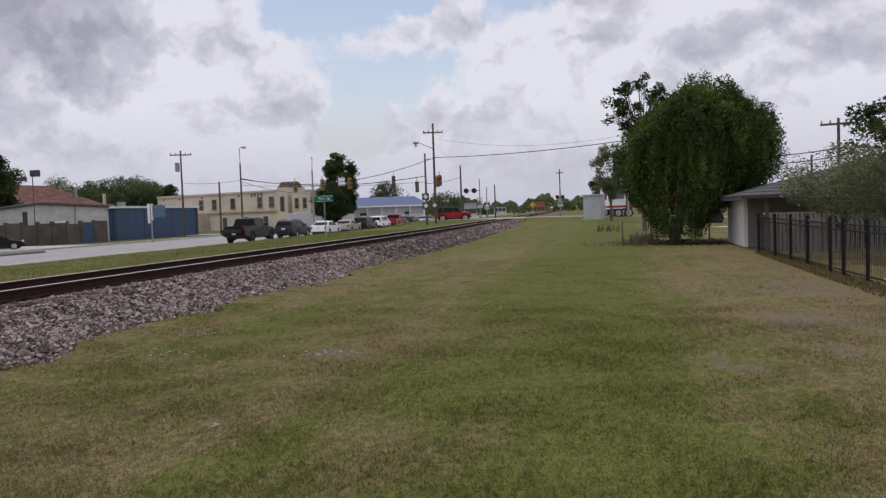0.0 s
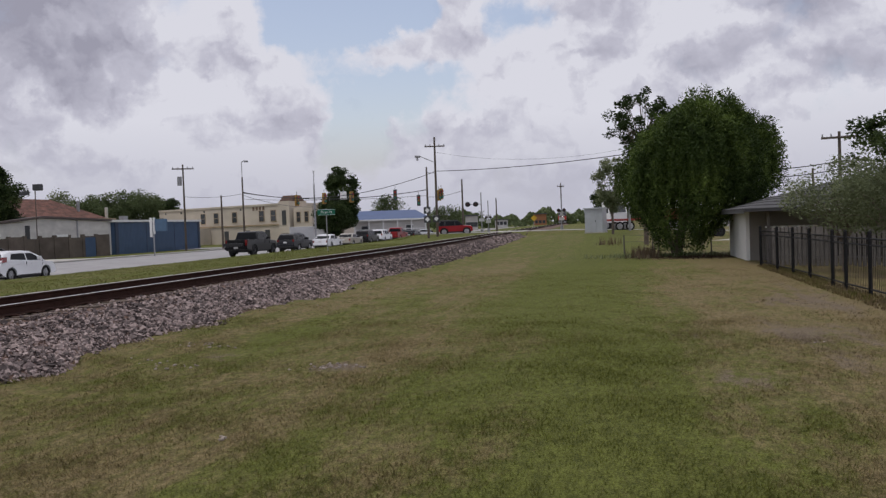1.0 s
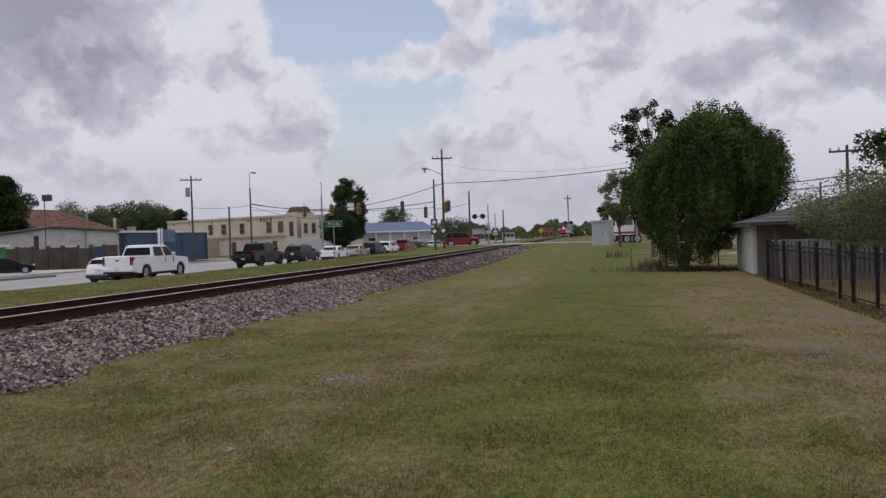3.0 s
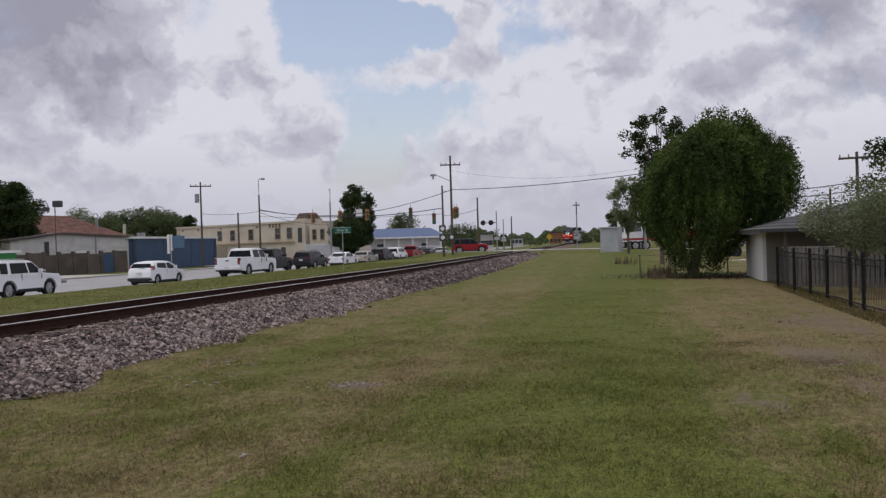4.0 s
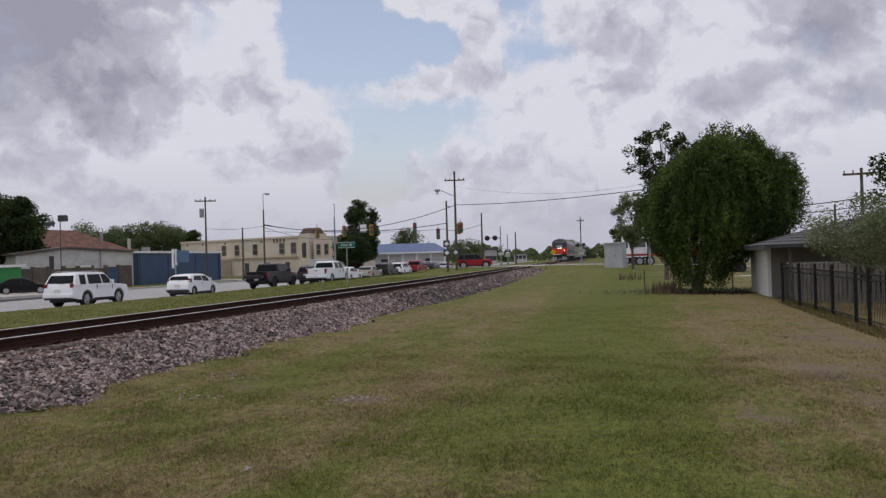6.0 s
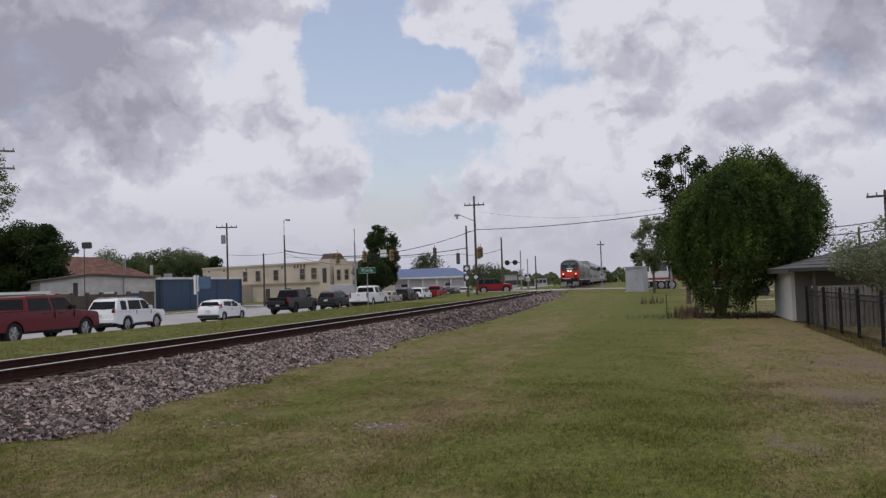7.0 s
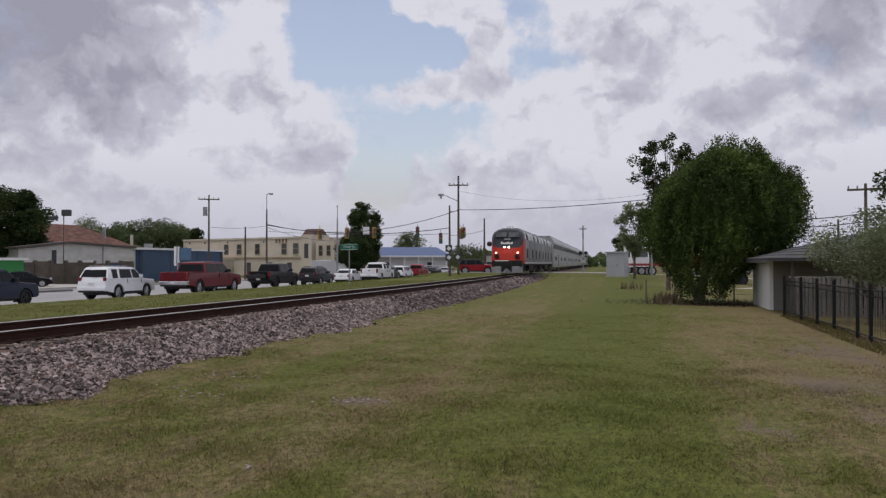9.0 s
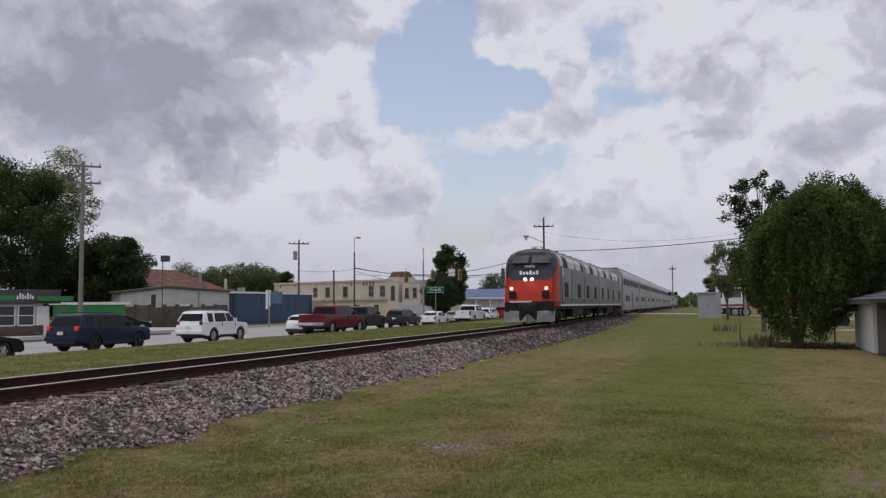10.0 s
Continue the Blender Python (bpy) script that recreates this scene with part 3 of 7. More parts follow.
def garden_shed():
    g = thing("garage_shed", pose(5.15, 33.0, 0), "white low garage with grey shingled roof and open carport side", "shed")
    # local x away from the lawn, y along it; the carport opens on the near side
    part("side_wall", boxed(0, 0.14, 3.0, 8.0, 0, 2.02), WHITE_SIDING, g, "white painted side wall")
    part("back_wall", boxed(0.14, 8.0, 7.86, 8.0, 0, 2.02), WHITE_SIDING, g)
    part("inner_wall", boxed(0.14, 3.2, 3.0, 3.12, 0, 2.0), mat("beige_siding", (0.20, 0.185, 0.165), 0.8, 0, 0.15, 1, 20), g, "beige inner wall beside the opening")
    part("far_wall", boxed(7.9, 8.0, 0.2, 7.86, 0, 2.02), WHITE_SIDING, g)
    part("partition", boxed(3.2, 7.9, 4.4, 4.5, 0, 2.0), INTERIOR_SHADE, g, "boarded wall inside the carport, its shade put into the dark colour")
    for x in (0.4, 2.6, 7.2):
        part("post", boxed(x, x + 0.12, 0.5, 0.62, 0, 2.0, 0.01), DARK_WOOD, g)
    part("fascia_board", boxed(1.5, 8.5, -0.32, -0.27, 1.92, 2.08, 0.01), WHITE_SIDING, g, "white fascia board")
    part("gutter", boxed(-0.5, 1.5, -0.34, -0.27, 1.96, 2.08, 0.01), mat("dark_gutter", (0.06, 0.058, 0.06), 0.6, 0, 0.2), g, "dark gutter")
    part("eave_board", boxed(-0.55, -0.5, -0.3, 8.4, 1.9, 2.06, 0.01), mat("grey_trim", (0.10, 0.10, 0.105), 0.7, 0, 0.15), g)
    rows = 9
    apex_a, apex_b = Vector((4.0, 2.9, 3.15)), Vector((4.0, 5.2, 3.15))
    c = [Vector((-0.58, -0.36, 2.06)), Vector((8.58, -0.36, 2.06)), Vector((8.58, 8.42, 2.06)), Vector((-0.58, 8.42, 2.06))]
    for a, b, p, q in ((c[0], c[1], apex_a, apex_a), (c[1], c[2], apex_a, apex_b), (c[2], c[3], apex_b, apex_b), (c[3], c[0], apex_b, apex_a)):
        for i in range(rows):
            f0, f1 = i / rows, (i + 1) / rows
            lo0, lo1, hi0, hi1 = a.lerp(p, f0), b.lerp(q, f0), a.lerp(p, f1), b.lerp(q, f1)
            lift = Vector((0, 0, 0.03))
            course = bmesh.new()
            vs = [course.verts.new(v) for v in (lo0 + lift, lo1 + lift, hi1, hi0)]
            vb = [course.verts.new(v) for v in (lo0, lo1)]
            course.faces.new(vs[:3] if (hi0 - hi1).length < 1e-4 else vs)
            course.faces.new((vb[0], vb[1], vs[1], vs[0]))
            part("shingle_course", course, SHINGLE, g)
    part("soffit", boxed(-0.5, 8.5, -0.28, 8.35, 2.03, 2.06), mat("soffit", (0.2, 0.195, 0.185), 0.8), g)
    part("shelf", boxed(0.6, 2.4, 1.6, 2.2, 1.32, 1.38), WHITE_SIDING, g, "pale shelf in the carport")
    return g


garden_shed()


def fence_run(points, height, gap, name, label):
    """Black picket fence of steel: posts, two rails and thin pickets."""
    g = thing(name, pose(0, 0, 0), label, "fence")
    for (ax, ay), (bx, by) in zip(points, points[1:]):
        a, b = Vector((ax, ay, float(ground_z(ax, ay)))), Vector((bx, by, float(ground_z(bx, by))))
        d = (b - a).normalized()
        for z in (0.16, height - 0.18, height - 0.04):
            part("rail", tubed(a + Vector((0, 0, z)), b + Vector((0, 0, z)), 0.019, seg=4), BLACK_STEEL, g)
        k = int((b - a).length / gap)
        bm = bmesh.new()
        for i in range(1, k):
            p = a.lerp(b, i / k)
            tube(bm, p + Vector((0, 0, 0.07)), p + Vector((0, 0, height - 0.02)), 0.004, seg=4)
        part("picket", bm, BLACK_STEEL, g)["kind"] = "stuff"
        part("post", tubed(a, a + Vector((0, 0, height + 0.1)), 0.045, seg=4), BLACK_STEEL, g)
        part("post_cap", tubed(a + Vector((0, 0, height + 0.1)), a + Vector((0, 0, height + 0.14)), 0.054, 0.012, seg=4), BLACK_STEEL, g)
    return g


fence_run([(5.05, 31.9), (5.2, 29.6), (5.3, 27.6), (5.36, 25.6), (5.36, 23.0), (5.36, 21.75), (5.42, 20.0), (5.46, 17.6), (5.5, 15.0), (5.55, 12.5), (5.6, 9)], 1.3, 0.115, "steel_picket_fence", "black steel picket fence at the edge of the lawn")


def board_fence(a, b, height, name="board_fence"):
    g = thing(name, pose(0, 0, 0), "weathered grey-brown upright board fence", "fence")
    a, b = Vector(a), Vector(b)
    d = b - a
    k = int(d.length / 0.15)
    m0 = bpy.data.meshes.new("board")
    bm = boxed(-0.059, 0.059, -0.01, 0.01, 0, height, 0.004)
    bm.to_mesh(m0)
    bm.free()
    m0.materials.append(DARK_WOOD)
    r = random.Random(int(a.x * 10))
    turn = math.degrees(math.atan2(d.y, d.x))
    for i in range(k):
        p = a.lerp(b, (i + 0.5) / k)
        o = new("board", m0)
        o.parent = g
        o.matrix_world = pose(p.x, p.y, p.z + r.uniform(-0.04, 0.04), r.uniform(-1, 1), r.uniform(-1.2, 1.2), turn)
    nrm = Vector((-d.y, d.x, 0)).normalized() * 0.04
    for z in (0.3, height - 0.25):
        part("rail", tubed(a + nrm + Vector((0, 0, z)), b + nrm + Vector((0, 0, z)), 0.035, seg=4), DARK_WOOD, g)
    return g


board_fence((5.5, 32.3, 0), (13.5, 27.4, 0), 1.38)
board_fence((13.7, 27.0, 0), (16.5, 15.0, 0), 1.4)
tagged(part("garden_path", boxed(5.9, 9.5, 18.2, 20.6, -0.1, 0.05, 0.01), CONCRETE), "pale concrete path in the yard behind the fence", "pavement", "", "structure")

LEAF_A = leafy(share=0.3, m=mat("willow_leaf", (0.040, 0.067, 0.014), 0.55, 0, 0.5, 0.5, 3, 0, tint=(0.155, 0.215, 0.048), rand=0.18, spec=0.2))
LEAF_B = leafy(mat("oak_leaf", (0.036, 0.058, 0.018), 0.6, 0, 0.5, 0.4, 3, 0, tint=(0.105, 0.14, 0.042), rand=0.16, spec=0.2))
LEAF_C = leafy(mat("pale_olive_leaf", (0.15, 0.175, 0.09), 0.65, 0, 0.45, 0.5, 3, 0, tint=(0.33, 0.36, 0.21), rand=0.2, spec=0.2))
LEAF_D = leafy(mat("far_foliage", (0.10, 0.13, 0.056), 0.7, 0, 0.45, 0.3, 2, 0, tint=(0.20, 0.235, 0.115), rand=0.16, spec=0.2))
BARK = mat("bark", (0.12, 0.095, 0.075), 0.95, 0, 0.4, 3, 25, 0.8)
DRY_STEM = mat("dry_stem", (0.12, 0.085, 0.052), 0.9, 0, 0.3, 3, 25, 0.2)


def tree(name, x, y, h, rad, base=0.3, n=9000, leaf=0.16, material=None, seed=1, label="leafy green tree", clumps=60, trunk=0.2, ry=None, z0=None, flat=1.0, limbs=14, spread=0.22, hollow=0.35):
    """Trunk and limbs under a crown of many small leaves in uneven clumps."""
    r = np.random.default_rng(seed)
    z0 = float(ground_z(x, y)) if z0 is None else z0
    g = thing(name, pose(x, y, z0), label, "tree")
    cz, rz = h * (1 + base) / 2, h * (1 - base) / 2
    ry = ry or rad
    d = r.normal(size=(clumps, 3))
    d /= np.linalg.norm(d, axis=1)[:, None]
    q = r.uniform(hollow, 1.0, clumps) ** 0.6
    cen = d * q[:, None] * np.array([rad, ry, rz]) * 0.86
    cen[:, 2] = np.where(cen[:, 2] < 0, cen[:, 2] * flat, cen[:, 2]) + cz
    size = spread * rad * r.uniform(0.55, 1.25, clumps)
    which = r.integers(0, clumps, n)
    off = r.normal(size=(n, 3))
    off *= (r.random(n) ** 0.42 * 1.15 / np.linalg.norm(off, axis=1))[:, None]
    p = cen[which] + off * size[which][:, None] * np.array([1, 1, 0.8])
    a = r.normal(size=(n, 3))
    a[:, 2] = a[:, 2] * 0.6 - 0.1
    a /= np.linalg.norm(a, axis=1)[:, None]
    b = np.cross(a, r.normal(size=(n, 3)))
    b /= np.linalg.norm(b, axis=1)[:, None] + 1e-9
    L = leaf * r.uniform(0.6, 1.4, n)[:, None]
    W = L * 0.42
    nrm = np.cross(a, b)
    v = np.stack([p - a * L * .5, p + b * W * .5 + nrm * L * .08, p + a * L * .5, p - b * W * .5 + nrm * L * .08], 1).reshape(-1, 3)
    crown = fast_mesh("crown", v, np.arange(4 * n).reshape(-1, 4), material or LEAF_B, g)
    bm = bmesh.new()
    top = Vector((0, 0, cz * 0.85))
    tube(bm, (0, 0, -0.1), top * 0.45, trunk, trunk * 0.75, 10)
    tube(bm, top * 0.45, top, trunk * 0.75, trunk * 0.35, 8)
    for i in r.choice(clumps, min(limbs, clumps), replace=False):
        e = Vector(cen[i])
        s = top * float(r.uniform(0.35, 0.95))
        k = s.lerp(e, 0.5) + Vector((0, 0, 0.12 * rad))
        tube(bm, s, k, trunk * 0.32, trunk * 0.2, 6)
        tube(bm, k, e, trunk * 0.2, trunk * 0.05, 5)
    part("trunk", bm, BARK, g)
    return g


def drooping_tree(x, y):
    """A dome of hanging fronds: boughs arch out of a leaning trunk and let leafy sprays fall."""
    r = np.random.default_rng(3)
    g = thing("drooping_tree", pose(x, y, float(ground_z(x, y))), "broad drooping green tree with fronds hanging near the grass", "tree")
    m = 2700
    u, th = r.random(m), r.uniform(0, 2 * math.pi, m)
    # where each spray starts on the dome, high ones more often
    el = np.arcsin(np.clip(u ** 0.8, 0, 1)) - 0.75 * r.random(m) ** 2
    depth = 1 - 0.42 * r.random(m) ** 2.0
    lump = 1 + 0.09 * np.sin(3 * th + 1) + 0.07 * np.sin(7 * th + 4 * el) + 0.06 * r.normal(size=m)
    rad = 3.1 * lump * depth
    px_, py_ = rad * np.cos(el) * np.cos(th), 0.95 * rad * np.cos(el) * np.sin(th)
    pz_ = 3.85 + 3.2 * np.sin(el) * lump * depth
    px_ = px_ * (1 - 0.16 * smooth01(pz_, 5.2, 7.2)) + 0.55 * smooth01(pz_, 3.6, 7.4)
    pz_ = pz_ + 0.2 * smooth01(np.hypot(px_ - 0.5, py_), 1.8, 0.2) * smooth01(pz_, 6.0, 7.0)
    fall = r.uniform(0.5, 1.6, m) * (1 + 1.5 * smooth01(pz_, 5.4, 3.0))
    k = 84
    j = np.tile((np.arange(k) + 0.5) / k, m) * np.repeat(np.ones(m), k)
    rep_ = lambda a: np.repeat(a, k)
    out = rep_(r.uniform(0.1, 0.55, m)) * j
    cx, cy = rep_(np.cos(th)), rep_(np.sin(th))
    sway = rep_(r.normal(size=m) * 0.25) * j
    wide = 0.17 * (1 - 0.7 * j)
    p = np.stack([rep_(px_) + cx * out - cy * sway + r.normal(size=m * k) * wide, rep_(py_) + cy * out + cx * sway + r.normal(size=m * k) * wide,
                  rep_(pz_) + 0.25 * np.sin(j * 2.6) - rep_(fall) * j * j * 1.15 + r.normal(size=m * k) * 0.10], 1)
    # lower fronds gather about the leaning foot
    f = smooth01(p[:, 2], 3.3, 0.4)
    p[:, 0] = p[:, 0] * (1 - 0.66 * f) - 0.72 * f
    keep = p[:, 2] > 0.12 + 0.9 * r.random(m * k) ** 2
    p = p[keep]
    n = len(p)
    a = r.normal(size=(n, 3)) * np.array([1, 1, 0.6]) + np.array([0, 0, -0.7])
    a /= np.linalg.norm(a, axis=1)[:, None]
    b = np.cross(a, r.normal(size=(n, 3)))
    b /= np.linalg.norm(b, axis=1)[:, None] + 1e-9
    L = 0.135 * r.uniform(0.6, 1.4, n)[:, None]
    W = L * 0.38
    nrm = np.cross(a, b)
    v = np.stack([p - a * L * .5, p + b * W * .5 + nrm * L * .08, p + a * L * .5, p - b * W * .5 + nrm * L * .08], 1).reshape(-1, 3)
    tagged(fast_mesh("crown", v, np.arange(4 * n).reshape(-1, 4), LEAF_A, g), "hanging fronds of small green leaves")
    bm = bmesh.new()
    foot, fork = Vector((-0.9, 0.1, -0.1)), Vector((-0.35, 0.0, 2.3))
    tube(bm, foot, fork, 0.24, 0.18, 10)
    tube(bm, Vector((-0.9, 0.1, -0.1)), Vector((-1.5, -0.3, 2.1)), 0.13, 0.10, 8)
    for i in r.choice(m, 34, replace=False):
        e = Vector((px_[i], py_[i], pz_[i]))
        q = fork.lerp(e, 0.5) + Vector((0, 0, 0.7))
        tube(bm, fork, q, 0.085, 0.05, 6)
        tube(bm, q, e, 0.05, 0.015, 5)
    part("trunk", bm, BARK, g)
    return g


# the drooping tree at the end of the lawn, with the thin one behind it
p_ = bearing(5.05, 41.5)
drooping_tree(p_.x, p_.y)

# ---------------------------------------------------------------- vehicles
GLASS_DARK = mat("tinted_glass", (0.010, 0.011, 0.013), 0.08, 0, 0.1, 3, 20, 0, spec=0.12)
TYRE = mat("tyre_rubber", (0.009, 0.009, 0.0095), 0.85, 0, 0.2, 6, 50, 0.1)
RIM = mat("alloy_rim", (0.45, 0.45, 0.47), 0.3, 0.8, 0.15, 6, 50, 0)
DARK_RIM = mat("dark_rim", (0.03, 0.03, 0.033), 0.4, 0.5, 0.15, 6, 50, 0)
TRIM = mat("black_plastic_trim", (0.011, 0.011, 0.012), 0.7, 0, 0.2, 6, 50, 0.05)
CHROME = mat("chrome", (0.62, 0.62, 0.63), 0.16, 1.0, 0.08, 6, 50, 0)
TAIL = mat("red_tail_lens", (0.17, 0.008, 0.010), 0.2, 0, 0.2, 6, 50, 0, coat=0.5)
TAIL_LIT = mat("lit_brake_lens", (0.55, 0.02, 0.03), 0.2, 0, 0.1, 6, 50, 0, glow=0.6)
LAMP_LENS = mat("headlamp_lens", (0.6, 0.6, 0.62), 0.1, 0.1, 0.1, 6, 50, 0, coat=0.6)
PLATE = mat("pale_plate", (0.6, 0.6, 0.6), 0.5, 0, 0.1, 8, 50, 0)


def paint(name, color, metal=0.2):
    return mat(name, color, 0.32, metal, 0.07, 1.5, 60, 0.0, coat=0.06, spec=0.28)


W_PAINT = paint("white_car_paint", (0.74, 0.745, 0.76), 0.0)
RED_PAINT = paint("maroon_car_paint", (0.115, 0.004, 0.010), 0.0)
BRIGHT_RED = paint("bright_red_car_paint", (0.26, 0.006, 0.010), 0.0)
BLACK_PAINT = paint("black_car_paint", (0.005, 0.005, 0.006))
GREY_PAINT = paint("dark_grey_car_paint", (0.016, 0.017, 0.021))
BLUE_PAINT = paint("dark_blue_car_paint", (0.006, 0.011, 0.032))
BEIGE_PAINT = paint("beige_car_paint", (0.38, 0.35, 0.30))


def arc(cy, cz, r, a0, a1, k=9):
    return [(cy + r * math.cos(radians(a0 + (a1 - a0) * i / k)), cz + r * math.sin(radians(a0 + (a1 - a0) * i / k))) for i in range(k + 1)]


def wheel(car, x, y, r, rim_mat, side):
    w = new("wheel")
    w.parent = car
    w.matrix_local = pose(x, y, r)
    bm = bmesh.new()
    ring = [(r * 0.68, -0.115), (r * 0.93, -0.125), (r, -0.09), (r, 0.09), (r * 0.93, 0.125), (r * 0.68, 0.115)]
    k, seg = len(ring), 24
    vs = [[bm.verts.new((o, q * math.cos(6.2832 * i / seg), q * math.sin(6.2832 * i / seg))) for q, o in ring] for i in range(seg)]
    for i in range(seg):
        for j in range(k):
            bm.faces.new((vs[i][j], vs[i][(j + 1) % k], vs[(i + 1) % seg][(j + 1) % k], vs[(i + 1) % seg][j]))
    bmesh.ops.recalc_face_normals(bm, faces=bm.faces)
    part("tyre", bm, TYRE, w, smooth=True)
    bm = bmesh.new()
    disc(bm, (side * 0.03, 0, 0), (1, 0, 0), r * 0.69, 0.05, 20)
    disc(bm, (side * 0.085, 0, 0), (1, 0, 0), r * 0.16, 0.05, 12)
    for i in range(5):
        a = 6.2832 * i / 5
        d = Vector((0, math.cos(a), math.sin(a)))
        tube(bm, Vector((side * 0.085, 0, 0)) + d * r * 0.1, Vector((side * 0.075, 0, 0)) + d * r * 0.66, r * 0.11, r * 0.08, 6)
    part("rim", bm, rim_mat, w)
    return w


def rounded(name, bm, material, parent):
    """A pressed-steel part: soft over its bevels, crisp at its folds."""
    ob = part(name, bm, material, parent, smooth=True)
    ob.data.set_sharp_from_angle(angle=radians(32))
    return ob


def car(name, label, category, body, L, W, wb, r, top, cabin, rear, sill=0.32, pillars=(), roof_mat=None, rim_mat=None, bed=None, lit=False, tail="high", hitch=False, rails=False, cladding=False, arch=None, lamp=None):
    """A road vehicle heading along +y, its origin on the ground midway between the axles.
    top: the body's upper outline from nose to tail; cabin: base front, roof front, roof rear, base rear (y), base z and roof z."""
    g = thing(name, pose(0, 0, 0), label, category)
    hw = W / 2
    fy, by = wb / 2, -wb / 2
    front = L - (wb + rear)
    r *= 1.05
    ra = r * 1.17
    nose, tail_y = fy + front, by - rear
    low = [(tail_y + 0.06, sill + 0.12)] + [(by - ra * 1.0, sill)] + arc(by, r * 0.98, ra, 187, -7) + arc(fy, r * 0.98, ra, 187, -7) + [(nose - 0.12, sill + 0.02)]
    low = [(y, max(z, sill)) for y, z in low]

    def half(y, z):
        e = min(max((abs(y - (nose + tail_y) / 2) - L * 0.40) / (L * 0.10), 0), 1)
        return hw * (1 - 0.09 * e * e) * (1 - 0.05 * max(0, (z - 0.8)) - 0.05 * max(0, 0.55 - z))

    rounded("body", prism(low + list(top), half, 0.075, None, r * 0.98 + ra * 0.95), body, g)
    for s in (-1, 1):
        part("wheel_arch", boxed(s * (hw - 0.30) - 0.04, s * (hw - 0.30) + 0.04, by - ra, by + ra, r * 0.5, r * 0.98 + ra), TRIM, g)
        part("wheel_arch", boxed(s * (hw - 0.30) - 0.04, s * (hw - 0.30) + 0.04, fy - ra, fy + ra, r * 0.5, r * 0.98 + ra), TRIM, g)
    part("underbody", boxed(-hw * 0.78, hw * 0.78, tail_y + 0.3, nose - 0.3, sill - 0.12, sill + 0.2), TRIM, g)
    c0, c1, c2, c3, zb, zt = cabin

    def chalf(y, z):
        return hw * (0.955 - 0.19 * (z - zb) / (zt - zb))

    rm = roof_mat or body
    rounded("cabin", prism(arch or [(c0, zb - 0.05), (c1 + 0.04, zt - 0.02), (c1 - 0.16, zt + 0.035), ((c1 + c2) / 2, zt + 0.06), (c2 + 0.14, zt + 0.035), (c2, zt - 0.02), (c3, zb - 0.05)], chalf, 0.045), rm, g)
    # window panes, a little proud of the cabin, between the pillars
    za, zc = zb + 0.01, zt - 0.075

    def lean_y(b0, t0, z):
        return b0 + (t0 - b0) * (z - (zb - 0.04)) / (zt - (zb - 0.04))

    for (_, _, fb, _, ft), (_, rb_, _, rt_, _) in zip(pillars, pillars[1:]):
        for s in (-1, 1):
            xa, xc = s * (chalf(0, za) + 0.002), s * (chalf(0, zc) + 0.002)
            pts = [(xa, lean_y(fb, ft, za), za), (xa, lean_y(rb_, rt_, za), za), (xc, lean_y(rb_, rt_, zc), zc), (xc, lean_y(fb, ft, zc), zc)]
            part("side_window", quad_slab(bmesh.new(), pts[::-1] if s > 0 else pts, 0.010), GLASS_DARK, g, "dark tinted side window")
    for nm, (yb_, yt_), sgn in (("windscreen", (c0, c1), 1), ("rear_window", (c3, c2), -1)):
        f0, f1 = (0.16, 0.90) if nm == "windscreen" else (0.20, 0.86)
        h0, h1 = zb - 0.05 + (zt + 0.03 - zb) * f0, zb - 0.05 + (zt + 0.03 - zb) * f1
        y0, y1 = yb_ + (yt_ - yb_) * f0 + sgn * 0.006, yb_ + (yt_ - yb_) * f1 + sgn * 0.006
        w0, w1 = chalf(0, h0) - 0.10, chalf(0, h1) - 0.09
        pts = [(-w0, y0, h0), (w0, y0, h0), (w1, y1, h1), (-w1, y1, h1)]
        part(nm, quad_slab(bmesh.new(), pts[::-1] if sgn > 0 else pts, 0.012), GLASS_DARK, g, "dark tinted glass")
    for s in (-1, 1):
        for y, side_r in ((by, r), (fy, r)):
            wheel(g, s * (hw - 0.13), y, r, rim_mat or RIM, s)
        mr = box(bmesh.new(), s * (hw + 0.03) - 0.1, s * (hw + 0.03) + 0.1, c0 - 0.55 * (c0 - c1) - 0.06, c0 - 0.55 * (c0 - c1) + 0.08, zb + 0.02, zb + 0.2, 0.03)
        part("side_mirror", mr, body if body in (W_PAINT,) else TRIM, g)
        zt_l = {"high": (zb - 0.14, zb + 0.06), "low": (zb - 0.32, zb - 0.1), "tall": (zb - 0.42, zb + 0.02)}[tail]
        if lamp:
            ly0, ly1, lz0, lz1 = lamp
            xo, xi = s * hw * 0.93, s * hw * 0.80
            pts = [(xo, ly1, lz0 + 0.02), (xo, ly0, lz0), (xo * 0.94, ly0 + 0.14, lz1), (xo * 0.95, ly1 + 0.08, lz1 + 0.01)]
            part("tail_light", quad_slab(quad_slab(bmesh.new(), pts if s < 0 else pts[::-1], 0.05), [(xi, ly0 - 0.03, lz0), (xo, ly0, lz0), (xo * 0.94, ly0 + 0.14, lz1), (xi, ly0 + 0.10, lz1)][::1 if s > 0 else -1], 0.02), TAIL_LIT if lit else TAIL, g, "red tail light")
        else:
            part("tail_light", boxed(s * (hw - 0.19) - 0.075, s * (hw - 0.19) + 0.095, tail_y - 0.012, tail_y + 0.22, zt_l[0], zt_l[1], 0.02), TAIL_LIT if lit else TAIL, g, "red tail light")
        part("headlight", boxed(s * (hw - 0.28) - 0.16, s * (hw - 0.26) + 0.12, nose - 0.2, nose + 0.0, 0.68, 0.84, 0.03), LAMP_LENS, g)
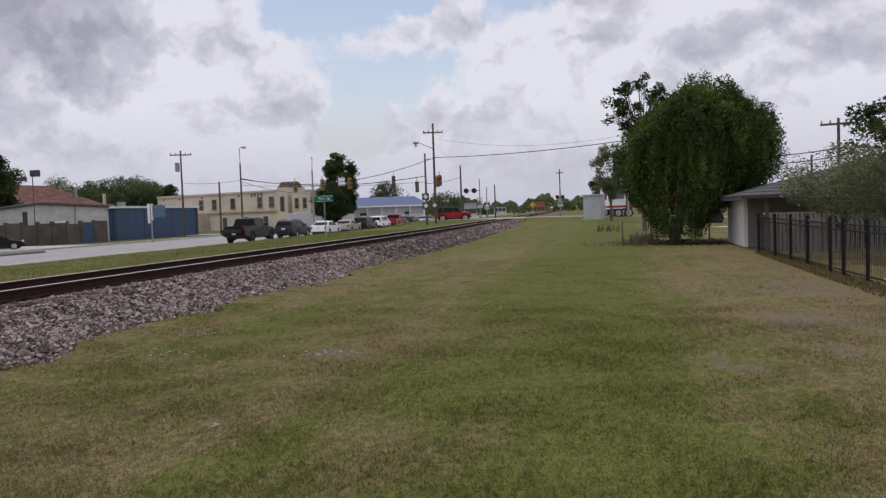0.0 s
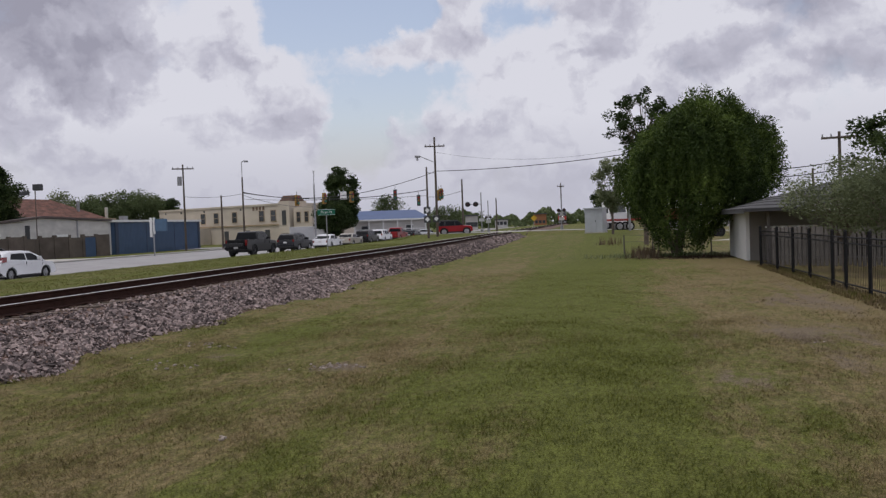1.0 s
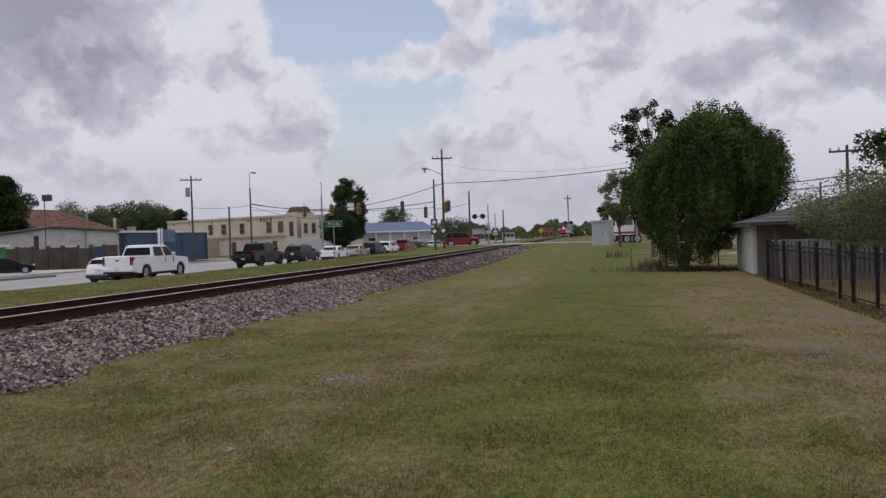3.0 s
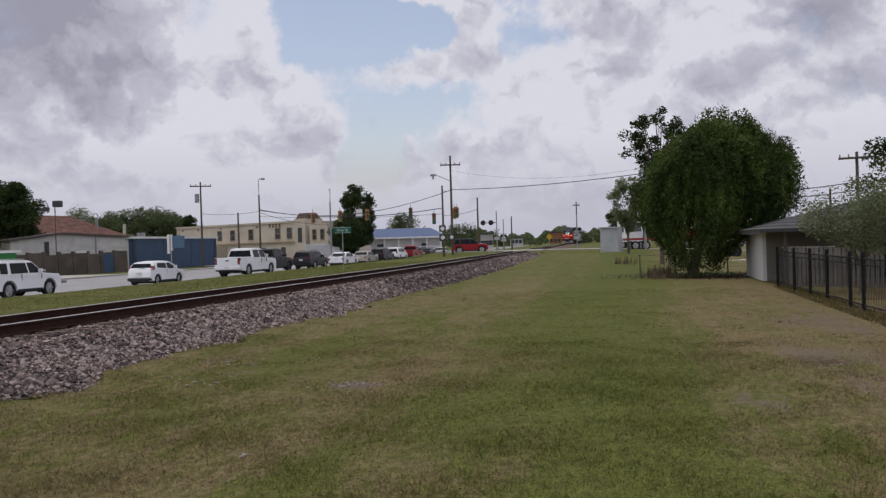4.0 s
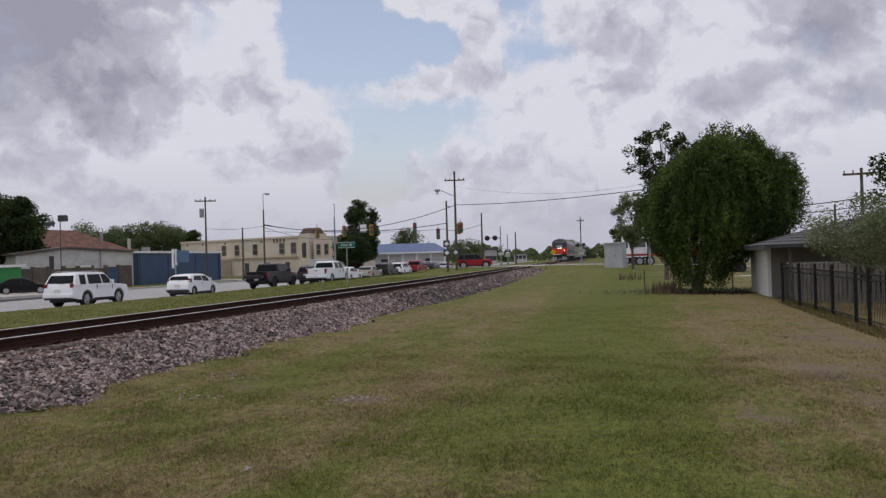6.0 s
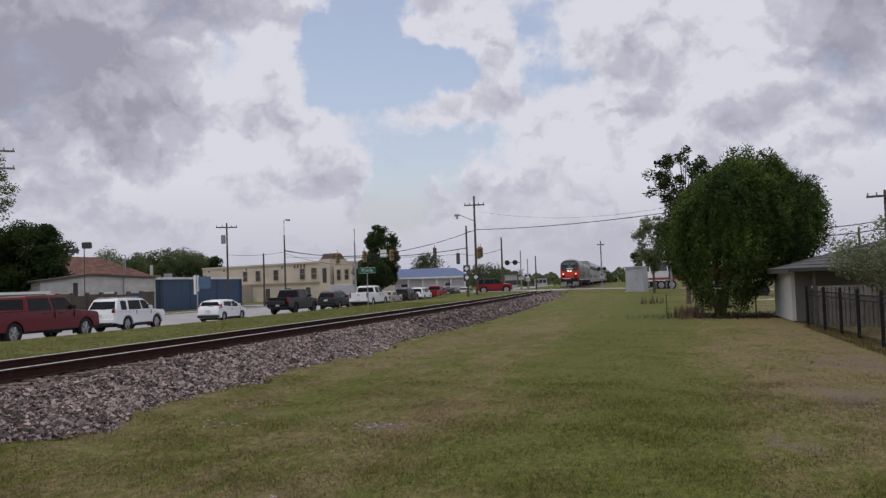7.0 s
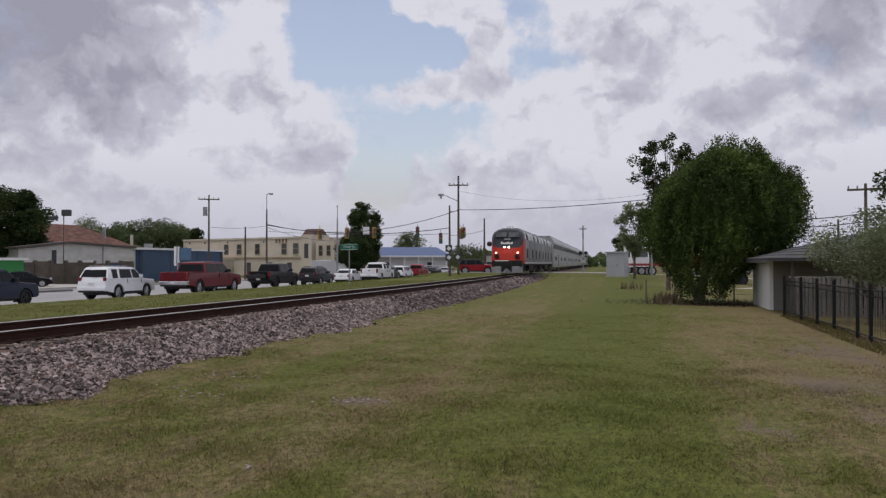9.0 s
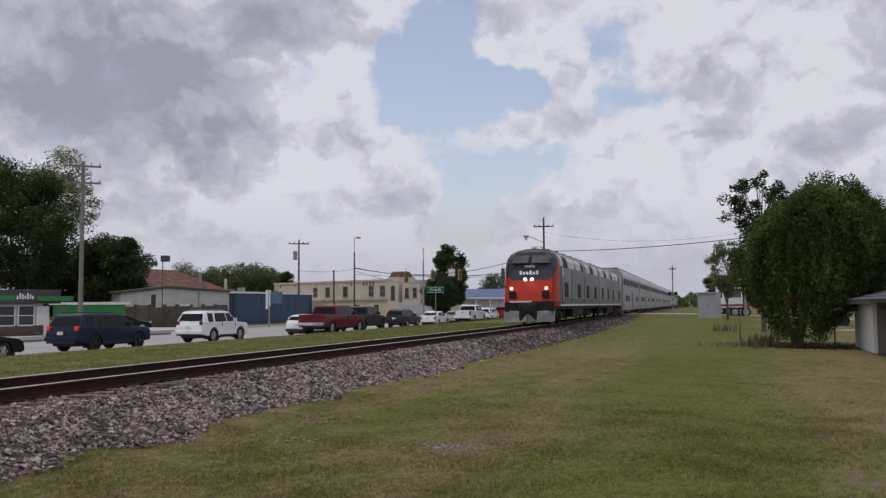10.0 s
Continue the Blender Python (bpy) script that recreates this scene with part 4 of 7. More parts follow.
        for y in ((c0 + c3) / 2 + 0.55, (c0 + c3) / 2 - 0.45):
            part("door_handle", boxed(s * (hw * 0.985) - 0.018, s * (hw * 0.985) + 0.018, y - 0.11, y + 0.11, zb - 0.15, zb - 0.115, 0.008), body, g)
        for y in (c0 - 0.25, (c0 + c3) / 2 + 0.12):
            part("door_gap", boxed(s * (hw * 0.975) - 0.02, s * (hw * 0.975) + 0.017, y - 0.006, y + 0.006, sill + 0.18, zb - 0.03), TRIM, g)
        part("side_sill", boxed(s * (hw * 0.965) - 0.04, s * (hw * 0.965) + 0.03, by + ra + 0.03, fy - ra - 0.03, sill - 0.04, sill + 0.07, 0.015), TRIM, g)
    part("rear_bumper", boxed(-hw * 0.93, hw * 0.93, tail_y - 0.09, tail_y + 0.14, sill + (0.06 if cladding else 0.12), sill + (0.2 if cladding else 0.34), 0.04), CHROME if bed == "chrome" else (TRIM if cladding else body), g)
    part("front_bumper", boxed(-hw * 0.9, hw * 0.9, nose - 0.2, nose + 0.06, sill + 0.05, sill + 0.3, 0.05), body, g)
    part("number_plate", boxed(-0.16, 0.16, tail_y - 0.105, tail_y - 0.06, sill + (0.18 if bed else 0.42), sill + (0.33 if bed else 0.57)), PLATE, g, "blank pale plate")
    part("bumper_trim", boxed(-hw * 0.8, hw * 0.8, tail_y - 0.10, tail_y, sill + 0.02, sill + 0.12, 0.02), TRIM, g)
    if bed:
        zt_b = top[-2][1]
        part("bed_liner", boxed(-hw * 0.8, hw * 0.8, tail_y + 0.12, c3 - 0.08, zt_b - 0.02, zt_b + 0.004), TRIM, g, "black bed liner")
        for s in (-1, 1):
            part("bed_rail", boxed(s * hw * 0.87 - 0.07, s * hw * 0.87 + 0.07, tail_y + 0.06, c3 - 0.03, zt_b - 0.01, zt_b + 0.035, 0.012), body, g)
        part("tailgate", boxed(-hw * 0.74, hw * 0.74, tail_y - 0.025, tail_y + 0.06, sill + 0.36, zt_b + 0.04, 0.02), body, g)
        part("tailgate_handle", boxed(-0.12, 0.12, tail_y - 0.034, tail_y - 0.01, zt_b - 0.2, zt_b - 0.12, 0.01), TRIM, g)
    else:
        part("rear_wiper", boxed(-0.05, 0.32, tail_y + 0.06, tail_y + 0.09, zb + 0.06, zb + 0.085), TRIM, g)
    if rails:
        for s in (-1, 1):
            part("roof_rail", tubed((s * hw * 0.66, c1 - 0.35, zt + 0.10), (s * hw * 0.66, c2 + 0.25, zt + 0.10), 0.022, seg=6), TRIM if body is not W_PAINT else CHROME, g)
    if hitch:
        part("hitch_carrier", box(boxed(-0.75, 0.75, tail_y - 0.75, tail_y - 0.28, 0.86, 1.12, 0.03), -0.05, 0.05, tail_y - 0.4, tail_y, 0.5, 0.6), TRIM, g, "black carrier on the hitch")
    return g


def suv(name, label, body, L=4.83, W=1.92, H=1.83, wb=2.79, r=0.40, lit=False, rim=None, rails=True, tail="high", roof_mat=None):
    k = H / 1.8
    rear = (L - wb) * 0.54
    fy, by = wb / 2, -wb / 2
    nose, ty = fy + L - wb - rear, by - rear
    zb = 1.17 * k
    top = [(nose, 0.62), (nose - 0.01, 0.95 * k), (nose - 0.16, 1.07 * k), (fy - 0.1, 1.13 * k), (fy - 0.42, zb), (ty + 0.10, zb + 0.02), (ty, 0.98 * k), (ty - 0.01, 0.6)]
    cab = (fy - 0.32, fy - 1.05, ty + 0.42, ty + 0.08, zb, H - 0.06)
    pil = [("body", cab[0] + 0.02, cab[0] - 0.10, cab[1] + 0.02, cab[1] - 0.08), ("trim", 0.02, -0.08, -0.04, -0.12), ("body", by + 0.16, by - 0.06, by + 0.24, by + 0.06), ("body", by - 0.52, cab[3], by - 0.46, cab[2])]
    return car(name, label, "car", body, L, W, wb, r, top, cab, rear, 0.40, pil, lit=lit, rim_mat=rim, rails=rails, tail=tail, roof_mat=roof_mat)


def hatch(name, label, body):
    L, W, wb, r, rear = 3.97, 1.72, 2.49, 0.31, 0.66
    fy, by = wb / 2, -wb / 2
    nose, ty = fy + L - wb - rear, by - rear
    zb = 0.96
    top = [(nose, 0.46), (nose - 0.04, 0.62), (nose - 0.18, 0.76), (nose - 0.42, 0.86), (fy - 0.30, 0.95), (0, 1.0), (ty + 0.6, 1.07), (ty + 0.14, 1.08), (ty + 0.06, 1.0), (ty - 0.02, 0.78), (ty - 0.05, 0.5)]
    cab = (fy + 0.02, fy - 0.98, ty + 0.33, ty + 0.06, zb, 1.41)
    pil = [("body", cab[0] + 0.02, cab[0] - 0.1, cab[1] + 0.02, cab[1] - 0.08), ("trim", -0.06, -0.16, -0.08, -0.16), ("body", ty + 0.56, ty + 0.12, ty + 0.92, ty + 0.62)]
    arch = [(cab[0], zb - 0.05), (fy - 0.42, 1.22), (fy - 0.92, 1.425), (-0.25, 1.475), (ty + 0.75, 1.43), (ty + 0.33, 1.33), (ty + 0.08, 1.0)]
    return car(name, label, "car", body, L, W, wb, r, top, cab, rear, 0.24, pil, cladding=True, arch=arch, lamp=(ty + 0.07, ty + 0.36, 0.92, 1.18))


def sedan(name, label, body, L=4.6):
    W, wb, r = 1.8, 2.7, 0.32
    rear = 1.0
    fy, by = wb / 2, -wb / 2
    nose, ty = fy + L - wb - rear, by - rear
    zb = 0.94
    top = [(nose, 0.48), (nose - 0.05, 0.66), (nose - 0.4, 0.80), (fy - 0.35, 0.92), (0, zb), (ty + 0.55, 1.02), (ty + 0.05, 1.0), (ty, 0.78), (ty - 0.01, 0.5)]
    cab = (fy - 0.25, fy - 1.15, by + 0.25, ty + 0.32, zb, 1.38)
    pil = [("body", cab[0] + 0.02, cab[0] - 0.1, cab[1] + 0.02, cab[1] - 0.08), ("trim", -0.1, -0.2, -0.12, -0.2), ("body", cab[3] + 0.30, cab[3], cab[2] + 0.16, cab[2])]
    return car(name, label, "car", body, L, W, wb, r, top, cab, rear, 0.24, pil, tail="low")


def pickup(name, label, body, L=5.9, W=2.02, H=1.95, wb=3.6, r=0.41, lit=False, rim=None, hitch=False, chrome=False, sill=0.42, rear=1.2, cap=False):
    fy, by = wb / 2, -wb / 2
    nose, ty = fy + L - wb - rear, by - rear
    zb = 1.30 * H / 1.95
    bedz = zb + 0.0
    cab_rear = by + 0.62
    top = [(nose, 0.7), (nose - 0.02, 1.08), (nose - 0.16, 1.17), (fy - 0.55, zb - 0.03), (cab_rear, zb), (ty + 0.03, bedz), (ty, 0.62)]
    cab = (fy - 0.5, fy - 1.2, cab_rear + 0.20, cab_rear + 0.03, zb, H - 0.06)
    m = (cab[0] + cab[3]) / 2
    pil = [("body", cab[0] + 0.02, cab[0] - 0.10, cab[1] + 0.02, cab[1] - 0.08), ("body", m + 0.10, m - 0.06, m - 0.0, m - 0.12), ("body", cab[3] + 0.20, cab[3], cab[2] + 0.18, cab[2])]
    return car(name, label, "pickup truck", body, L, W, wb, r, top, cab, rear, sill, pil, bed="chrome" if chrome else "plain", lit=lit, tail="tall", hitch=hitch, rim_mat=rim)


LANE_R, LANE_L = 25.4, 28.4


def on_lane(lane, rear_s, wb, y_extra=0.0, half=0.83):
    """Pose of a car by its lane and the place of its rear axle."""
    y = rear_s + wb / 2
    return pose(-(lane + half), y, float(road_z(lane + half)))


white_suv = suv("white_suv", "boxy white four-wheel-drive wagon with dark rear glass", W_PAINT)
white_hatch = hatch("white_hatchback", "small white hatchback with black lower bumper", W_PAINT)
white_pickup = pickup("white_pickup", "white crew cab pickup truck with red tail lights", W_PAINT, 5.85, 2.0, 1.95, 3.6)
red_pickup = pickup("red_pickup", "dark red long-bed pickup truck with chrome rear bumper", RED_PAINT, 6.7, 2.03, 1.98, 4.42, 0.42, chrome=True, rear=1.25, sill=0.5)
for s_ in (-1, 1):
    part("side_stripe", boxed(s_ * 0.985 - 0.02, s_ * 0.985 + 0.026, -1.6, 1.5, 0.62, 0.74, 0.008), mat("tarnished_stripe", (0.30, 0.25, 0.22), 0.4, 0.4, 0.1), red_pickup, "pale lower side stripe")
blue_suv = suv("blue_suv", "large dark blue wagon with lit brake lights", BLUE_PAINT, 5.15, 1.98, 1.79, 3.1, 0.38, lit=True, rim=DARK_RIM)
black_sedan = sedan("black_sedan", "dark sedan following on the road", BLACK_PAINT, 4.7)
black_pickup = pickup("black_pickup", "raised black crew cab pickup truck with hitch carrier", BLACK_PAINT, 5.9, 2.05, 2.02, 3.75, 0.45, rim=DARK_RIM, hitch=True, sill=0.5)
black_pickup.matrix_world = on_lane(LANE_L, 63.2, 3.75)
QUEUE = [("grey_suv", suv("grey_suv", "dark grey wagon waiting in the queue", GREY_PAINT, 4.75, 1.85, 1.68, 2.7, 0.36), 73.2, 2.7),
         ("white_sedan", sedan("white_sedan", "white sedan waiting in the queue", W_PAINT, 4.6), 82.2, 2.7),
         ("beige_sedan", sedan("beige_sedan", "beige sedan waiting in the queue", BEIGE_PAINT, 4.6), 89.6, 2.7),
         ("black_suv", suv("black_suv", "black wagon waiting in the queue", BLACK_PAINT, 4.6, 1.85, 1.66, 2.65, 0.35), 96.4, 2.65)]
for _, ob, s, wb_ in QUEUE:
    ob.matrix_world = on_lane(LANE_L, s, wb_)
for lane, s, ob, wb_ in ((LANE_L, 102.5, suv("white_wagon", "white wagon waiting in the queue", W_PAINT, 4.7, 1.85, 1.68, 2.7, 0.36), 2.7),
                         (LANE_L, 110.0, pickup("bright_red_pickup", "bright red pickup truck waiting in the queue", BRIGHT_RED, 5.5, 1.95, 1.85, 3.3), 3.3),
                         (LANE_L, 119.5, sedan("dark_sedan", "dark sedan at the head of the queue", GREY_PAINT), 2.7),
                         (LANE_L, 128.5, sedan("silver_sedan", "pale silver sedan near the junction", mat("silver_car_paint", (0.5, 0.5, 0.52), 0.3, 0.5, 0.08, 2, 60, 0, coat=0.6)), 2.7)):
    ob.matrix_world = on_lane(lane, s, wb_)
# the red off-roader that waits on the side street, facing the track
jeep = suv("red_off_roader", "boxy red off-roader with black top waiting at the crossing", BRIGHT_RED, 4.3, 1.85, 1.82, 2.75, 0.42, rails=False, roof_mat=TRIM)
p_ = bearing(-10.7, 104)
jeep.matrix_world = pose(p_.x, p_.y, 0.60, 0, 1.5, -78)

# ---------------------------------------------------------------- train
SILVER = mat("loco_silver_paint", (0.19, 0.186, 0.186), 0.45, 0.1, 0.5, 0.35, 5, 0.05, tint=(0.25, 0.247, 0.247), spec=0.3)
STEEL = mat("stainless_side", (0.34, 0.34, 0.34), 0.42, 0.4, 0.2, 0.4, 12, 0.03)
CHARCOAL = mat("charcoal_roof_paint", (0.045, 0.047, 0.055), 0.4, 0.1, 0.2, 1, 20, 0.05)
UNDER = mat("grimy_running_gear", (0.014, 0.013, 0.0125), 0.8, 0.2, 0.4, 3, 30, 0.3)
HEADLAMP = mat("lit_headlamp", (1.0, 0.93, 0.8), 0.3, 0, 0.02, 3, 20, 0, glow=6.0)
DITCH = mat("lit_ditch_lamp", (1.0, 0.72, 0.5), 0.3, 0, 0.02, 3, 20, 0, glow=3.0)
WHITE_MARK = mat("white_lettering", (0.75, 0.75, 0.76), 0.5, 0, 0.05)
PLOW = mat("silver_pilot", (0.20, 0.20, 0.205), 0.7, 0.0, 0.3, 3, 20, 0.1)


def nose_paint():
    """Charcoal over red on the nose, the red rising to the sides, silver behind."""
    m = bpy.data.materials.new("nose_paint")
    m.use_nodes = True
    n, l = m.node_tree.nodes, m.node_tree.links
    b = n["Principled BSDF"]
    b.inputs["Roughness"].default_value, b.inputs["Specular IOR Level"].default_value = 0.42, 0.3
    tc, sp = n.new("ShaderNodeTexCoord"), n.new("ShaderNodeSeparateXYZ")
    l.new(tc.outputs["Object"], sp.inputs[0])

    def mth(op, a, c):
        k = n.new("ShaderNodeMath")
        k.operation = op
        for i, v in enumerate((a, c)):
            if isinstance(v, (int, float)):
                k.inputs[i].default_value = v
            else:
                l.new(v, k.inputs[i])
        return k.outputs[0]

    def mix(f, a, c):
        k = n.new("ShaderNodeMix")
        k.data_type = "RGBA"
        l.new(f, k.inputs[0])
        for i, v in ((6, a), (7, c)):
            if isinstance(v, tuple):
                k.inputs[i].default_value = (*v, 1)
            else:
                l.new(v, k.inputs[i])
        return k.outputs[2]

    x, y, z = sp.outputs
    ns = n.new("ShaderNodeTexNoise")
    ns.inputs["Scale"].default_value, ns.inputs["Detail"].default_value = 2.2, 6
    l.new(tc.outputs["Object"], ns.inputs["Vector"])
    grime = mth("MULTIPLY", mth("SUBTRACT", ns.outputs["Fac"], 0.35), 0.8)
    red = mix(grime, (0.42, 0.026, 0.010), (0.31, 0.018, 0.009))
    dark = mix(grime, (0.038, 0.041, 0.050), (0.024, 0.026, 0.032))
    silver = mix(grime, (0.24, 0.24, 0.25), (0.17, 0.17, 0.18))
    # upper edge of the red: level across the front, climbing past the corners
    edge = mth("ADD", 2.38, mth("MULTIPLY", mth("MAXIMUM", mth("SUBTRACT", mth("ABSOLUTE", x, 0), 1.05), 0.0), 0.9))
    edge = mth("ADD", edge, mth("MULTIPLY", mth("MAXIMUM", mth("SUBTRACT", 10.2, y), 0.0), 0.95))
    low = mth("LESS_THAN", z, edge)
    face = mix(low, dark, red)
    side = mth("LESS_THAN", y, 8.96)
    l.new(mix(side, face, silver), b.inputs["Base Color"])
    return m


COACH_GLASS = mat("coach_window_glass", (0.012, 0.013, 0.015), 0.6, 0, 0.2, 2, 10, 0, spec=0.05)
NOSE = nose_paint()
HALF = [(1.50, 1.02), (1.55, 1.3), (1.55, 3.35), (1.49, 3.78), (1.30, 4.06), (0.95, 4.26), (0.45, 4.36), (0.0, 4.4)]


def loft(stations, close=True):
    """Rings of points joined along y."""
    bm = bmesh.new()
    rings = [[bm.verts.new(p) for p in ring] for ring in stations]
    k = len(rings[0])
    for a, b in zip(rings, rings[1:]):
        for j in range(k):
            bm.faces.new((a[j], a[(j + 1) % k], b[(j + 1) % k], b[j]))
    if close:
        bm.faces.new(rings[0])
        bm.faces.new(list(reversed(rings[-1])))
    bmesh.ops.recalc_face_normals(bm, faces=bm.faces)
    return bm


def ring(y, sx=1.0, top=1.0, rake=None, low=0.0):
    pts = [(x, z) for x, z in HALF] + [(-x, z) for x, z in reversed(HALF[:-1])]
    out = []
    for x, z in pts:
        zz = 1.02 + (z - 1.02) * top
        dy = rake(zz) if rake else 0.0
        out.append((x * sx, y + dy, zz))
    return out


def skin_panel(s, y0, y1, z0, z1, proud=0.014, slant=0.0):
    """A plate that follows the hull's curved side between two heights; slant shifts its top along the hull."""
    xs_, zs_ = [p[0] for p in HALF[1:6]], [p[1] for p in HALF[1:6]]
    levels = sorted({z0, z1, *[z for z in zs_ if z0 < z < z1]})
    bm = bmesh.new()
    rows = []
    for z in levels:
        x = s * (float(np.interp(z, zs_, xs_)) + proud)
        dy = slant * (z - z0) / (z1 - z0)
        rows.append([bm.verts.new((x, y0 + dy, z)), bm.verts.new((x, y1 + dy, z)), bm.verts.new((x - s * 0.06, y1 + dy, z)), bm.verts.new((x - s * 0.06, y0 + dy, z))])
    for a, b in zip(rows, rows[1:]):
        for i in range(4):
            bm.faces.new((a[i], a[(i + 1) % 4], b[(i + 1) % 4], b[i]))
    bm.faces.new(rows[0])
    bm.faces.new(rows[-1])
    bmesh.ops.recalc_face_normals(bm, faces=bm.faces)
    return bm


def bogie(g, y, axles=2, base=2.74):
    b = new("bogie")
    b.parent = g
    b.matrix_local = pose(0, y, 0)
    for s in (-1, 1):
        part("side_frame", box(box(boxed(s * 1.02 - 0.1, s * 1.02 + 0.1, -base / 2 - 0.7, base / 2 + 0.7, 0.48, 0.72, 0.03), s * 1.08 - 0.14, s * 1.08 + 0.14, -0.5, 0.5, 0.3, 0.66, 0.03), s * 1.08 - 0.12, s * 1.08 + 0.12, base / 2 - 0.2, base / 2 + 0.2, 0.3, 0.85, 0.03), UNDER, b)
        part("axle_box", boxed(s * 1.08 - 0.12, s * 1.08 + 0.12, -base / 2 - 0.2, -base / 2 + 0.2, 0.3, 0.85, 0.03), UNDER, b)
        for k in range(axles):
            yy = -base / 2 + base * k / (axles - 1)
            part("railway_wheel", disc(bmesh.new(), (s * 0.75, yy, 0.505), (1, 0, 0), 0.505, 0.13, 24), RUST, b)
    return b


def locomotive():
    g = thing("locomotive", pose(0, 0, 0), "passenger diesel locomotive, charcoal and red nose, silver-grey sides, headlamps lit", "locomotive")
    Y = 10.5
    rk = lambda z: -0.62 * max(0.0, z - 2.55) - 0.10 * max(0, 1.6 - z)
    part("hull", loft([ring(-Y), ring(7.2), ring(8.95)]), SILVER, g, "silver-grey body side")
    part("nose", loft([ring(8.95), ring(9.2, 1.0, 1.0, lambda z: rk(z) * 0.35), ring(9.95, 0.985, 0.995, lambda z: rk(z) * 0.8), ring(10.38, 0.92, 0.985, rk), ring(10.5, 0.84, 0.965, rk)]), NOSE, g, "charcoal and red nose", smooth=False)
    part("roof_deck", boxed(-0.75, 0.75, -9.8, 8.0, 4.29, 4.42, 0.04), CHARCOAL, g, "charcoal roof deck")
    for y in (-8, -5.2, -2.2, 0.8, 3.8):
        part("roof_fan", disc(bmesh.new(), (0, y, 4.45), (0, 0, 1), 0.62, 0.14, 20), CHARCOAL, g)
    part("exhaust", boxed(-0.3, 0.3, 2.0, 2.9, 4.42, 4.55, 0.03), UNDER, g)
    for x in (-0.25, 0.0, 0.25):
        part("horn", tubed((x, 7.3, 4.5), (x, 7.8, 4.55), 0.03, 0.09, 10), CHROME, g)
    for s in (-1, 1):
        # windscreens, lying on the raked front, their sky reflection put into the grey colour
        z0, z1 = 3.50, 3.95
        y0, y1 = 10.5 + rk(z0) + 0.03, 10.5 + rk(z1) + 0.0
        pts = [(s * 0.10, y0 + 0.03, z0), (s * 1.12, y0 - 0.06, z0), (s * 0.98, y1 - 0.06, z1), (s * 0.10, y1 + 0.03, z1)]
        part("windscreen", quad_slab(bmesh.new(), pts if s < 0 else pts[::-1], 0.02), mat("sky_grey_windscreen", (0.085, 0.088, 0.096), 0.55, 0.0, 0.5, 1.5, 8, 0, spec=0.12), g)
        part("headlamp", disc(bmesh.new(), (s * 0.19, 10.5 + rk(2.56) + 0.03, 2.56), (0, 1, 0), 0.09, 0.06, 16), HEADLAMP, g, "lit white headlamp")
        part("ditch_lamp", disc(bmesh.new(), (s * 1.0, 10.5, 2.05), (0, 1, 0), 0.085, 0.12, 16), DITCH, g, "lit ditch lamp")
        part("anticlimber_step", boxed(s * 0.95 - 0.2, s * 0.95 + 0.2, 10.36, 10.56, 1.55, 1.9, 0.02), UNDER, g)
        part("side_window", boxed(s * 1.55 - 0.03, s * 1.55 + 0.03, 7.75, 8.4, 2.75, 3.3), GLASS_DARK, g)
        part("cab_door", boxed(s * 1.55 - 0.02, s * 1.55 + 0.02, 8.5, 8.95, 1.2, 3.25, 0.01), SILVER, g)
        part("door_seam", boxed(s * 1.552 - 0.02, s * 1.552 + 0.02, 8.44, 8.47, 1.2, 3.3), TRIM, g)
        for y0, y1 in ((7.85, 8.9), (2.9, 5.75), (0.1, 2.45), (-4.9, -2.9), (-9.9, -7.6)):
            part("vent_panel", skin_panel(s, y0, y1, 3.36, 3.98), mat("pale_panel", (0.50, 0.50, 0.51), 0.45, 0.15, 0.14), g, "pale upper panel")
        for y in (7.45, 7.05, 6.65, 6.25, -0.5, -1.0, -5.6, -6.1, -6.6):
            part("louvre", skin_panel(s, y - 0.14, y + 0.14, 3.34, 3.96, 0.02, 0.22), TRIM, g, "black slanted louvre")
        part("roof_shadow_gap", skin_panel(s, 2.5, 2.85, 3.34, 4.0, 0.012), TRIM, g, "dark slot between panels")
        for y in (6.6, 0.9, -3.6, -8.2):
            part("side_grille", boxed(s * 1.55 - 0.02, s * 1.55 + 0.012, y - 0.7, y + 0.7, 1.55, 2.45), UNDER, g, "dark side grille")
            part("grille_bar", boxed(s * 1.55 - 0.02, s * 1.55 + 0.022, y - 0.04, y + 0.04, 1.55, 2.45), SILVER, g)
        for y in (8.35, 4.4, -1.6):
            part("door_seam", boxed(s * 1.552 - 0.02, s * 1.552 + 0.008, y - 0.02, y + 0.02, 1.2, 3.2), TRIM, g)
        part("livery_band", skin_panel(s, -6.4, 3.6, 2.45, 3.30, 0.006, 0.9), mat("dark_blue_grey_band", (0.085, 0.09, 0.105), 0.4, 0.2, 0.4, 0.7, 6, 0), g, "darker blue-grey band along the body side")
        part("hand_rail", tubed((s * 1.6, -9.9, 1.42), (s * 1.6, 7.6, 1.42), 0.016, seg=5), UNDER, g)
        part("sill_stripe", boxed(s * 1.53 - 0.02, s * 1.53 + 0.016, -10.3, 8.9, 1.04, 1.14), WHITE_MARK, g)
        part("grab_rail", tubed((s * 1.57, 8.38, 1.3), (s * 1.57, 8.38, 2.9), 0.02, seg=6), CHROME, g)
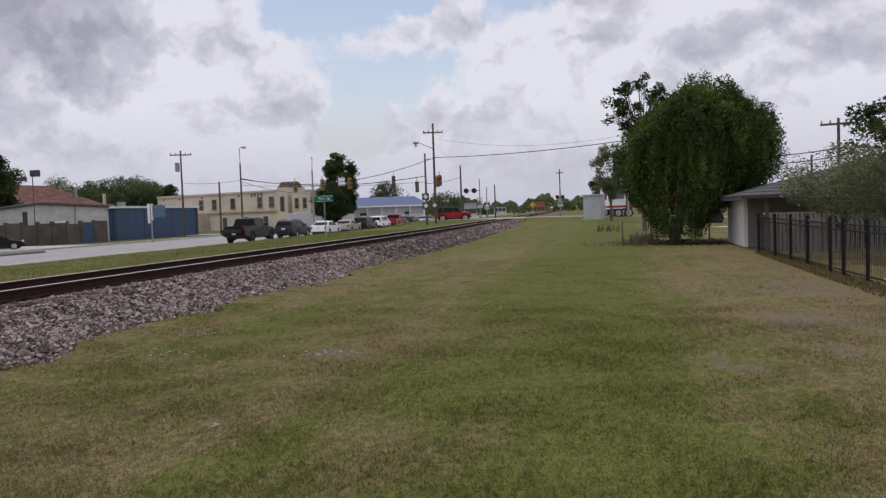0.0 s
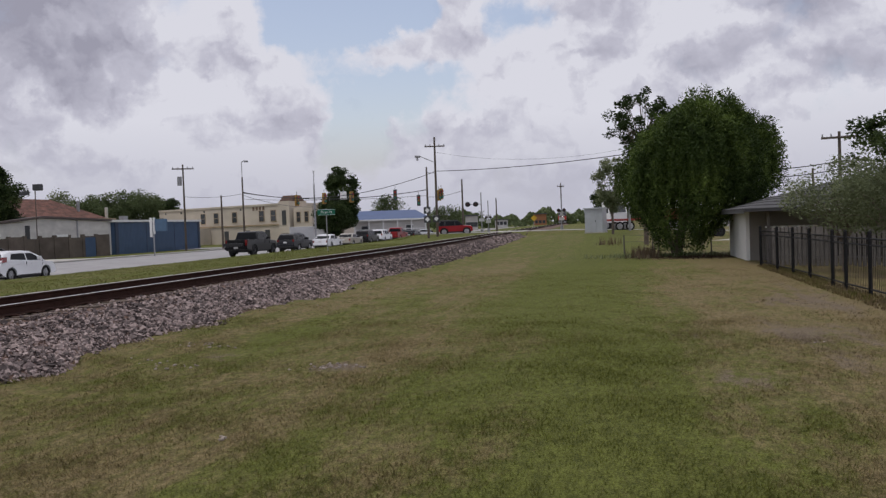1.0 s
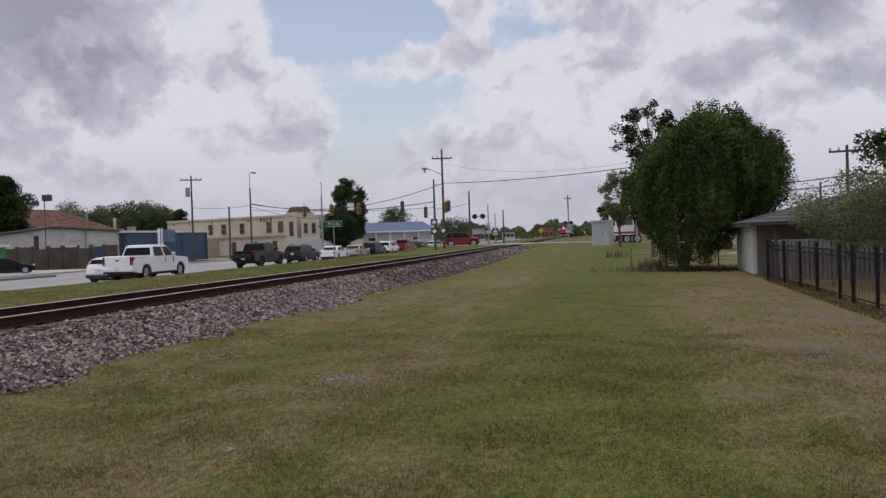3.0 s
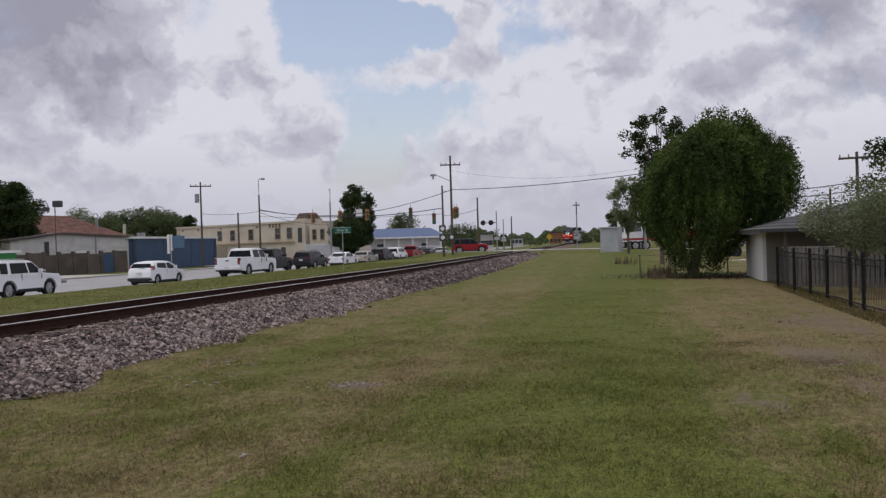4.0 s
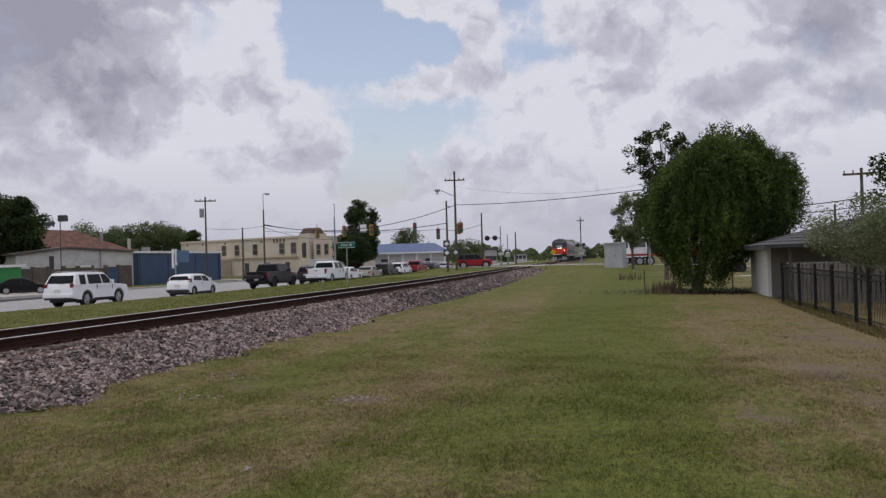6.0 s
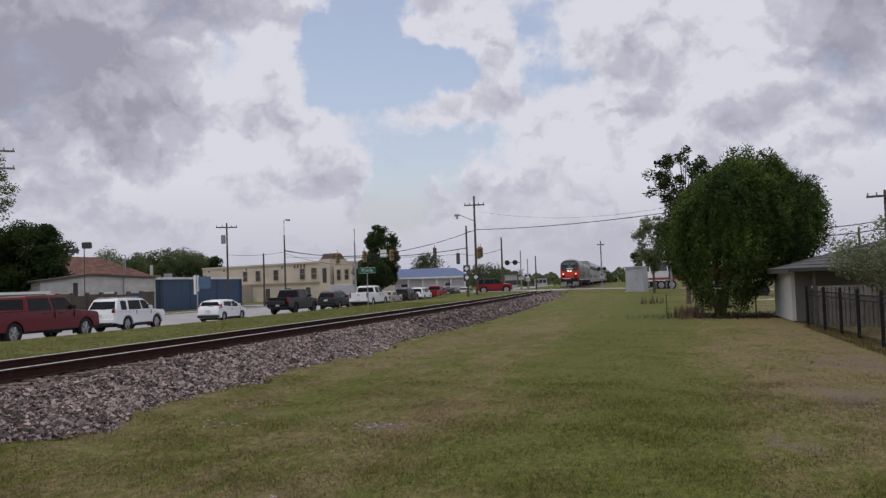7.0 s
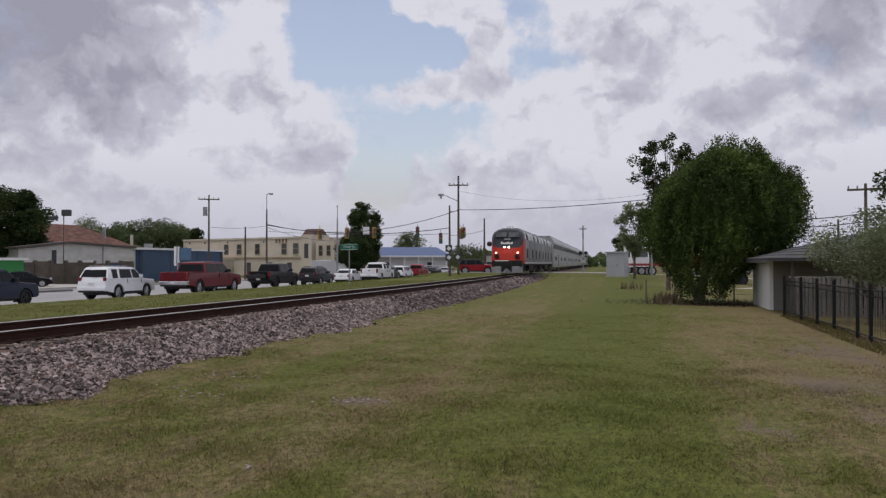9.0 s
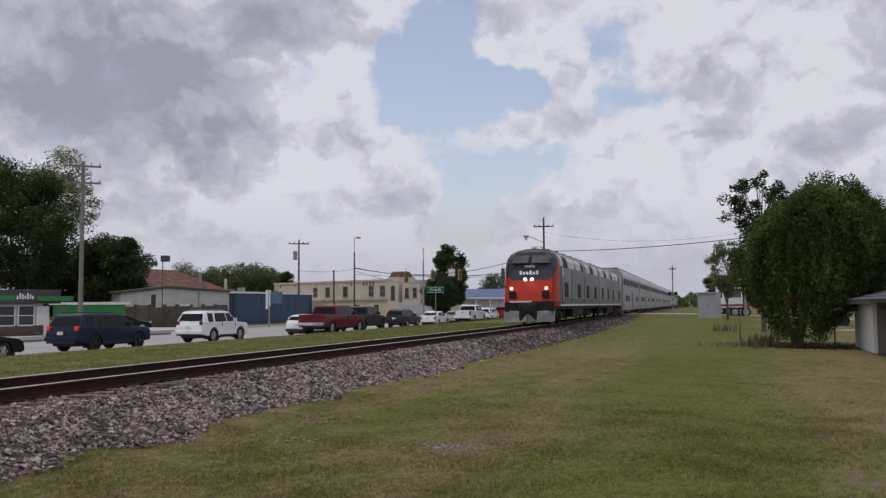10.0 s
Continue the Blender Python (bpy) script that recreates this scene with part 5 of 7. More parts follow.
        part("pilot_plow", quad_slab(bmesh.new(), [(0, 11.05, 0.16), (s * 1.42, 10.45, 0.16), (s * 1.48, 10.35, 0.82), (0.0, 10.85, 0.74)] if s < 0 else [(0.0, 10.85, 0.74), (s * 1.48, 10.35, 0.82), (s * 1.42, 10.45, 0.16), (0, 11.05, 0.16)], 0.04), PLOW, g, "silver pilot plow")
        part("buffer_hose", tubed((s * 0.5, 10.6, 0.95), (s * 0.55, 10.75, 0.45), 0.03, seg=6), UNDER, g)
    for i in range(6):
        x = -0.52 + 0.19 * i
        h = 0.22 if i in (0, 2, 5) else 0.15
        part("name_stroke", boxed(x, x + 0.13, 10.5 + rk(2.95) - 0.0, 10.5 + rk(2.95) + 0.03, 2.84, 2.84 + h, 0.008), WHITE_MARK, g, "white stroke of the mark on the nose")
    part("number_board", boxed(-0.30, 0.30, 10.5 + rk(3.3) - 0.0, 10.5 + rk(3.3) + 0.03, 3.24, 3.37, 0.01), mat("grey_mark", (0.3, 0.3, 0.31), 0.5), g, "grey board above the mark")
    part("pilot_beam", boxed(-1.42, 1.42, 9.6, 10.53, 0.74, 1.33, 0.06), UNDER, g)
    part("draft_gear_box", boxed(-0.5, 0.5, 10.5, 10.92, 0.2, 1.2, 0.08), UNDER, g)
    part("pilot_stripe", boxed(-0.15, 1.1, 10.53, 10.55, 1.26, 1.34), WHITE_MARK, g)
    part("coupler", box(boxed(-0.12, 0.12, 10.3, 11.1, 0.72, 0.98, 0.03), -0.2, 0.2, 11.0, 11.2, 0.68, 1.02, 0.05), UNDER, g)
    part("fuel_tank", boxed(-1.35, 1.35, -2.6, 2.6, 0.3, 1.0, 0.15), UNDER, g)
    part("underframe", boxed(-1.4, 1.4, -10.3, 9.8, 0.85, 1.04), UNDER, g)
    for y in (-6.6, 6.6):
        bogie(g, y)
    return g


def coach():
    g = thing("bilevel_coach", pose(0, 0, 0), "tall stainless-steel double-deck passenger coach with dark windows", "railway coach", "coaches of the train")
    prof = [(1.50, 0.45), (1.54, 0.7), (1.54, 4.1), (1.42, 4.5), (1.05, 4.82), (0.5, 4.93), (0, 4.95)]
    pts = [(x, z) for x, z in prof] + [(-x, z) for x, z in reversed(prof[:-1])]
    bm = loft([[(x, y, z) for x, z in pts] for y in (-12.9, 12.9)])
    part("hull", bm, STEEL, g, "fluted stainless-steel body")
    part("roof", boxed(-1.0, 1.0, -12.7, 12.7, 4.84, 4.99, 0.05), CHARCOAL, g)
    for s in (-1, 1):
        part("window_band", boxed(s * 1.54 - 0.02, s * 1.54 + 0.006, -12.4, 12.4, 3.05, 3.95), mat("grey_window_band", (0.13, 0.135, 0.14), 0.35, 0.5, 0.15, 1, 10, 0), g, "grey band round the upper windows")
        part("stripe", boxed(s * 1.54 - 0.02, s * 1.54 + 0.006, -12.8, 12.8, 2.72, 2.8), mat("pale_grey_stripe", (0.33, 0.33, 0.335), 0.7, 0, 0.15), g)
        for z in (0.95, 1.2, 2.25, 2.5):
            part("flute", boxed(s * 1.54 - 0.02, s * 1.54 + 0.012, -12.8, 12.8, z, z + 0.05), STEEL, g)
        for i in range(12):
            y = -11.4 + i * 2.07
            part("window", boxed(s * 1.545 - 0.02, s * 1.545 + 0.014, y - 0.72, y + 0.72, 3.2, 3.82), COACH_GLASS, g)
        for y in (-9.5, -7.4, 5.0, 7.1, 9.2):
            part("window", boxed(s * 1.545 - 0.02, s * 1.545 + 0.010, y - 0.55, y + 0.55, 1.45, 2.05), COACH_GLASS, g)
        part("door", boxed(s * 1.545 - 0.02, s * 1.545 + 0.008, -0.7, 0.7, 0.6, 2.45), CHARCOAL, g)
        part("skirt", boxed(s * 1.3 - 0.1, s * 1.3 + 0.1, -6.5, 6.5, 0.28, 0.5), UNDER, g)
    part("gangway", boxed(-0.8, 0.8, -13.2, 13.2, 1.9, 4.4), CHARCOAL, g)
    for y in (-9.1, 9.1):
        bogie(g, y, 2, 2.6)
    return g


TRAIN_UNITS = []
loco_a = locomotive()
loco_b = copy_thing(loco_a, pose(0, 0, 0))
tagged(loco_b, "second silver-grey diesel locomotive coupled behind the first")
for o in loco_b.children:
    if o.name.split(".")[0] in ("headlamp", "ditch_lamp"):
        o.data = o.data.copy()
        o.data.materials[0] = LAMP_LENS
TRAIN_UNITS += [(loco_a, 10.5, 180), (loco_b, 32.1, 0)]
coach_a = coach()
for i in range(9):
    c_ = coach_a if i == 0 else copy_thing(coach_a, pose(0, 0, 0))
    TRAIN_UNITS.append((c_, 56.6 + i * 26.5, 180))


def train_rows(behind, way):
    rows = []
    for i in range(41):
        t = i * 0.25
        y = 46.7 + 31.0 * (10.0 - t) + behind
        x0, x1 = float(track_x(y - 7)), float(track_x(y + 7))
        turn = way - math.degrees(math.atan2(x1 - x0, 14.0))
        rows.append((t, pose((x0 + x1) / 2, y, RAIL_Z, 0, 0, turn)))
    return rows


def car_rows(lane, wb, keys, half=0.83):
    out = []
    for t, s in keys:
        y = s + wb / 2
        out.append((t, pose(-(lane + half), y, float(road_z(lane + half)))))
    return out


def motions():
    for unit, behind, way in TRAIN_UNITS:
        walk(unit, train_rows(behind, way))
    walk(white_suv, car_rows(LANE_L, 2.79, [(0, 9), (1, 17.5), (2, 24.6), (3, 30.0), (4, 34.1), (5, 37.2), (6, 39.5), (7, 41.0), (8, 41.9), (9, 42.1), (10, 42.1)]))
    walk(white_hatch, car_rows(LANE_L, 2.49, [(0, 30.4), (1, 35.7), (2, 40.1), (3, 43.8), (4, 46.9), (5, 49.2), (6, 50.8), (7, 51.9), (8, 52.8), (9, 53.3), (10, 54.2)]))
    walk(white_pickup, car_rows(LANE_R, 3.6, [(0, 1), (1, 15), (2, 28.4), (2.5, 35.2), (3, 41.6), (4, 53.0), (4.5, 57.5), (5, 61.7), (6, 68.3), (7, 73.7), (8, 78.3), (9, 82.2), (10, 84.6)]))
    walk(red_pickup, car_rows(LANE_R, 4.42, [(0, -48), (2, -26), (4, -3), (6, 18.6), (6.5, 24.2), (7, 29.0), (7.5, 33.7), (8, 38.0), (8.5, 42.0), (9, 45.6), (9.5, 48.55), (10, 51.3)]))
    walk(blue_suv, car_rows(LANE_L, 3.1, [(0, -22), (2, -4), (4, 12), (6, 25), (7, 28.6), (7.5, 29.8), (8, 30.6), (9, 31.6), (9.5, 32.1), (10, 32.4)]))
    walk(black_sedan, car_rows(LANE_R, 2.7, [(0, -80), (4, -38), (7, -8), (8, 2.5), (9, 12.3), (10, 21.6)]))

# ---------------------------------------------------------------- beyond the road
BLUE_METAL = ribbed("blue_ribbed_metal", (0.036, 0.074, 0.145), 0.3, "Y", 0.010, 0.5, 0.1)
WHITE_METAL = ribbed("offwhite_ribbed_metal", (0.58, 0.555, 0.525), 0.35, "Y", 0.03, 0.6, 0.1, 0.2)
TAN_STUCCO = mat("tan_stucco", (0.54, 0.475, 0.395), 0.9, 0, 0.16, 0.35, 12, 0.15)
TAN_DARK = mat("tan_trim", (0.36, 0.28, 0.19), 0.9, 0, 0.15, 0.5, 12, 0.1)
RUST_ROOF = ribbed("rusty_metal_roof", (0.125, 0.056, 0.040), 0.4, "Y", 0.03, 0.8, 0.1, 0.75)
BLOCK = mat("weathered_block_wall", (0.105, 0.085, 0.07), 0.95, 0, 0.4, 0.8, 10, 0.3)
GREEN_METAL = mat("bright_green_metal", (0.02, 0.20, 0.045), 0.5, 0, 0.12, 0.8, 15, 0.05)
WHITE_TRIM = mat("white_trim", (0.7, 0.7, 0.69), 0.6, 0, 0.08, 1, 20, 0.05)
DARK_FASCIA = mat("dark_fascia", (0.05, 0.052, 0.055), 0.6, 0, 0.15, 1, 20, 0.05)
WINDOW = mat("window_glass", (0.05, 0.055, 0.06), 0.12, 0, 0.15, 2, 10, 0)
POLE_WOOD = mat("creosoted_pole_wood", (0.10, 0.08, 0.065), 0.95, 0, 0.35, 2, 25, 0.4)
POLE_STEEL = mat("grey_pole_steel", (0.30, 0.30, 0.31), 0.5, 0.5, 0.15, 2, 25, 0.05)
WIRE = mat("black_cable", (0.02, 0.02, 0.022), 0.7, 0, 0.1)
YELLOW = mat("signal_yellow", (0.30, 0.17, 0.03), 0.5, 0, 0.12, 4, 30, 0)
FAR_Z = -0.2


def px(az, d):
    v = bearing(az, d)
    return v.x, v.y


def framed(name, az0, d0, az1, d1, label, category, z=FAR_Z):
    """A thing whose local x runs along its front from one bearing to another; y points away from the road."""
    a, b = bearing(az0, d0), bearing(az1, d1)
    turn = math.degrees(math.atan2(b.y - a.y, b.x - a.x))
    return thing(name, pose(a.x, a.y, z, 0, 0, turn), label, category), (b - a).length


def window_on(g, x, z, w, h, y=0.0, frame_mat=None):
    wd = new("window")
    wd.parent = g
    wd.matrix_local = pose(x, y, z)
    part("pane", boxed(-w / 2, w / 2, -0.02, 0.02, 0, h), WINDOW, wd)
    fm = frame_mat or WHITE_TRIM
    part("frame", box(box(box(box(box(bmesh.new(), -w / 2 - 0.08, -w / 2, -0.07, 0.05, -0.08, h + 0.08), w / 2, w / 2 + 0.08, -0.07, 0.05, -0.08, h + 0.08), -w / 2, w / 2, -0.07, 0.05, h, h + 0.08), -w / 2, w / 2, -0.09, 0.05, -0.1, 0), -w / 2, w / 2, -0.05, 0.03, h / 2 - 0.03, h / 2 + 0.03), fm, wd)
    return wd


def wall_poly(g, name, pts, depth, material, label=""):
    """An upright wall outlined in its own plane (x, z), some way thick."""
    bm = bmesh.new()
    a = [bm.verts.new((x, 0, z)) for x, z in pts]
    b = [bm.verts.new((x, depth, z)) for x, z in pts]
    bm.faces.new(a)
    bm.faces.new(list(reversed(b)))
    k = len(pts)
    for i in range(k):
        j = (i + 1) % k
        bm.faces.new((a[j], a[i], b[i], b[j]))
    bmesh.ops.recalc_face_normals(bm, faces=bm.faces)
    return part(name, bm, material, g, label)


# blue metal building along the road
blue = thing("blue_metal_building", pose(-56.5, 88.2, FAR_Z), "low blue ribbed-metal building with a white roof edge", "building")
part("wall", boxed(-1.6, 0, 0, 20.0, 0, 3.75), BLUE_METAL, blue, "blue ribbed-metal wall")
part("roof_edge", boxed(-1.8, 0.25, -0.2, 20.2, 3.75, 4.0), WHITE_TRIM, blue, "white roof edge")
part("corner_trim", boxed(-0.1, 0.06, -0.05, 0.5, 0, 3.74), mat("navy_trim", (0.02, 0.035, 0.07), 0.5), blue)
part("corner_trim", boxed(-0.1, 0.06, 19.5, 20.06, 0, 3.74), mat("navy_trim", (0.02, 0.035, 0.07), 0.5), blue)
for y in (6.5, 13.2):
    part("wall_joint", boxed(-0.05, 0.03, y, y + 0.08, 0, 3.7), mat("navy_trim", (0.02, 0.035, 0.07), 0.5), blue)
part("roof_vent", boxed(-1.4, -0.8, 3, 3.9, 4.0, 4.5), POLE_STEEL, blue)

# pale warehouse beside it
g, L_ = framed("pale_warehouse", -39.6, 101, -32.75, 105.2, "long off-white metal warehouse with a low gable and dark eaves", "building")
wall_poly(g, "wall", [(0, 0), (L_, 0), (L_, 3.85), (L_ * 0.40, 4.35), (0, 3.7)], 14, WHITE_METAL, "off-white ribbed-metal wall")
for (xa, za), (xb, zb_) in (((-0.3, 3.72), (L_ * 0.40, 4.38)), ((L_ * 0.40, 4.38), (L_, 3.88))):
    part("roof", quad_slab(bmesh.new(), [(xa, -0.35, za), (xb, -0.35, zb_), (xb, 14.3, zb_ + 0.1), (xa, 14.3, za + 0.1)], 0.22), mat("dark_roof_edge", (0.10, 0.08, 0.075), 0.7), g, "dark roof edge")
part("wall_opening", boxed(L_ * 0.26, L_ * 0.26 + 0.5, -0.03, 0.1, 1.9, 3.6), DARK_FASCIA, g)
part("downpipe", boxed(L_ * 0.68, L_ * 0.68 + 0.12, -0.12, -0.02, 0, 4.2), POLE_STEEL, g)

# rust-red hipped roof behind
g, L_ = framed("house_with_rusty_roof", -38.9, 128, -32.3, 138, "house with a rust-red hipped metal roof", "house")
part("wall", boxed(0.5, L_ - 0.5, 0.5, 11.5, 0, 4.9), TAN_DARK, g)
bm = bmesh.new()
c = [bm.verts.new(v) for v in ((0, 0, 4.8), (L_, 0, 4.2), (L_, 12, 4.8), (0, 12, 4.8), (L_ * 0.16, 6, 8.0), (L_ * 0.58, 6, 7.9))]
for f in ((0, 1, 5, 4), (1, 2, 5), (2, 3, 4, 5), (3, 0, 4)):
    bm.faces.new([c[i] for i in f])
part("roof", bm, RUST_ROOF, g, "rust-red metal roof")
part("vent_pipe", tubed((L_ * 0.72, 3, 5.5), (L_ * 0.72, 3, 7.6), 0.22), POLE_STEEL, g)
part("vent_pipe", tubed((L_ * 0.98, 3, 4.0), (L_ * 0.98, 3, 6.6), 0.25), mat("pale_pipe", (0.5, 0.47, 0.42), 0.8), g)

# block wall before the warehouse, with a blue door
g, L_ = framed("block_wall", -40.4, 92, -33.0, 101, "weathered brown-grey block wall along the lot", "wall")
n_ = 9
for i in range(n_):
    part("wall_panel", boxed(i * L_ / n_ + 0.02, (i + 1) * L_ / n_ - 0.02, 0, 0.25, 0, 2.25 + 0.12 * ((i * 7) % 3 - 1)), BLOCK, g)
    part("pier", boxed(i * L_ / n_ - 0.15, i * L_ / n_ + 0.15, -0.08, 0.3, 0, 2.45), BLOCK, g)
part("door", boxed(L_ * 0.79, L_ * 0.79 + 1.3, -0.06, 0.02, 0, 2.1), BLUE_METAL, g, "blue door in the wall")
part("white_board", boxed(L_ * 0.55, L_ * 0.55 + 1.6, -0.06, 0.2, 2.25, 2.5), WHITE_TRIM, g)

# sign board on a post by the blue building
g = thing("pole_sign", pose(*px(-30.35, 88), FAR_Z), "blue and white sign box on a post", "sign")
part("post", tubed((0, 0, 0), (0, 0, 3.8), 0.07), POLE_STEEL, g)
part("sign_box", boxed(0.22, 1.45, -0.12, 0.12, 2.45, 3.65, 0.03), mat("faded_blue_sign", (0.07, 0.13, 0.21), 0.5, 0, 0.15), g, "blue sign box")
part("sign_panel", boxed(-0.38, -0.14, -0.08, 0.08, 1.9, 3.8, 0.02), WHITE_TRIM, g, "white panel")
part("sign_panel", boxed(0.02, 0.16, -0.1, 0.1, 2.2, 3.8, 0.02), WHITE_TRIM, g, "white panel")

# tan two-storey building
g, L_ = framed("tan_two_storey_building", -30.0, 168, -22.35, 143, "tan stucco two-storey building with parapet, corner tower and wing", "building")
part("wall", boxed(0, L_, 0, 14, 0, 6.35), TAN_STUCCO, g, "tan stucco front")
part("parapet", boxed(-0.1, L_ + 0.1, -0.12, 14.1, 6.35, 6.65), TAN_STUCCO, g)
part("ledge", boxed(-0.05, L_, -0.16, 0, 3.0, 3.25), TAN_DARK, g)
part("lower_front", boxed(-0.5, L_ * 0.45, -2.4, -0.02, 0, 2.9), TAN_STUCCO, g, "single-storey front part")
for f in (0.39, 0.50, 0.65, 0.86, 0.948):
    window_on(g, L_ * f, 3.75, 1.15, 1.75, -0.01, TAN_DARK)
for f in (0.06, 0.2, 0.4, 0.55, 0.7):
    part("parapet_vent", boxed(L_ * f - 0.18, L_ * f + 0.18, -0.03, 0.05, 5.75, 6.1), DARK_FASCIA, g)
for f in (0.80, 0.825, 0.85, 0.875):
    part("house_mark", boxed(L_ * f - 0.22, L_ * f + 0.22, -0.05, 0.02, 5.65, 6.25), mat("brown_mark", (0.16, 0.10, 0.07), 0.8), g, "brown mark on the parapet")
for f in (0.58, 0.75, 0.9):
    part("door", boxed(L_ * f - 0.55, L_ * f + 0.55, -0.05, 0.03, 0, 2.3), DARK_FASCIA, g)
t0 = L_
part("tower", boxed(t0 + 0.2, t0 + 2.7, -0.6, 3.4, 0, 6.9), TAN_STUCCO, g, "square corner tower")
bm = bmesh.new()
bmesh.ops.create_cone(bm, cap_ends=True, segments=4, radius1=2.05, radius2=1.45, depth=0.95, matrix=Matrix.Translation((t0 + 1.35, 1.4, 7.35)) @ pose(0, 0, 0, 0, 0, 45))
part("tower_cap", bm, mat("brown_shingle_cap", (0.11, 0.065, 0.05), 0.9, 0, 0.3, 2, 15, 0.3), g, "brown shingled cap")
part("arch_window", boxed(t0 + 1.0, t0 + 1.9, -0.66, -0.5, 3.0, 5.4), DARK_FASCIA, g)
wing = wall_poly(g, "wing", [(t0 + 3.0, 0), (t0 + 7.2, 0), (t0 + 7.2, 6.0), (t0 + 3.0, 5.6)], 10, TAN_STUCCO, "tan side wing")
for x in (4.2, 6.0):
    window_on(g, t0 + x, 3.4, 0.8, 1.6, -0.01, TAN_DARK)

# white van parked before it
g = thing("box_van", pose(*px(-20.7, 126), FAR_Z, 0, 0, -70), "white box van parked by the tan building", "van")
part("box", boxed(-1.0, 1.0, -2.4, 1.2, 0.6, 2.55, 0.05), mat("off_white_van_box", (0.46, 0.46, 0.47), 0.6, 0, 0.1, 1, 20, 0.05), g)
part("cab", prism([(1.2, 0.5), (3.2, 0.5), (3.2, 1.2), (2.5, 2.1), (1.2, 2.15)], lambda y, z: 1.0, 0.05), WHITE_TRIM, g)
part("windscreen", quad_slab(bmesh.new(), [(-0.85, 3.12, 1.32), (0.85, 3.12, 1.32), (0.85, 2.58, 2.02), (-0.85, 2.58, 2.02)], 0.02), WINDOW, g)
for s in (-1, 1):
    for y in (-2.2, 2.4):
        wheel(g, s * 0.95, y, 0.4, RIM, s)

# low building with blue roof edge
g, L_ = framed("blue_roofed_building", -17.6, 150, -12.6, 152, "low white building with a blue metal roof and porch posts", "building")
part("wall", boxed(0.3, L_ - 0.3, 0.6, 12, 0, 3.3), mat("pale_siding", (0.50, 0.485, 0.465), 0.8, 0, 0.15, 0.6, 15, 0.1), g)
part("wall_band", boxed(0.3, L_ - 0.3, 0.5, 0.6, 1.55, 1.75), WHITE_TRIM, g, "white band along the wall")
part("roof", prism([(-0.6, 3.45), (6.5, 5.1), (13, 3.45)], lambda y, z: L_ / 2 + 0.6 - 0.9 * (z - 3.45)), mat("blue_metal_roof", (0.045, 0.085, 0.20), 0.45, 0.1, 0.12, 0.5, 15, 0.05), g, "blue metal roof").matrix_local = pose(L_ / 2, 0, 0)
part("eave", boxed(-0.5, L_ + 0.5, -0.6, 0.0, 3.2, 3.46), WHITE_TRIM, g)
for i in range(6):
    x = 0.3 + i * (L_ - 0.6) / 5
    part("porch_post", boxed(x - 0.12, x + 0.12, -0.2, 0.04, 0, 3.2), WHITE_TRIM, g)
for i in range(2):
    window_on(g, 2.2 + i * 8.0, 0.9, 1.3, 1.4, 0.58)

# green and grey shop with its canopy, and the green shed
g, L_ = framed("green_shop", -47.5, 71, -42.9, 72, "small shop with a grey and green fascia and pale shopfront", "shop", -0.1)
part("wall", boxed(0, L_ - 1.4, 0.4, 8, 0, 2.4), mat("shop_wall", (0.45, 0.42, 0.38), 0.8, 0, 0.12, 0.8, 15), g)
part("plinth", boxed(-0.05, L_ - 1.35, 0.3, 0.4, 0, 0.75), mat("brown_plinth", (0.10, 0.07, 0.06), 0.9, 0, 0.25), g)
part("fascia", boxed(-0.2, L_ - 0.3, -0.4, 8.2, 2.4, 3.45, 0.03), DARK_FASCIA, g, "dark grey fascia")
part("green_band", boxed(-0.22, L_ * 0.4, -0.43, -0.38, 2.65, 3.0), GREEN_METAL, g, "green band")
part("green_band", boxed(L_ * 0.66, L_ + 0.5, -0.9, 3.0, 2.6, 2.95), GREEN_METAL, g, "green canopy end")
r_ = random.Random(3)
for i in range(7):
    x = L_ * 0.42 + i * L_ * 0.03
    part("sign_stroke", boxed(x, x + L_ * 0.018, -0.45, -0.41, 2.72 + 0.05 * (i % 2), 3.0 + 0.1 * ((i * 5) % 3)), WHITE_MARK, g, "white sign stroke")
for f in (0.1, 0.33, 0.56):
    window_on(g, L_ * f, 0.8, 1.0, 1.4, 0.38)
part("shop_door", boxed(L_ * 0.68, L_ * 0.68 + 0.9, 0.3, 0.42, 0, 2.2), WHITE_TRIM, g)

g, L_ = framed("green_shed", -42.7, 90, -39.3, 92, "bright green metal shed with a white flat roof", "shed")
part("wall", boxed(0, L_, 0, 4, 0, 2.45), GREEN_METAL, g)
part("roof", boxed(-0.3, L_ + 0.3, -0.4, 4.3, 2.45, 2.7), WHITE_TRIM, g, "white flat roof")
parked = sedan("parked_black_car", "black car parked before the block wall", BLACK_PAINT, 4.5)
parked.matrix_world = pose(*px(-39.2, 84), FAR_Z + 0.02, 0, 0, -52)

# lot and pavement beyond the road
bm = boxed(-62, -47.2, 20, 74, -0.3, -0.14)
tagged(part("parking_lot", bm, CONCRETE), "pale concrete forecourt beyond the road", "pavement", "", "structure")
bm = boxed(-46.6, -46.1, -40, 320, -0.4, -0.02, 0.02)
tagged(part("kerb", bm, CONCRETE), "pale concrete kerb along the road", "kerb", "", "structure")
island = part("traffic_island", boxed(-43.5, -41.5, 22, 56, -0.2, 0.0, 0.05), mat("dark_kerb", (0.16, 0.155, 0.15), 0.9, 0, 0.25, 1, 20, 0.2))
tagged(island, "low dark concrete island at the driveway", "kerb", "", "structure")

# ---------------------------------------------------------------- poles, wires and signals


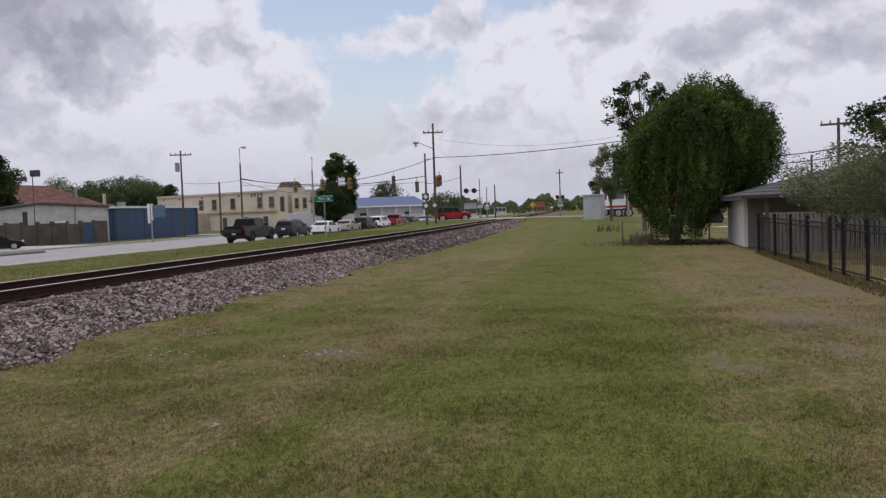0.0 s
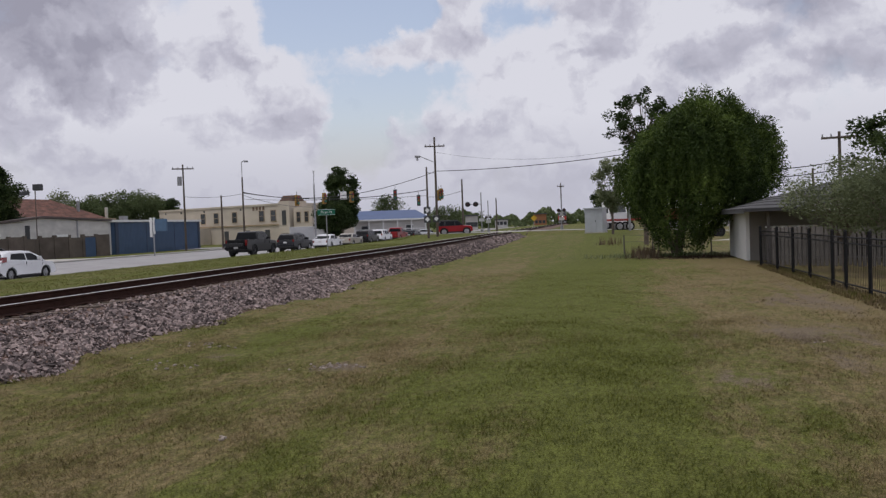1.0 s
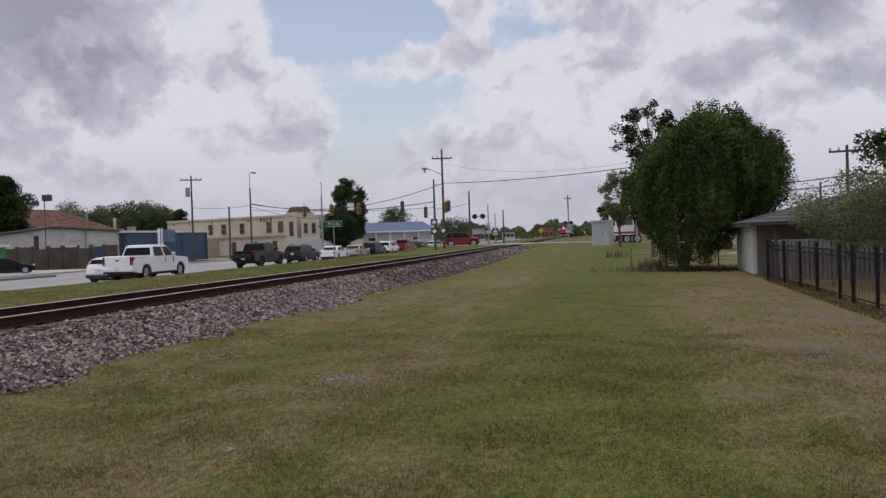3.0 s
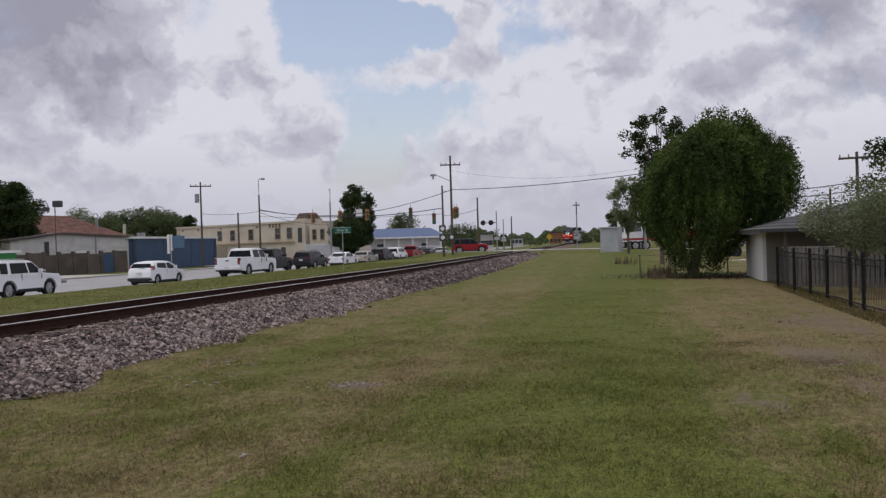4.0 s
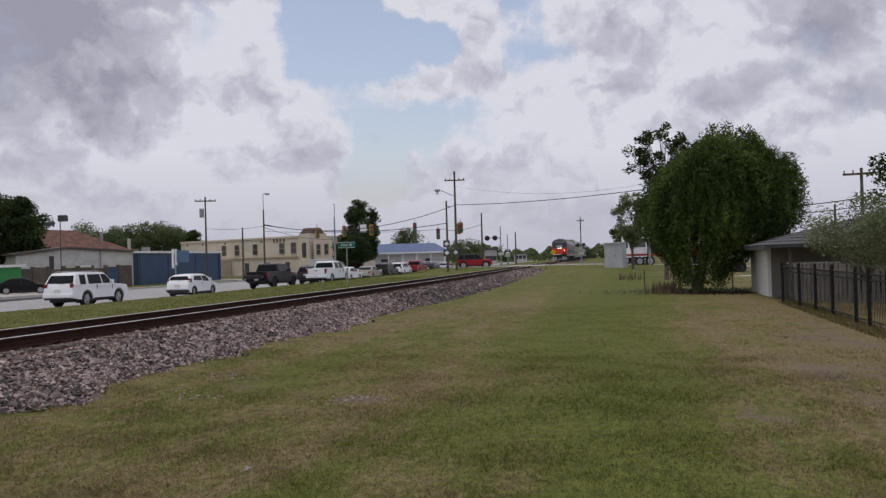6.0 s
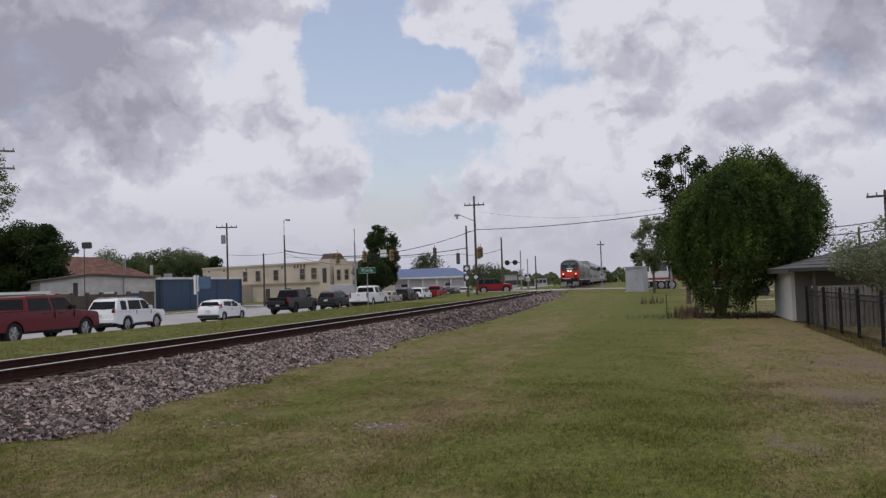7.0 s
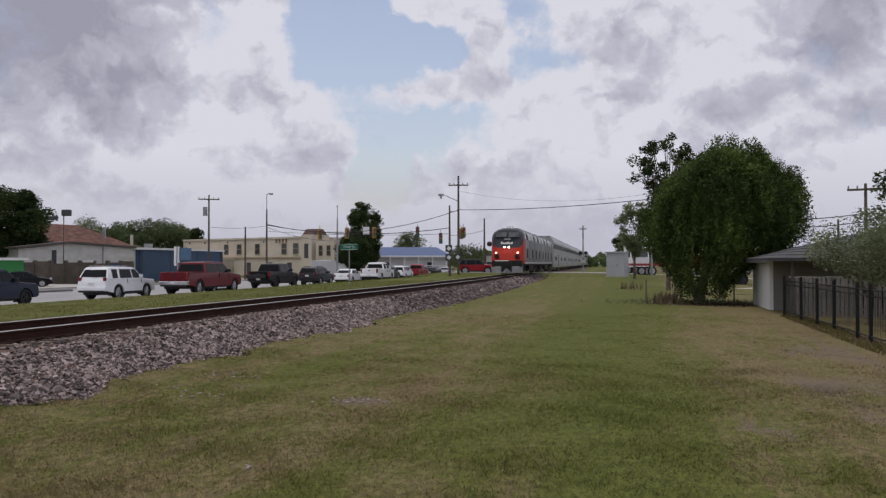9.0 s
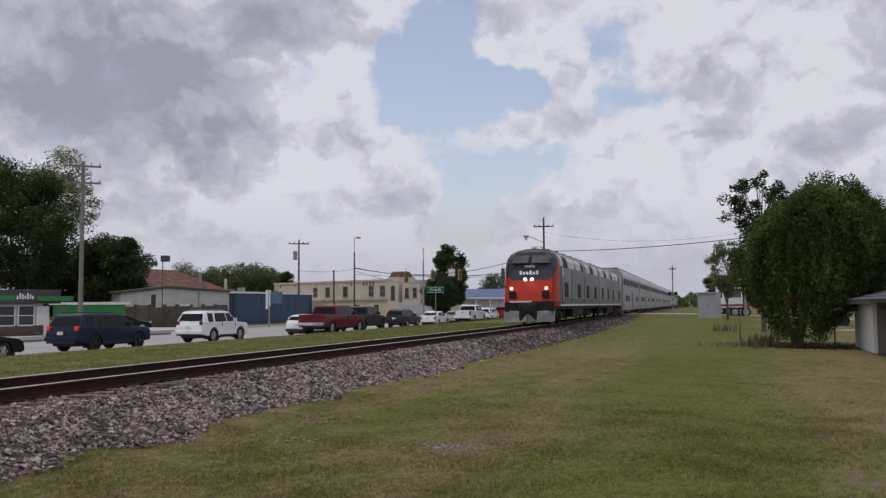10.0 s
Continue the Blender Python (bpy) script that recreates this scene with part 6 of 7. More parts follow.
def utility_pole(name, az, d, top, label, arm=2.4, arms=(0.35,), z=FAR_Z, r=0.15, extras="", material=None):
    x, y = px(az, d)
    g = thing(name, pose(x, y, z, 0, 0, -az), label, "pole")
    h = top - z
    m = material or POLE_WOOD
    part("shaft", tubed((0, 0, 0), (0, 0, h), r, r * 0.62), m, g)
    for a in arms if arm else ():
        part("crossarm", boxed(-arm / 2, arm / 2, -0.2, -0.08, h - a - 0.12, h - a + 0.02, 0.01), m, g)
        for q in (-0.46, -0.22, 0.22, 0.46):
            part("insulator", tubed((q * arm, -0.14, h - a), (q * arm, -0.14, h - a + 0.22), 0.06, 0.04, 8), POLE_STEEL, g)
    if "transformer" in extras:
        part("transformer", tubed((-0.45, 0, h - 2.6), (-0.45, 0, h - 1.5), 0.28, seg=14), POLE_STEEL, g, "grey transformer can")
    if "lamp" in extras:
        part("lamp_arm", tubed((0, 0, h - 2.9), (-1.8, -0.3, h - 2.1), 0.04, seg=6), POLE_STEEL, g)
        part("lamp_head", boxed(-2.3, -1.7, -0.45, -0.15, h - 2.3, h - 2.05, 0.04), POLE_STEEL, g)
        part("drop_lamp", tubed((-2.0, -0.3, h - 2.6), (-2.0, -0.3, h - 2.3), 0.14, 0.08, 8), POLE_STEEL, g)
    if "hook" in extras:
        part("lamp_arm", tube(tubed((0, 0, h), (0, 0, h + 1.9), 0.05, seg=6), (0, 0, h + 1.9), (0.4, 0, h + 2.1), 0.05, seg=6), POLE_STEEL, g)
        part("lamp_head", boxed(0.3, 0.8, -0.12, 0.12, h + 1.85, h + 2.08, 0.03), POLE_STEEL, g)
    if "mast" in extras:
        part("antenna", tubed((0, 0, h), (0.05, 0, h + 1.6), 0.045, seg=6), POLE_STEEL, g)
        part("camera_box", boxed(-0.12, 0.12, -0.12, 0.12, h + 1.4, h + 1.7, 0.03), WHITE_TRIM, g)
    return g


utility_pole("utility_pole", -28.42, 110, 10.5, "wooden utility pole with crossarm and transformer", 2.6, (0.5,), extras="transformer")
utility_pole("wooden_post", -26.1, 105, 6.35, "plain dark wooden post", 0, ())
utility_pole("lamp_pole", -24.72, 110, 8.8, "wooden pole with a hooked street lamp", 0, (), extras="hook")
utility_pole("signal_mast", -20.07, 108, 7.6, "grey pole with a thin antenna above the junction", 0, (), extras="mast", material=POLE_STEEL)
utility_pole("wooden_pole", -12.5, 95, 8.4, "dark wooden pole beside the crossing", 0, (), z=0.3)
utility_pole("tall_utility_pole", -11.9, 97, 11.9, "tall wooden utility pole with crossarm and street lamp", 2.3, (1.0,), z=0.3, r=0.17, extras="lamp")
utility_pole("span_pole", -10.15, 106, 7.5, "dark pole holding the signal span wire", 0, (), z=0.3)
utility_pole("near_utility_pole", -41.95, 71, 13.3, "grey weathered utility pole with two crossarms", 2.6, (0.3, 1.6), r=0.2, material=mat("grey_pole_wood", (0.2, 0.18, 0.165), 0.95, 0, 0.3, 2, 25, 0.3))
utility_pole("utility_pole", 13.62, 62, 7.1, "wooden utility pole with crossarm behind the trees", 2.2, (0.35,), z=0)
utility_pole("wooden_post", 12.1, 56, 4.5, "thin dark post behind the shed", 0, (), z=0, r=0.1)
utility_pole("far_pole", -3.55, 150, 8.5, "far wooden pole beyond the crossing", 1.2, (0.6,), z=0.3)
utility_pole("far_pole", -7.9, 140, 6.0, "far wooden pole near the crossing", 0, (), z=0.3)
utility_pole("lot_pole", 0.9, 95, 6.0, "pale post at the lot", 0, (), z=0.3, material=POLE_STEEL)

# floodlight on its thin post
g = thing("floodlight", pose(*px(-37.1, 95), FAR_Z), "dark square floodlight on a thin post", "lamp post")
part("post", tubed((0, 0, 0), (0, 0, 7.2), 0.05, seg=8), POLE_WOOD, g)
part("lamp_head", boxed(-0.1, 0.75, -0.3, 0.3, 7.0, 7.65, 0.08), DARK_FASCIA, g)
part("lamp_head", boxed(-1.7, -0.8, -0.2, 0.2, 6.6, 7.0, 0.05), DARK_FASCIA, g)


def wire(a, b, sag=0.4, r=0.028):
    a, b = Vector(a), Vector(b)
    k = 12
    across = (b - a).cross(Vector((0, 0, 1))).normalized() * r
    rings = []
    for i in range(k + 1):
        p = a.lerp(b, i / k) - Vector((0, 0, sag * 4 * (i / k) * (1 - i / k)))
        rings.append([p + across, p + Vector((0, 0, r)), p - across, p - Vector((0, 0, r))])
    bm = loft(rings)
    return tagged(part("cable", bm, WIRE), "black overhead cable between poles", "cable")


def bz(az, d, el):
    return bearing(az, d, 1.9 + d * math.tan(radians(el)))


wire(bz(-24.7, 110, 2.55), bz(-12.5, 95, 2.4), 0.9, 0.04)
wire(bz(-24.7, 110, 2.6), bz(-11.9, 97, 3.6), 1.7, 0.035)
wire(bz(-24.7, 110, 2.4), bz(-20.0, 140, 1.5), 0.5)
wire(bz(-28.42, 110, 2.4), bz(-24.7, 110, 2.5), 0.25, 0.02)
wire(bz(-12.5, 95, 3.55), bz(-11.9, 97, 3.6), 0.1, 0.03)
wire(bz(-12.5, 95, 1.9), bz(-10.15, 106, 2.25), 0.2, 0.025)
wire(bz(-24.7, 110, 2.15), bz(-12.5, 95, 2.0), 0.3, 0.02)
wire(bz(-11.9, 97, 3.62), bz(3.0, 72, 4.4), 0.35, 0.034)
wire(bz(-11.9, 97, 4.9), bz(3.0, 80, 4.9), 1.2, 0.010)
wire(bz(9.0, 60, 2.7), bz(13.6, 62, 3.0), 0.1, 0.03)
wire(bz(9.0, 60, 2.2), bz(13.6, 62, 2.5), 0.1, 0.03)
wire(bz(13.6, 62, 3.0), bz(20, 62, 3.0), 0.1, 0.03)


def traffic_light(az, el, d=112, face="side", lit=""):
    v = bz(az, d, el)
    g = thing("traffic_light", pose(v.x, v.y, v.z, 0, 0, -az + (35 if face == "side" else 0)), "yellow three-lamp traffic light hung on a span wire", "traffic light", "traffic lights of the junction")
    part("housing", boxed(-0.24, 0.24, -0.16, 0.16, -0.72, 0.72, 0.04), YELLOW if face == "side" else DARK_FASCIA, g)
    for i, z in enumerate((0.38, 0, -0.38)):
        c = mat(("red", "amber", "green")[i] + "_signal_lens", ((0.30, 0.02, 0.015), (0.28, 0.14, 0.01), (0.02, 0.2, 0.12))[i], 0.3)
        part("visor", tubed((0, -0.14, z), (0, -0.36, z), 0.16, 0.17, 12), DARK_FASCIA, g)
        part("lens", disc(bmesh.new(), (0, -0.37, z), (0, 1, 0), 0.13, 0.02, 14), c, g)
    part("hanger", tubed((0, 0, 0.6), (0, 0, 1.15), 0.03, seg=6), DARK_FASCIA, g)
    return g


for x_, y_, fc in ((566, 415, "side"), (614, 413, "side"), (662, 412, "side"), (739, 411, "front"), (780, 422, "front"), (816, 414, "side"), (820, 412, "side")):
    az_ = math.degrees(math.atan((x_ - 784) / 1497.8)) + 1.0 - 13.95
    traffic_light(az_, math.degrees(math.atan((466.3 - y_) / 1497.8)), face=fc)
v = bz(-18.15, 111, 2.2)
g = thing("hanging_sign", pose(v.x, v.y, v.z, 0, 0, 18), "square white sign on the span wire", "sign")
part("panel", boxed(-0.42, 0.42, -0.02, 0.02, -0.5, 0.5, 0.01), WHITE_TRIM, g)
part("hanger", tubed((0, 0, 0.5), (0, 0, 1.0), 0.03, seg=6), POLE_STEEL, g)


def lettering(text, size, material, m, parent, name="lettering"):
    cu = bpy.data.curves.new(name, "FONT")
    cu.body, cu.size, cu.extrude, cu.align_x, cu.align_y = text, size, 0.006, "CENTER", "CENTER"
    cu.materials.append(material)
    ob = new(name, cu)
    ob.parent = parent
    ob.matrix_local = m
    return ob


# green street-name sign in the strip between track and road
x, y = px(-19.27, 57)
g = thing("street_name_sign", pose(x, y, float(ground_z(x, y)), 0, 0, 17), "green street-name sign with white letters on a post", "sign")
zs = 3.0 - float(ground_z(x, y))
part("post", tubed((0, 0, 0), (0, 0, zs + 0.25), 0.035, seg=8), POLE_STEEL, g)
part("blade", boxed(-0.58, 0.58, -0.055, -0.035, zs - 0.2, zs + 0.2, 0.008), mat("sign_green", (0.0, 0.13, 0.075), 0.4, 0, 0.06), g, "green sign blade")
for z in (zs - 0.185, zs + 0.17):
    part("border", boxed(-0.56, 0.56, -0.06, -0.054, z, z + 0.018), WHITE_MARK, g)
lettering("First St", 0.26, WHITE_MARK, pose(0, -0.062, zs, 90, 0, 0), g)


def crossing_signal(az, d, h, z, label, reach=0.0, lamps=0.84, size=1.0):
    """A mast with crossbuck, sign plate and a pair of lamp targets, on the mast or on an arm that reaches to one side."""
    x, y = px(az, d)
    g = thing("crossing_signal", pose(x, y, z, 0, 0, -az), label, "railway signal")
    part("mast", tubed((0, 0, 0), (0, 0, h), 0.07, seg=8), POLE_STEEL, g)
    part("mast_cap", tubed((0, 0, h), (0, 0, h + 0.1), 0.1, 0.04, 8), POLE_STEEL, g)
    zl = h * lamps
    part("lamp_bar", tubed((min(reach - 0.75 * size, 0), -0.05, zl), (max(reach + 0.75 * size, 0), -0.05, zl), 0.04, seg=6), DARK_FASCIA, g)
    for s in (-1, 1):
        cx = reach + s * 0.52 * size
        part("target", disc(bmesh.new(), (cx, -0.12, zl), (0, 1, 0), 0.34 * size, 0.04, 18), mat("black_target", (0.012, 0.012, 0.013), 0.7, 0, 0.2), g, "black lamp target")
        part("visor", tubed((cx, -0.14, zl), (cx, -0.40, zl), 0.15 * size, 0.16 * size, 12), mat("black_target", (0.012, 0.012, 0.013), 0.7, 0, 0.2), g)
        part("flasher", disc(bmesh.new(), (cx, -0.41, zl), (0, 1, 0), 0.12 * size, 0.02, 14), mat("red_flasher", (0.05, 0.008, 0.008), 0.3), g)
    for a in (40, -40):
        bm = boxed(-0.5, 0.5, -0.1, -0.07, -0.07, 0.07)
        bm.transform(Matrix.Translation((0, 0, h * 0.52)) @ pose(0, 0, 0, 0, a, 0))
        part("crossbuck_blade", bm, mat("weathered_white", (0.42, 0.42, 0.42), 0.7, 0, 0.15), g, "weathered white crossbuck blade")
    part("sign_plate", boxed(-0.36, 0.36, -0.13, -0.11, h * 0.33, h * 0.33 + 0.4, 0.01), mat("weathered_white", (0.42, 0.42, 0.42), 0.7, 0, 0.15), g, "pale sign plate")
    part("base_box", boxed(-0.2, 0.2, -0.2, 0.2, 0, 0.8, 0.04), POLE_STEEL, g)
    return g


crossing_signal(-8.9, 112, 5.6, 0.3, "railway crossing mast with lamp targets on a side arm", -1.25, 0.74)
crossing_signal(-3.55, 114, 4.6, 0.4, "railway crossing mast with dark lamp targets beyond the track", 0.0, 0.62, 0.7)
crossing_signal(-8.45, 128, 4.9, 0.3, "far railway crossing mast with small lamp targets", 0.0, 0.5, 0.6)
for az_, d_, z_ in ((-12.55, 94.5, 2.55), (-12.55, 94.5, 3.55), (-11.95, 96.5, 2.6)):
    v = bearing(az_, d_ - 0.4, z_)
    g = thing("route_sign", pose(v.x, v.y, v.z, 0, 0, -az_), "black and white square route sign on a pole", "sign")
    part("panel", boxed(-0.38, 0.38, -0.02, 0.02, -0.38, 0.38, 0.02), DARK_FASCIA, g)
    bm = bmesh.new()
    bmesh.ops.create_cone(bm, cap_ends=True, segments=4, radius1=0.27, radius2=0.27, depth=0.01, matrix=Matrix.Translation((0, -0.03, 0)) @ pose(0, 0, 0, 90, 0, 0))
    part("shield", bm, WHITE_MARK, g, "white diamond")
    part("bracket", boxed(-0.05, 0.05, 0.02, 0.4, -0.05, 0.05), POLE_STEEL, g)
v = bearing(-5.4, 150)
g = thing("warning_sign", pose(v.x, v.y, 0.3, 0, 0, 8), "yellow diamond warning sign on a post", "sign")
part("post", tubed((0, 0, 0), (0, 0, 2.6), 0.05, seg=8), POLE_STEEL, g)
bm = boxed(-0.38, 0.38, -0.02, 0.02, -0.38, 0.38)
bm.transform(Matrix.Translation((0, -0.07, 2.2)) @ pose(0, 0, 0, 0, 45, 0))
part("panel", bm, mat("warning_yellow", (0.6, 0.38, 0.02), 0.5), g)

# side street over the track
def side_street():
    xs_ = np.arange(-60, 62, 1.5)
    rows_ = []
    for yy in (98.0, 106.5):
        rows_.append([(x, yy + 0.06 * (-x), float(max(ground_z(x, yy), road_z(-x) if x < -23.5 else -9)) + 0.03) for x in xs_])
    v = np.array(rows_[0] + rows_[1])
    k = len(xs_)
    i = np.arange(k - 1)
    ob = fast_mesh("side_street", v, np.stack([i, i + 1, i + k + 1, i + k], 1), ASPHALT)
    return tagged(ob, "pale side street rising over the railway", "road", "", "structure")


side_street()
for s in (-1.5, 0, 1.5):
    bm = boxed(float(track_x(102)) + s - 0.6, float(track_x(102)) + s + 0.6, 97.8, 107.5, RAIL_Z - 0.14, RAIL_Z - 0.012, 0.01)
    tagged(part("crossing_panel", bm, CONCRETE), "grey concrete panel of the level crossing", "pavement", "", "structure")

# silver equipment cabinet by the crossing
x, y = px(-1.3, 92)
g = thing("signal_cabinet", pose(x, y, float(ground_z(x, y)), 0, 0, -14), "silver-grey metal railway equipment cabinet with overhanging lid", "cabinet")
CAB = mat("galvanised_sheet", (0.42, 0.44, 0.47), 0.45, 0.35, 0.1, 1, 20, 0.05)
part("body", boxed(-0.95, 0.95, -0.9, 0.9, 0.12, 2.55, 0.02), CAB, g)
part("plinth", boxed(-1.0, 1.0, -0.95, 0.95, 0, 0.14), CONCRETE, g)
part("lid", boxed(-1.08, 1.08, -1.05, 1.05, 2.55, 2.68, 0.02), CAB, g)
part("door", boxed(-0.75, 0.3, -0.93, -0.9, 0.25, 2.35, 0.01), CAB, g)
part("handle", boxed(0.18, 0.23, -0.97, -0.93, 1.15, 1.4, 0.01), DARK_FASCIA, g)

# lorry, trailer and lot behind the drooping tree
lot = part("lorry_park", boxed(3, 45, 62, 92, -0.2, 0.12), CONCRETE)
tagged(lot, "pale concrete lorry park beyond the trees", "pavement", "", "structure")
g = thing("white_lorry", pose(*px(-0.35, 108), 0.6, 0, 0, -150), "white lorry tractor parked behind the cabinet", "lorry")
part("cab", prism([(0, 0.8), (2.0, 0.8), (2.1, 1.9), (1.7, 3.2), (0, 3.4)], lambda y, z: 1.2, 0.08), WHITE_TRIM, g)
part("windscreen", quad_slab(bmesh.new(), [(-1.0, 2.14, 2.05), (1.0, 2.14, 2.05), (1.0, 1.80, 3.05), (-1.0, 1.80, 3.05)], 0.02), WINDOW, g)
part("side_window", boxed(-1.22, -1.19, 0.7, 1.6, 2.0, 2.8), WINDOW, g)
part("side_window", boxed(1.19, 1.22, 0.7, 1.6, 2.0, 2.8), WINDOW, g)
part("chassis", boxed(-0.5, 0.5, -4, 1.6, 0.6, 0.95), UNDER, g)
for s in (-1, 1):
    for y in (1.2, -2.2, -3.4):
        wheel(g, s * 1.0, y, 0.5, RIM, s)
g = thing("red_trailer", pose(*px(2.2, 100), 0.5, 0, 0, -75), "red and white flatbed trailer with dark wheels", "trailer")
part("bed", boxed(-1.2, 1.2, -5, 4, 1.1, 1.35, 0.03), mat("dull_red_paint", (0.27, 0.035, 0.03), 0.6, 0, 0.3), g)
part("headboard", boxed(-1.2, 1.2, 1.0, 4.0, 1.35, 2.9, 0.04), mat("dull_red_paint", (0.27, 0.035, 0.03), 0.6, 0, 0.3), g, "red box body")
part("white_panel", boxed(-1.23, 1.23, 1.2, 3.8, 2.3, 2.95, 0.02), WHITE_TRIM, g)
for s in (-1, 1):
    for y in (-3.8, -2.6, 2.8):
        wheel(g, s * 1.0, y, 0.5, RIM, s)
g = thing("flatbed_trailer", pose(*px(7.2, 72), 0.12, 0, 0, -80), "pale flatbed trailer with dark spoked wheels", "trailer")
part("bed", boxed(-1.1, 1.1, -3.4, 3.2, 0.85, 1.0, 0.02), mat("pale_boards", (0.45, 0.43, 0.40), 0.85, 0, 0.2), g)
part("load", box(boxed(-0.6, 0.6, -2.2, 0.2, 1.0, 1.45, 0.06), -0.5, 0.5, 0.8, 2.0, 1.0, 1.75, 0.08), mat("pale_cover", (0.5, 0.48, 0.46), 0.8, 0, 0.2), g, "pale machinery under a cover")
for s in (-1, 1):
    for y in (-2.4, -1.2, 2.3):
        wheel(g, s * 0.95, y, 0.48, DARK_RIM, s)

# low wire fence and dry weeds under the tree
g = thing("low_wire_fence", pose(0, 0, 0), "low sagging wire fence on weathered posts under the tree", "fence")
for i in range(5):
    x, y = 0.4 + i * 1.4, 43.5 + 0.05 * i
    part("post", tubed((x, y, 0), (x, y, 1.05), 0.04, 0.035, 6), DARK_WOOD, g)
for z in (0.35, 0.7, 1.0):
    part("strand", tubed((0.3, 43.5, z), (5.9, 43.9, z), 0.006, seg=4), DARK_WOOD, g)


def weeds(name, x0, x1, y0, y1, n, h, material, label, seed, soft=False):
    r = np.random.default_rng(seed)
    if soft:
        x, y = (x0 + x1) / 2 + (x1 - x0) * 0.27 * r.normal(size=n), (y0 + y1) / 2 + (y1 - y0) * 0.27 * r.normal(size=n)
    else:
        x, y = r.uniform(x0, x1, n), r.uniform(y0, y1, n)
    z = ground_z(x, y)
    a = r.uniform(0, 6.28, n)
    hh = h * r.uniform(0.3, 1.2, n)
    ln = hh * r.uniform(0.1, 0.5, n)
    w = 0.012 + 0.02 * r.random(n)
    base = np.stack([x, y, z], 1)
    side = np.stack([-np.sin(a) * w, np.cos(a) * w, 0 * w], 1)
    tip = base + np.stack([np.cos(a) * ln, np.sin(a) * ln, hh], 1)
    v = np.stack([base - side, base + side, tip], 1).reshape(-1, 3)
    ob = fast_mesh(name, v, np.arange(3 * n).reshape(-1, 3), material)
    return tagged(ob, label, "weeds", "", "stuff")


weeds("dry_weeds", 0.7, 2.0, 39.6, 42.2, 380, 0.55, DRY_STEM, "dry brown weeds beside the tree", 31, True)
weeds("leaf_litter", 1.0, 5.4, 38.6, 43.0, 2600, 0.07, mat("dead_leaves", (0.075, 0.045, 0.030), 0.95, 0, 0.4, 2, 20, 0), "dead brown leaves under the tree", 37, True)
weeds("tall_grass", -0.5, 5.4, 40.0, 44.0, 1300, 0.2, LEAF_C, "unmown dark grass round the tree", 32, True)
weeds("dry_weeds", -1.3, 0.3, 58, 62, 90, 0.7, DRY_STEM, "dry weed stalks on the lawn", 33, True)
weeds("tall_grass", 4.9, 5.6, 9, 32, 4000, 0.09, BLADE, "uncut grass along the fence", 34)
weeds("tall_grass", -24.0, -23.2, 0, 120, 5000, 0.10, BLADE, "uncut grass at the road's edge", 35)

# pale stones behind the picket fence
r_ = random.Random(4)
for i in range(5):
    bm = bmesh.new()
    bmesh.ops.create_icosphere(bm, subdivisions=2, radius=1)
    for v in bm.verts:
        v.co *= 1 + 0.25 * noise.noise(v.co * 1.5 + Vector((i * 3, 0, 0)))
        v.co = Vector((v.co.x * 0.42, v.co.y * 0.3, v.co.z * 0.2))
    st = part("garden_stone", bm, mat("pale_limestone", (0.5, 0.48, 0.45), 0.9, 0, 0.25, 3, 25, 0.3))
    st.matrix_world = pose(8.0 + 0.75 * i, 24.3 + 0.4 * r_.random() - 0.5 * i, 0.1, 0, 0, r_.uniform(0, 90))
    tagged(st, "pale limestone edging block in the yard", "stone", "edging stones of the yard")

# ---------------------------------------------------------------- trees
p_ = bearing(1.95, 58)
tree("thin_tree", p_.x, p_.y, 11.0, 2.7, 0.5, 5200, 0.22, LEAF_B, 21, "thin dark tree with open branches", 64, trunk=0.17, spread=0.15, limbs=60)
p_ = bearing(-0.2, 84)
tree("pale_tree", p_.x, p_.y, 8.1, 2.1, 0.2, 7000, 0.24, LEAF_C, 22, "pale green roadside tree", 90, trunk=0.14)
p_ = bearing(-0.3, 135)
tree("dark_tree", p_.x, p_.y, 6.0, 4.5, 0.05, 7000, 0.4, LEAF_B, 23, "dark round tree behind the cabinet", 40, trunk=0.2)
p_ = bearing(13.8, 29.5)
tree("olive_shrub_tree", p_.x, p_.y, 3.55, 2.05, 0.36, 7500, 0.10, LEAF_C, 24, "grey-green shrubby tree with pale bent stems over the fence", 60, trunk=0.09, limbs=30, spread=0.26)
p_ = bearing(16.5, 27.0)
tree("olive_shrub_tree", p_.x, p_.y, 3.6, 2.2, 0.3, 11000, 0.10, LEAF_C, 25, "grey-green shrubby tree behind the yard fence", 50, trunk=0.09, limbs=26, spread=0.26)
p_ = bearing(16.6, 52)
tree("dark_yard_tree", p_.x, p_.y, 7.6, 2.9, 0.2, 9000, 0.24, LEAF_B, 26, "dark leafy tree behind the shed", 50, trunk=0.2)
